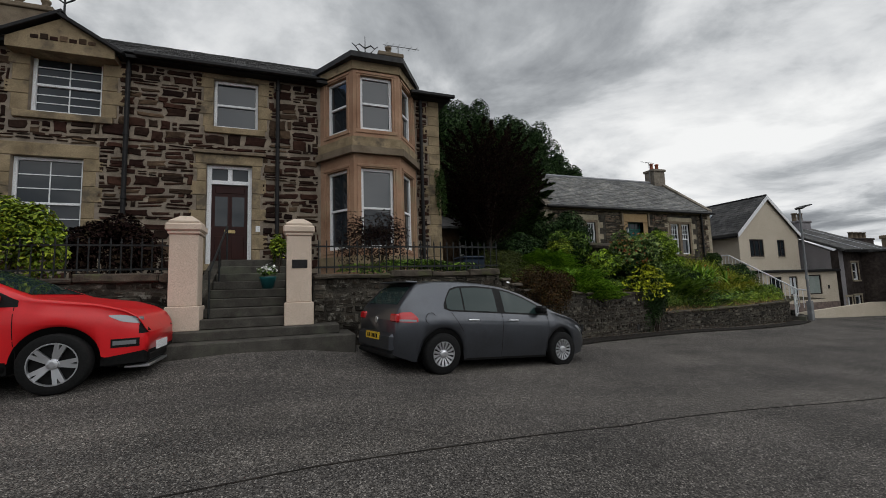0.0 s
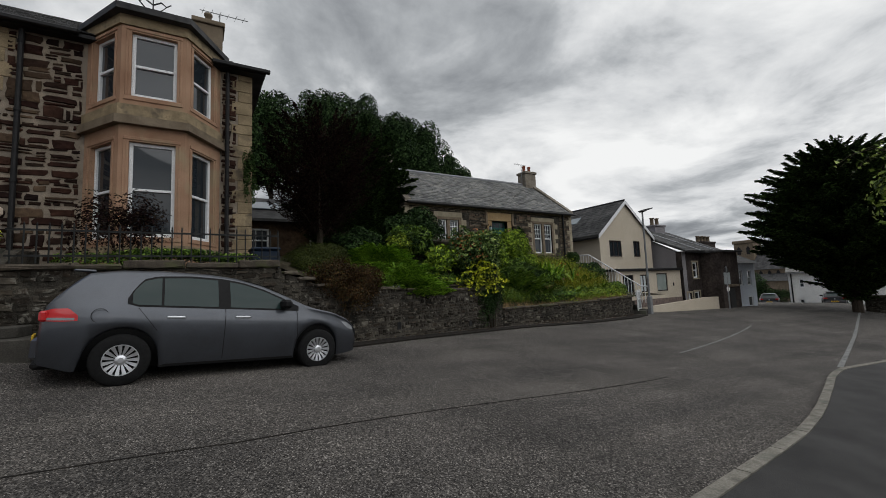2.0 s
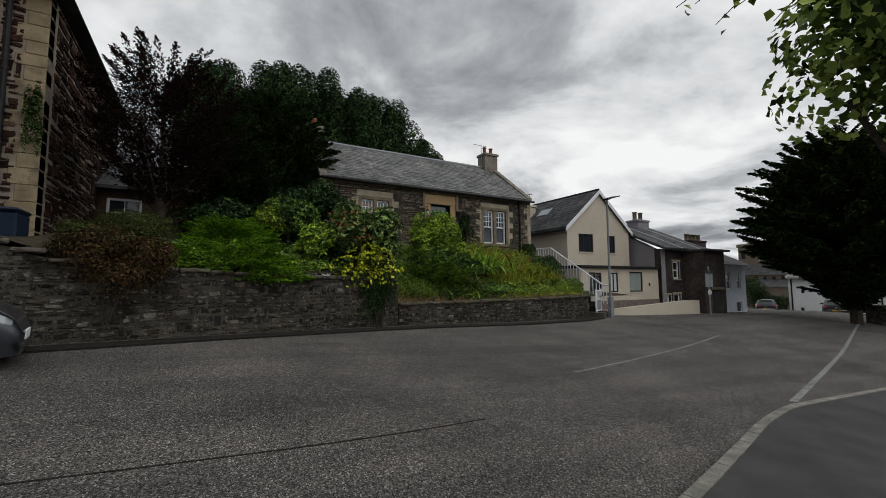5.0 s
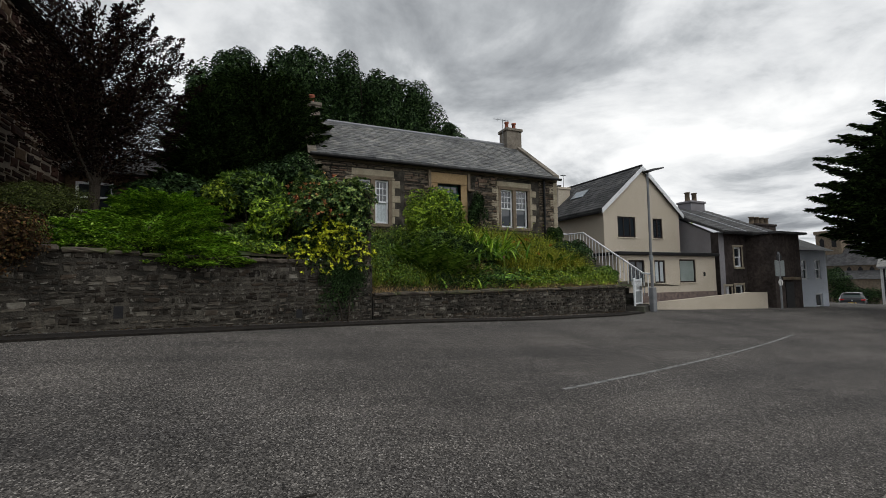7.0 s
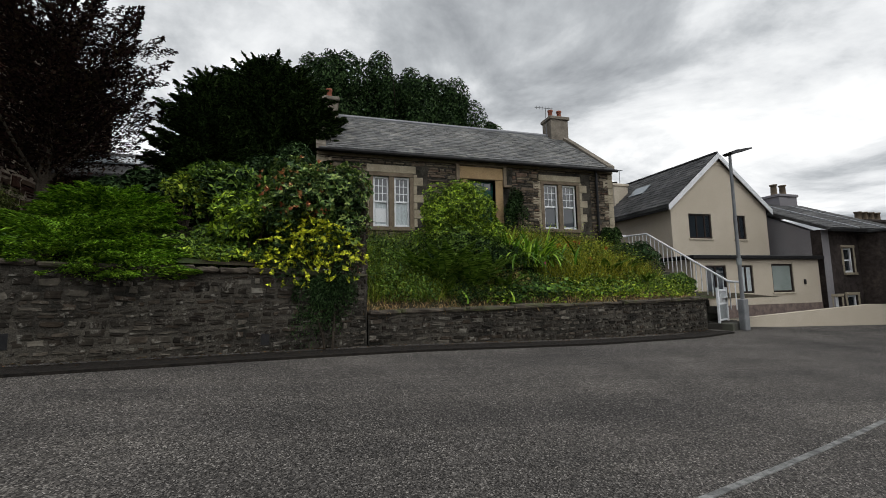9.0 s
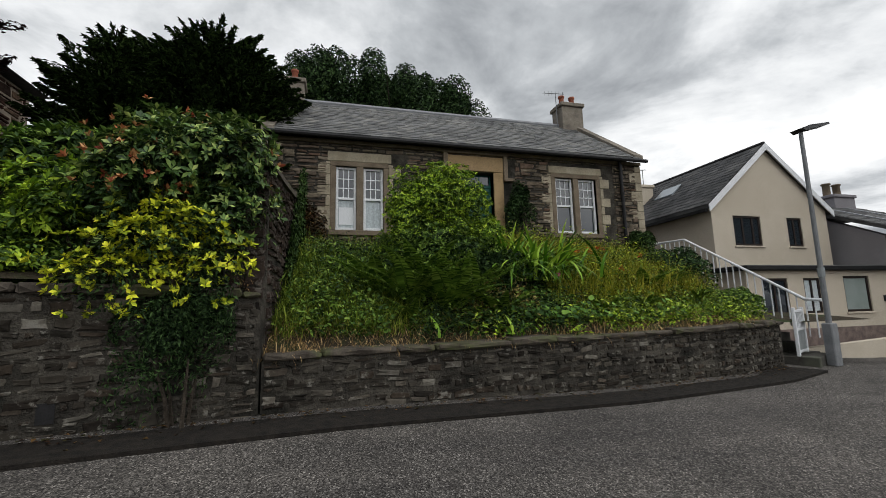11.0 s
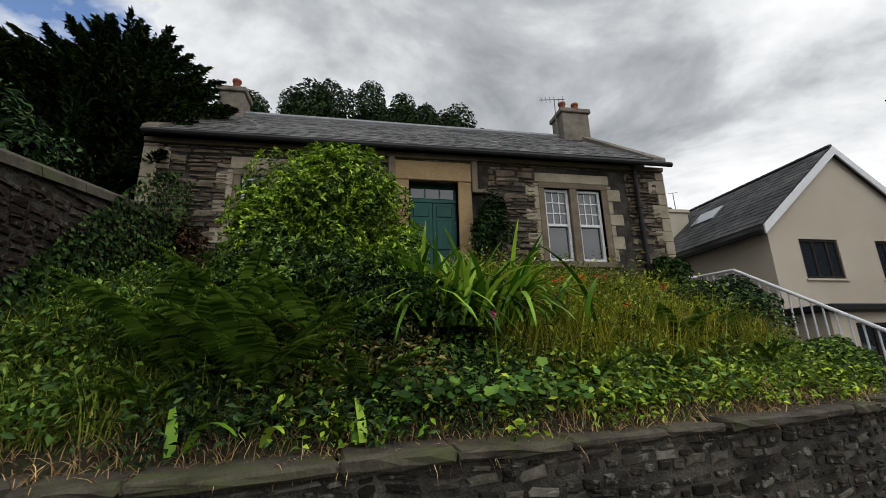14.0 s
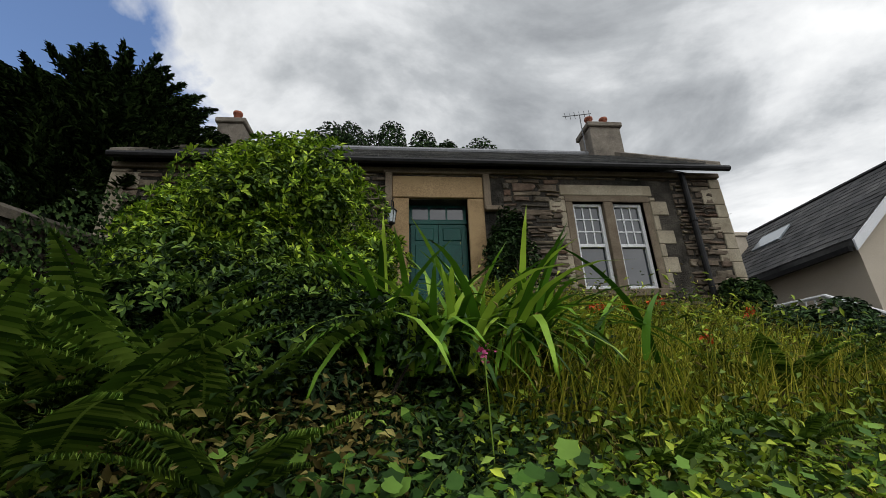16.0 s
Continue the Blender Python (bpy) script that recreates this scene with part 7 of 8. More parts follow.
bush("creeper_mound", (21.0, 13.5, 0.5), (0.5, 0.6, 0.45), 3500, 0.08, L["mid"], "green creeper spilling towards the gate", 82, 14, 0.4)
rng = np.random.default_rng(83)
k = 4200
yy = rng.uniform(12.2, 15.9, k)
zz = np.array([garden_z(11.6, y) for y in yy]) + rng.random(k) ** 1.6 * np.interp(yy, (12.2, 14.5, 15.9), (0.3, 1.6, 1.7))
o = leaf_cloud("wall_ivy", np.stack([np.full(k, 11.51) + rng.random(k) * 0.08, yy, zz], 1), np.tile((1.0, 0, 0), (k, 1)), 0.07, L["ivy"], None, 83, 0.8, 0.2, 0.5)
tagged(o, "ivy growing over the dividing wall", "ivy")


def fern(at, size, fronds, seed, mat):
    """A fern: arching fronds with paired leaflets, shorter to the tip."""
    t = thing("fern", "green fern with arching fronds on the bank", "fern", at, group="ferns in the garden")
    rnd = random.Random(seed)
    for f in range(fronds):
        az, ln, lift = f * 2.399 + rnd.uniform(-0.3, 0.3), size * rnd.uniform(0.65, 1.1), rnd.uniform(0.8, 1.4)
        d, sd = np.array((math.cos(az), math.sin(az), 0)), np.array((-math.sin(az), math.cos(az), 0))
        v, tri, n = [], [], 36
        for i in range(n):
            s = (i + 1) / n
            ang = lift * (1 - s * 0.9)
            c = d * ln * (s * 0.78 + 0.1 * s * s) + np.array((0, 0, 1)) * ln * (math.sin(lift) * s - 0.42 * s * s)
            tw = d * math.cos(ang) + np.array((0, 0, math.sin(ang)))
            w = 0.155 * ln * math.sin(math.pi * min(1, 0.12 + 0.88 * s)) ** 0.8 * (1.05 - s * 0.55)
            h = 0.55 * ln / n
            for sg in (-1, 1):
                q = len(v)
                tip = c + sg * sd * w + d * w * 0.25 - np.array((0, 0, 0.18 * w))
                midp = c + sg * sd * w * 0.45 + d * w * 0.12 + np.array((0, 0, 0.02))
                v += [c, midp - tw * h * 0.5, tip, midp + tw * h * 0.5]
                tri += [(q, q + 1, q + 2), (q, q + 2, q + 3)]
        base = len(v)
        for i in range(n):
            v += [v[8 * i] - sd * 0.006, v[8 * i] + sd * 0.006]
            if i:
                q = base + 2 * i
                tri += [(q - 2, q - 1, q), (q - 1, q + 1, q)]
        raw_mesh("frond", np.array(v), np.array(tri), L[mat], t)
    return t


for i, (x, y, s, n) in enumerate([(13.25, 11.9, 1.1, 18), (13.8, 11.8, 1.15, 19), (14.25, 12.15, 1.2, 17), (12.85, 12.3, 1.05, 15), (13.5, 12.45, 1.2, 14), (14.55, 11.75, 0.7, 13), (13.6, 12.3, 0.95, 16), (18.3, 13.2, 0.95, 12), (18.9, 13.4, 0.9, 12), (17.6, 12.4, 0.5, 10), (19.4, 13.0, 0.55, 10), (16.6, 12.1, 0.45, 9), (13.2, 11.55, 0.5, 10)]):
    fern((x, y, garden_z(x, y) + 0.1), s, n, i, "fern")


def sword_clump(at, k, ln, seed, label):
    t = thing("sword_plant", label, "plant", at)
    rng = np.random.default_rng(seed)
    base = np.stack([rng.normal(0, 0.28, k), rng.normal(0, 0.16, k), np.zeros(k)], 1)
    v, tri = blades(rng, base, ln, 0.042, 0.7, 1.7, 7)
    for i in range(k):
        raw_mesh("leaf", v[16 * i:16 * i + 16], tri[:14], L["sword"], t)
    return t


sword_clump((15.45, 12.7, 1.4), 170, 0.95, 84, "clump of long bright green sword-shaped leaves")
sword_clump((16.05, 12.9, 1.45), 130, 0.9, 85, "clump of arching bright green sword-shaped leaves")
sword_clump((13.7, 11.5, 0.6), 10, 0.4, 88, "tuft of strap leaves among the ferns")
sword_clump((14.55, 11.55, 0.6), 8, 0.32, 87, "small tuft of strap leaves on the wall top")


def mallow(at, k, spread, seed, size=0.046):
    """Broad rounded lobed leaves on stalks."""
    t = thing("mallow", "low plant with broad rounded green leaves by the wall", "plant", at, group="broad-leaved plants on the bank")
    rng = np.random.default_rng(seed)
    v, tri = [], []
    for i in range(k):
        c = np.array((rng.normal(0, spread), rng.normal(0, spread * 0.55), abs(rng.normal(0, 0.12)) + 0.12))
        nrm = np.array((rng.normal(0, 0.3), -0.45 + rng.normal(0, 0.3), 1.0))
        nrm /= np.linalg.norm(nrm)
        a = np.cross(nrm, (0.3, 1, 0.1))
        a /= np.linalg.norm(a)
        b = np.cross(nrm, a)
        s, q = size * rng.uniform(0.6, 1.2), len(v)
        v.append(c - nrm * s * 0.12)
        for j in range(14):
            th = 2 * math.pi * j / 14 + 0.1
            r = s * (0.9 + 0.12 * math.cos(5 * th)) * (0.55 if j == 0 else 1)
            v.append(c + r * (math.cos(th) * a + math.sin(th) * b) + nrm * s * 0.08 * math.cos(5 * th))
        tri += [(q, q + 1 + j, q + 1 + (j + 1) % 14) for j in range(14)]
    raw_mesh("leaves", np.array(v), np.array(tri), L["mallow"], t)


for i, (x, y, k, sp) in enumerate([(15.35, 11.72, 110, 0.32), (15.0, 11.7, 60, 0.22), (16.3, 11.85, 50, 0.22), (17.9, 12.2, 30, 0.2), (15.3, 12.3, 30, 0.2), (12.3, 11.9, 8, 0.16), (16.9, 11.9, 10, 0.15)]):
    mallow((x, y, garden_z(x, y)), k, sp, 100 + i)


def flower(at, r, mat, label, stalk):
    t = thing("flower", label, "flower", at)
    rng = np.random.default_rng(int(at[0] * 100))
    p = rng.normal(0, r * 0.45, (26, 3))
    leaf_cloud("petals", p, p, r * 0.7, L[mat], t, 3, 0.8)
    part("stalk", tube(bmesh.new(), [(0.02, 0.02, -stalk), (0, 0, 0)], 0.004, 5), L["fern"], t)


flower((15.62, 11.9, 1.45), 0.04, "flower_pink", "pink flower head among the leaves", 0.5)
for x, y, z in [(17.0, 13.6, 2.05), (17.15, 13.7, 2.1), (17.6, 14.0, 2.2), (17.9, 13.9, 2.2), (17.3, 13.5, 2.05), (18.6, 13.6, 2.0), (17.5, 12.8, 1.65), (18.0, 14.2, 2.25)]:
    flower((x, y, z), 0.05, "flower_red", "small scarlet flower in the long grass", 0.5)


# ---- cars ----
def car(name, label, at, rz, length, paint, suv):
    """A five-door car: a body lofted from stations, with glass, lamps, seams and trim laid on it as panels of their own. Faces +x; ground at 0."""
    t = thing(name, label, "car", at, rz)
    k = length / 4.2
    Lc, W, R = length, (0.92 if suv else 0.90) * k, (0.345 if suv else 0.317) * k
    ax = (0.78 * k, 3.36 * k)
    clear = (0.25 if suv else 0.2) * k
    if suv:
        belt = [(0, 0.9), (0.1, 1.0), (0.6, 1.03), (2.0, 1.03), (3.0, 1.02), (3.3, 1.0), (3.7, 0.96), (4.0, 0.88), (4.13, 0.78), (4.2, 0.62)]
        roof = [(0, 0.92), (0.06, 1.05), (0.3, 1.36), (0.45, 1.49), (0.9, 1.56), (1.7, 1.57), (2.15, 1.53), (2.5, 1.41), (2.9, 1.21), (3.12, 1.11), (3.3, 1.08), (3.7, 1.02), (3.95, 0.94), (4.1, 0.84), (4.2, 0.64)]
    else:
        belt = [(0, 0.80), (0.06, 0.92), (0.2, 0.965), (0.6, 0.975), (2.0, 0.95), (3.0, 0.925), (3.3, 0.90), (3.7, 0.83), (4.0, 0.72), (4.13, 0.62), (4.2, 0.48)]
        roof = [(0, 0.82), (0.05, 0.99), (0.12, 1.10), (0.30, 1.31), (0.40, 1.405), (0.7, 1.46), (1.2, 1.485), (1.7, 1.475), (2.1, 1.435), (2.5, 1.33), (2.9, 1.15), (3.12, 1.04), (3.28, 0.985), (3.6, 0.925), (3.9, 0.83), (4.1, 0.69), (4.2, 0.50)]
    (bx, bz), (qx, qz) = [[np.array(c) * k for c in zip(*tab)] for tab in (belt, roof)]
    xs_ = np.unique(np.concatenate([np.linspace(0, Lc, 96), np.linspace(0, 0.1, 5), np.linspace(Lc - 0.14, Lc, 6), [a + d * (R + 0.064) for a in ax for d in (-1, -0.97, -0.9, 0.9, 0.97, 1)]]))

    def halfw(x):
        f = min(1, max(0.0, x / 0.6)) ** 0.5 if x < 0.6 else 1.0
        g = min(1, max(0.0, (Lc - x) / 0.95)) ** 0.5 if x > Lc - 0.95 else 1.0
        return W * (0.80 + 0.20 * f) * (0.66 + 0.34 * g)
    rings = []
    for x in xs_:
        w, zb, zr = halfw(x), float(np.interp(x, bx, bz)), float(np.interp(x, qx, qz))
        low = clear + (0.1 * (1 - min(1, x / 0.3)) + 0.04 * max(0, 1 - (Lc - x) / 0.3))
        z0 = low
        for a in ax:
            d = abs(x - a)
            if d < R + 0.065:
                z0 = max(z0, R + math.sqrt((R + 0.065) ** 2 - d * d))
        zr = max(zr, zb + 0.012)
        inw = w * (1 - 0.26 * min(1.0, (zr - zb) / 0.45))
        h = zr - zb
        ring = [(0.0, low), (w * 0.80, low), (w * 0.93, z0 + 0.002), (w * 0.965, max(z0 + 0.012, low + 0.12)), (w * 0.99, max(z0 + 0.03, zb * 0.62)), (w, max(z0 + 0.045, zb * 0.8)), (w * 0.985, max(z0 + 0.06, zb - 0.075)), (w * 0.945, zb),
                (w * 0.945 + (inw - w * 0.945) * 0.5, zb + h * 0.47), (inw, zb + h * 0.84), (inw * 0.955, zb + h * 0.925), (inw * 0.80, zb + h * 0.968), (inw * 0.45, zb + h * 0.993), (0.0, zr)]
        rings.append(ring)
    Y, Z = np.array([[p[0] for p in r] for r in rings]), np.array([[p[1] for p in r] for r in rings])
    n = len(rings[0])

    def at_x(x):
        return [np.array([np.interp(x, xs_, A[:, j]) for j in range(n)]) for A in (Y, Z)]

    def flank(x, z):
        y_, z_ = at_x(x)
        return float(np.interp(z, z_[2:12], y_[2:12]))

    def crown(x, y):
        y_, z_ = at_x(x)
        return float(np.interp(abs(y), y_[:6:-1], z_[:6:-1]))

    def panel(nm, x0, x1, lo, hi, mat, side, off, nx=14, nz=5, label=""):
        """A skin on one flank between two heights that change along the car."""
        bm = bmesh.new()
        fl = lambda c, x: c if isinstance(c, (int, float)) else float(np.interp(x, [p[0] * k for p in c], [p[1] for p in c]))
        g = []
        for x in np.linspace(x0 * k, x1 * k, nx):
            a, b = fl(lo, x) * k, fl(hi, x) * k
            g.append([bm.verts.new((x, side * (flank(x, z) + off), z)) for z in np.linspace(a, max(b, a + 0.002), nz)])
        for p, q in zip(g, g[1:]):
            for i in range(nz - 1):
                bm.faces.new((p[i], q[i], q[i + 1], p[i + 1]) if side < 0 else (p[i], p[i + 1], q[i + 1], q[i]))
        return smooth(part(nm, bm, M[mat], t, label))

    def cap(nm, x0, x1, half0, half1, mat, off=0.006):
        """A skin over the top between two stations: a windscreen or rear window."""
        bm, g = bmesh.new(), []
        for x in np.linspace(x0 * k, x1 * k, 12):
            hw = (half0 + (half1 - half0) * (x / k - x0) / (x1 - x0)) * W
            g.append([bm.verts.new((x, y, crown(x, y) + off)) for y in np.linspace(-hw, hw, 15)])
        for p, q in zip(g, g[1:]):
            for i in range(14):
                bm.faces.new((p[i], q[i], q[i + 1], p[i + 1]))
        return smooth(part(nm, bm, M[mat], t))

    for nm, rows, mat in (("body", range(2 if suv is False else 3, n - 1), paint), ("underside", range(0, 2 if suv is False else 3), "trim")):
        bm, seen = bmesh.new(), {}

        def vert(i, j, sd):
            key = (i, j, sd if Y[i, j] > 1e-6 else 0)
            if key not in seen:
                seen[key] = bm.verts.new((xs_[i], sd * Y[i, j], Z[i, j]))
            return seen[key]
        for i in range(len(xs_) - 1):
            for j in rows:
                for sd in (1, -1):
                    q = list(dict.fromkeys([vert(i, j, sd), vert(i + 1, j, sd), vert(i + 1, j + 1, sd), vert(i, j + 1, sd)]))
                    if len(q) > 2:
                        bm.faces.new(q if sd > 0 else q[::-1])
        for i in (0, len(xs_) - 1):
            q = [vert(i, j, 1) for j in (*rows, rows[-1] + 1)] + [vert(i, j, -1) for j in (rows[-1] + 1, *rows[::-1])]
            q = list(dict.fromkeys(q))
            bm.faces.new(q)
        bmesh.ops.recalc_face_normals(bm, faces=bm.faces)
        smooth(part(nm, bm, M[mat], t))
    up = 0.075 if suv else 0.0
    top = [(0.80, 1.06 + up), (0.86, 1.20 + up), (0.96, 1.32 + up), (1.1, 1.365 + up), (1.5, 1.39 + up), (1.9, 1.375 + up), (2.2, 1.33 + up), (2.5, 1.235 + up), (2.8, 1.10 + up), (3.0, 0.99 + up)]
    base = [(0.80, 1.02 + up), (0.9, 0.985 + up), (2.0, 0.965 + up), (3.0, 0.945 + up)]
    shift = lambda c, d: [(x, z + d) for x, z in c]
    for sd in (-1, 1):
        panel("window_surround", 0.79, 3.01, shift(base, -0.012), shift(top, 0.016), "trim", sd, 0.003, 40)
        panel("rear_quarter_glass", 0.84, 1.15, shift(base, 0.012), shift(top, -0.012), "tint_glass", sd, 0.007)
        panel("rear_door_glass", 1.18, 1.84, shift(base, 0.012), shift(top, -0.012), "tint_glass", sd, 0.007)
        panel("front_door_glass", 2.0, 2.82, shift(base, 0.012), shift(top, -0.012), "tint_glass", sd, 0.007, 20)
        if suv:
            panel("headlamp", 3.83, 4.13, [(3.83, 0.86), (3.95, 0.79), (4.13, 0.75)], [(3.83, 0.87), (3.95, 0.87), (4.13, 0.83)], "clear_lens", sd, 0.006, label="clear headlamp")
            panel("grille", 4.12, 4.195, 0.63, [(4.12, 0.78), (4.195, 0.66)], "trim", sd, 0.006)
            panel("fog_lamp_recess", 3.86, 4.13, 0.475, 0.58, "trim", sd, 0.004)
            panel("fog_lamp", 3.88, 4.1, 0.505, 0.555, "clear_lens", sd, 0.01)
            panel("sill_cladding", 1.2, 2.94, 0.26, 0.40, "trim", sd, 0.008)
            panel("nose_cladding", 3.76, 4.19, 0.27, [(3.76, 0.36), (4.19, 0.42)], "trim", sd, 0.006)
        else:
            panel("tail_lamp", 0.012, 0.33, [(0.0, 0.795), (0.2, 0.79), (0.33, 0.80)], [(0.0, 0.90), (0.1, 0.94), (0.24, 0.945), (0.33, 0.86)], "red_lens", sd, 0.006, label="red tail lamp")
            panel("lamp_band", 0.014, 0.30, 0.805, 0.835, "clear_lens", sd, 0.009, label="clear strip in the tail lamp")
            panel("headlamp", 3.83, 4.1, [(3.83, 0.745), (3.95, 0.64), (4.1, 0.60)], [(3.83, 0.755), (3.95, 0.745), (4.1, 0.66)], "clear_lens", sd, 0.006, label="clear headlamp")
            panel("sill_shadow_strip", 1.18, 2.95, 0.2, 0.235, "trim", sd, 0.004)
        for x, lean, z_lo in ((1.13, -0.22, 0.66), (1.93, 0.0, 0.27), (2.98, 0.03, 0.27)):
            bm, g = bmesh.new(), []
            for f in np.linspace(0, 1, 8):
                z = (z_lo + (0.955 + up - z_lo) * f) * k
                x_ = (x + (lean * f if lean < 0 else lean * (1 - f))) * k
                g.append([bm.verts.new((x_ + d, sd * (flank(x_, z) + 0.004), z)) for d in (-0.004, 0.004)])
            for p, q in zip(g, g[1:]):
                bm.faces.new((p[0], p[1], q[1], q[0]))
            part("door_seam", bm, M["trim"], t)
        for x in (1.22, 2.06):
            y = flank(x * k, 0.84 * k)
            part("door_handle", boxm(x * k, (x + 0.21) * k, sd * y - 0.022, sd * y + 0.022, 0.825 * k, 0.855 * k, bevel=0.009), M["alloy" if not suv else "trim"], t)
        m_ = part("door_mirror", boxm(-0.07, 0.07, 0.0, 0.2, 0, 0.13, bevel=0.035), M["trim" if not suv else paint], t)
        m_.matrix_basis = pose(2.78 * k, sd * (W * 0.90), (0.97 + up) * k, 0, 0, 0 if sd > 0 else 180)
    cap("windscreen", 2.22, 3.04, 0.62, 0.74, "tint_glass")
    cap("rear_window", 0.09, 0.33, 0.66, 0.56, "tint_glass")
    if not suv:
        part("fuel_flap_seam", lathe(bmesh.new(), [(0.078, -0.003), (0.084, -0.003), (0.084, 0.003), (0.078, 0.003)], (0.53 * k, -flank(0.53 * k, 0.86 * k) - 0.002, 0.86 * k), 20, "y", False), M["trim"], t)
    # wheels
    for a in ax:
        for s in (-1, 1):
            wh_ = new("wheel")
            wh_.parent = t
            wh_.matrix_basis = pose(a, s * (W - 0.1), R, 0, 0, 0 if s < 0 else 180)
            rim = R * (0.70 if suv else 0.60)
            smooth(part("tyre", lathe(bmesh.new(), [(rim, -0.085), (R - 0.02, -0.10), (R, -0.07), (R, 0.07), (R - 0.02, 0.10), (rim, 0.085)], (0, 0, 0), 28, "y", False), M["rubber"], wh_))
            part("wheel_well", lathe(bmesh.new(), [(0.05, -0.02), (rim, -0.03), (rim, 0.05)], (0, 0, 0), 28, "y"), M["trim"], wh_)
            bm = bmesh.new()
            spokes = 5 if suv else 15
            for i in range(spokes):
                b = 2 * math.pi * i / spokes
                for off in ((-0.16, 0.16) if suv else (0,)):
                    c0, c1 = b + off * 0.4, b + off
                    hw0, hw1 = (0.028, 0.022) if suv else (0.008, 0.022)
                    u0, u1 = Vector((math.cos(c0), 0, math.sin(c0))), Vector((math.cos(c1), 0, math.sin(c1)))
                    n0, n1 = Vector((-math.sin(c0), 0, math.cos(c0))), Vector((-math.sin(c1), 0, math.cos(c1)))
                    q = [bm.verts.new(p) for p in (u0 * 0.05 - n0 * hw0 + Vector((0, -0.075, 0)), u1 * rim * 0.97 - n1 * hw1 + Vector((0, -0.088, 0)), u1 * rim * 0.97 + n1 * hw1 + Vector((0, -0.088, 0)), u0 * 0.05 + n0 * hw0 + Vector((0, -0.075, 0)))]
                    w2 = [bm.verts.new(p.co + Vector((0, 0.03, 0))) for p in q]
                    bm.faces.new(q)
                    for i2 in range(4):
                        bm.faces.new((q[i2], w2[i2], w2[(i2 + 1) % 4], q[(i2 + 1) % 4]))
            lathe(bm, [(rim * 0.93, -0.07), (rim * 0.95, -0.092), (rim, -0.092), (rim, -0.06)], (0, 0, 0), 28, "y", False)
            lathe(bm, [(0.058, -0.07), (0.058, -0.094), (0.03, -0.1)], (0, 0, 0), 14, "y")
            part("wheel_trim", bm, M["alloy"], wh_)
    part("rear_plate", boxm(-0.065, -0.045, -0.26, 0.26, 0.50 * k, 0.61 * k), M["plate"], t, "yellow number plate")
    for i in range(7):
        if i != 4:
            part("plate_mark", boxm(-0.069, -0.064, -0.21 + i * 0.06, -0.175 + i * 0.06, 0.525 * k, 0.585 * k), M["trim"], t)
    part("front_plate", boxm(Lc - 0.03, Lc + 0.012, -0.26, 0.26, 0.38, 0.49), M["white"], t, "white number plate")
    part("rear_bumper", boxm(-0.05, 0.2, -W * 0.78, W * 0.78, 0.33 * k, 0.62 * k, bevel=0.05), M[paint], t)
    part("bumper_skirt", boxm(-0.03, 0.24, -W * 0.78, W * 0.78, 0.24 * k, 0.335 * k, bevel=0.03), M["trim"], t)
    part("front_bumper", boxm(Lc - 0.3, Lc + 0.01, -W * 0.64, W * 0.64, 0.24, 0.40, bevel=0.05), M["trim" if suv else paint], t)
    part("roof_spoiler", boxm(0.24 * k, 0.46 * k, -W * 0.6, W * 0.6, 1.40 * k, 1.435 * k, bevel=0.014), M[paint], t)
    if not suv:
        for sd in (-1, 1):
            part("rear_lamp", boxm(-0.014, 0.06, sd * W * 0.72 - 0.13, sd * W * 0.72 + 0.09, 0.79 * k, 0.915 * k, bevel=0.02), M["red_lens"], t, "red rear lamp")
    part("badge", lathe(bmesh.new(), [(0.05, -0.01), (0.05, 0.0)], (0, 0, 0), 16, "y"), M["alloy"], t).matrix_basis = pose(0.0, 0, 0.80 * k, 0, 0, -90)
    if suv:
        for sd in (-1, 1):
            part("roof_rail", tube(bmesh.new(), [(0.6, sd * W * 0.62, 1.56), (1.3, sd * W * 0.63, 1.62), (2.0, sd * W * 0.6, 1.58)], 0.02, 6), M["alloy"], t)
        part("skid_plate", boxm(Lc - 0.25, Lc + 0.02, -W * 0.66, W * 0.66, 0.2, 0.235, bevel=0.01), M["alloy"], t)
    return t


car("hatchback_car", "grey metallic five-door hatchback parked by the wall", (1.05, 6.72, 0.30), 8.5, 4.02, "car_grey", False)
hatch = bpy.data.objects["hatchback_car"]
hatch.matrix_world = pose(1.03, 6.76, 0.325, 0, 4.1, 11.0)
car("suv_car", "bright red compact crossover parked by the villa", (-6.1, 7.12, 0.47), 0.5, 4.2, "car_red", True)
car("parked_car", "black hatchback parked far down the street", (55.6, 20.6, ground_z(57.5, 21.3) + 0.02), 20, 4.1, "car_black", False)
car("parked_car", "dark car parked under the far cypress", (53.4, 14.6, ground_z(55.4, 15.2) + 0.02), 18, 4.1, "car_black", False)

# leaf litter in the gutter
rng = np.random.default_rng(99)
k = 700
x = rng.uniform(4.5, 21, k)
y = np.interp(x, WALL_X, WALL_Y) - np.abs(rng.normal(0, 0.16, k)) - 0.06
p = np.stack([x, y, [ground_z(a, b) + 0.02 for a, b in zip(x, y)]], 1)
o = leaf_cloud("leaf_litter", p, np.tile((0, 0, 1.0), (k, 1)), 0.045, L["heather"], None, 99, 0.7, 2.0, kind="stuff")
tagged(o, "scattered dead leaves in the gutter", "leaves")

# unseen wall, added to block bright low sky between the shrubs
sky_block = thing("wall_sky_block", "added plain rubble wall, unseen, blocking low sky behind the raised garden", "wall", kind="structure")
part("wall_core", boxm(-9.0, 10.4, 23.0, 23.4, 1.4, 3.7, bevel=0.03), M["stone_wall"], sky_block)

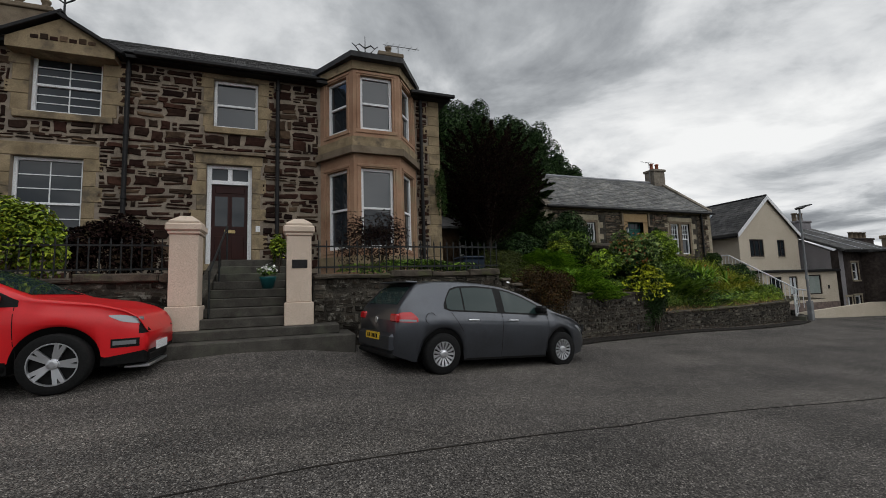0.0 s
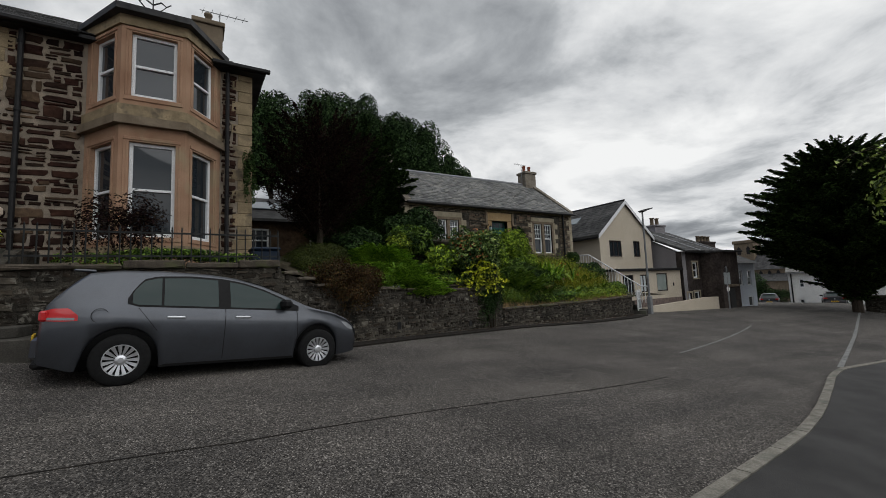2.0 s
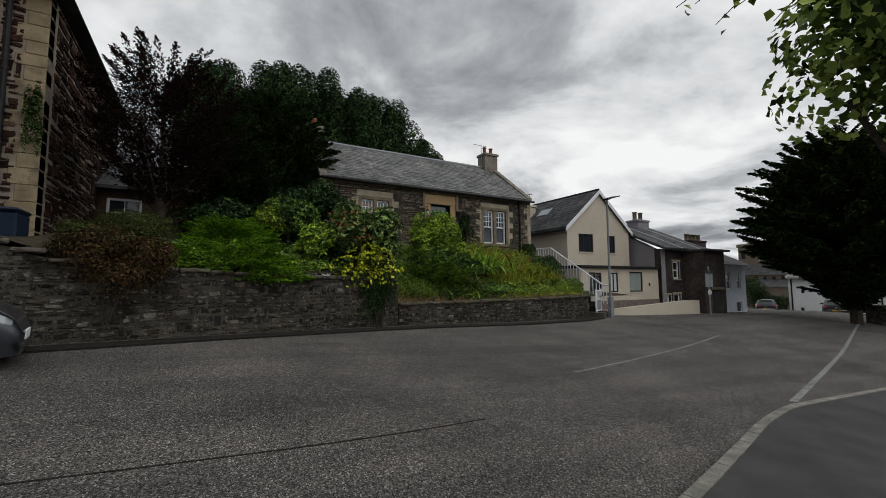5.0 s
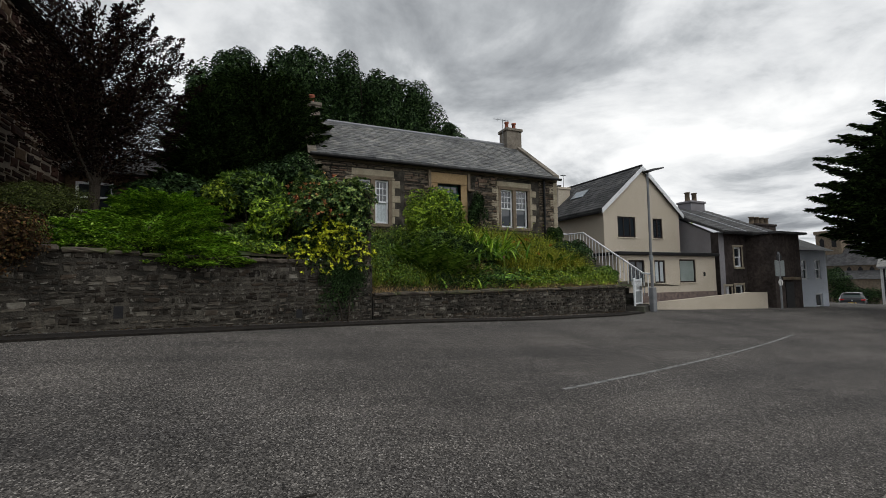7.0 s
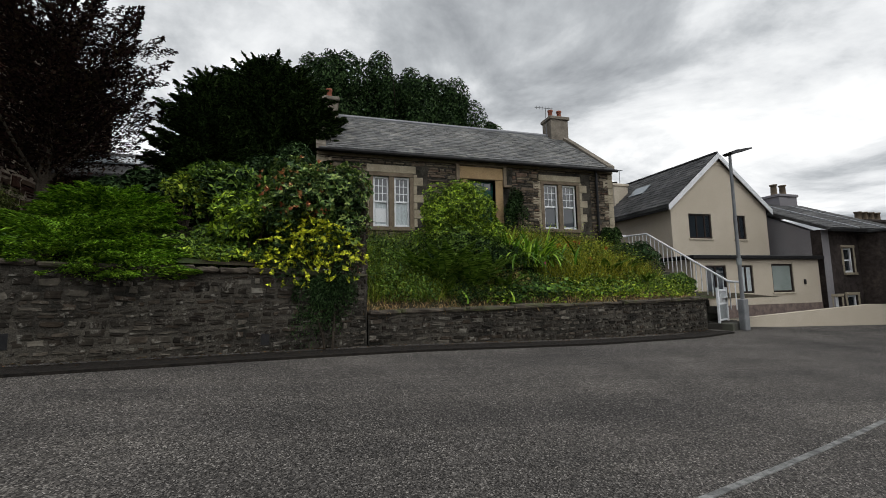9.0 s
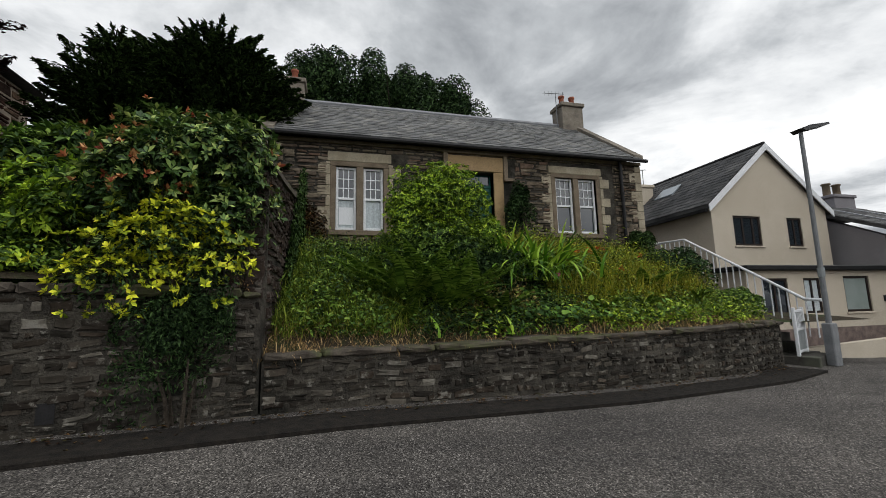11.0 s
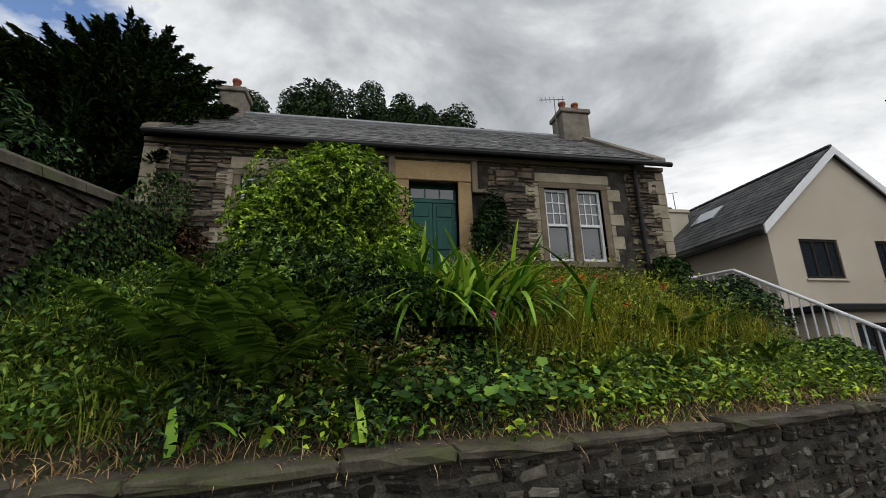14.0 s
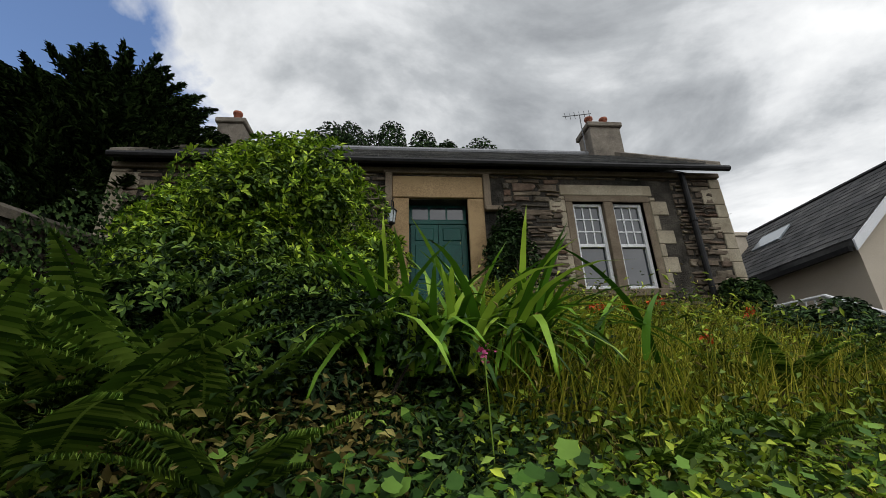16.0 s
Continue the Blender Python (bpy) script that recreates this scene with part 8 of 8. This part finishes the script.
# ---- masonry laid last ----
FRONT = lambda x0, y, z0: (lambda u, v: pose(x0 + u, y, z0 + v))
v_cut = [(-6.12 - V_X0, -4.3 - V_X0, 1.0, 3.52), (-5.95 - V_X0, -3.98 - V_X0, 4.03, 6.0), (-2.26 - V_X0, -0.76 - V_X0, 4.05, 5.7), (-2.4 - V_X0, -0.88 - V_X0, 0.6, 3.53), (0.5 - V_X0, 3.22 - V_X0, 0, 6), (V_X1 - 0.36 - V_X0, 20, 0, 6)]
wall_stones = thing("wall_villa_front", "dark red rubble masonry with pale mortar joints", "wall", kind="structure")
rubble(FRONT(V_X0, FY, 1.5), V_X1 - V_X0, V_E - 1.55, v_cut, M["stone_red"], wall_stones, 5, (0.08, 0.3), (0.1, 0.62), 0.05, lambda u, v: abs(u - 7.5), gap=0.03, tilt=4.0)
rubble(lambda u, v: pose(V_X1, FY + 0.45 + u, 1.5 + v, 0, 0, 90), 7.4, V_E - 1.55, [], M["stone_red"], wall_stones, 15, (0.12, 0.3), (0.2, 0.6), 0.05, lambda u, v: u, None, None, 0, 0.03)
c_cut = [(a - (0.38 if i != 1 else 0.42) - C0, b + (0.38 if i != 1 else 0.42) - C0, lo - 0.14 - 2.0, hi + 0.42 - 2.0) for i, (a, b, lo, hi) in enumerate(c_holes)]
wall_stones = thing("wall_cottage_front", "grey-brown thin-coursed rubble masonry", "wall", kind="structure")
rubble(FRONT(C0 + 0.2, CY, 2.0), C1 - C0 - 0.4, CE - 2.14, c_cut, M["stone_grey"], wall_stones, 6, (0.06, 0.15), (0.18, 0.6), 0.05, lambda u, v: -v)
rubble(lambda u, v: pose(D1, 10.97 + u, 0.2 + v, 0, 0, 90), 4.85, 3.2, [], M["stone_brown"], div, 7, (0.05, 0.14), (0.08, 0.3), 0.05, lambda u, v: u, lambda u: d_top(10.97 + u) - 0.2)
rubble(lambda u, v: pose(D0 + u, 10.95, -0.2 + v, 0, 0, 0), D1 - D0, 3.1, [], M["stone_brown"], div, 8, (0.2, 0.34), (0.2, 0.3), 0.06, None, None, None, 60)
slates(cot, C0 + 0.3, C1 - 0.3, CY - 0.22, CE + 0.05, RY, RZ + 0.05, M["slate"], 0.19, 0.24, 9)
slates(wh, -27.2, -17.08, 24.5, 4.26, 27.4, 6.68, M["slate_dark"], 0.24, 0.3, 10, limit=250, turned=pose(0, 0, 0, 0, 0, -90) @ Matrix.Diagonal((1, 1, 1, 1)))
slates(villa, V_X0, V_X1, FY - 0.3, V_E + 0.08, FY + 4.0, 9.75, M["slate_dark"], 0.26, 0.3, 12, lambda s: V_X0 - 0.2 + 3.0 * s, lambda s: V_X1 + 0.3 - 3.4 * s, 100)
slates(mh, HX0 - 0.1, HX1 + 0.35, HY - 0.35, 3.14, 19.5, 5.15, M["slate_dark"], 0.3, 0.35, 13, limit=60)
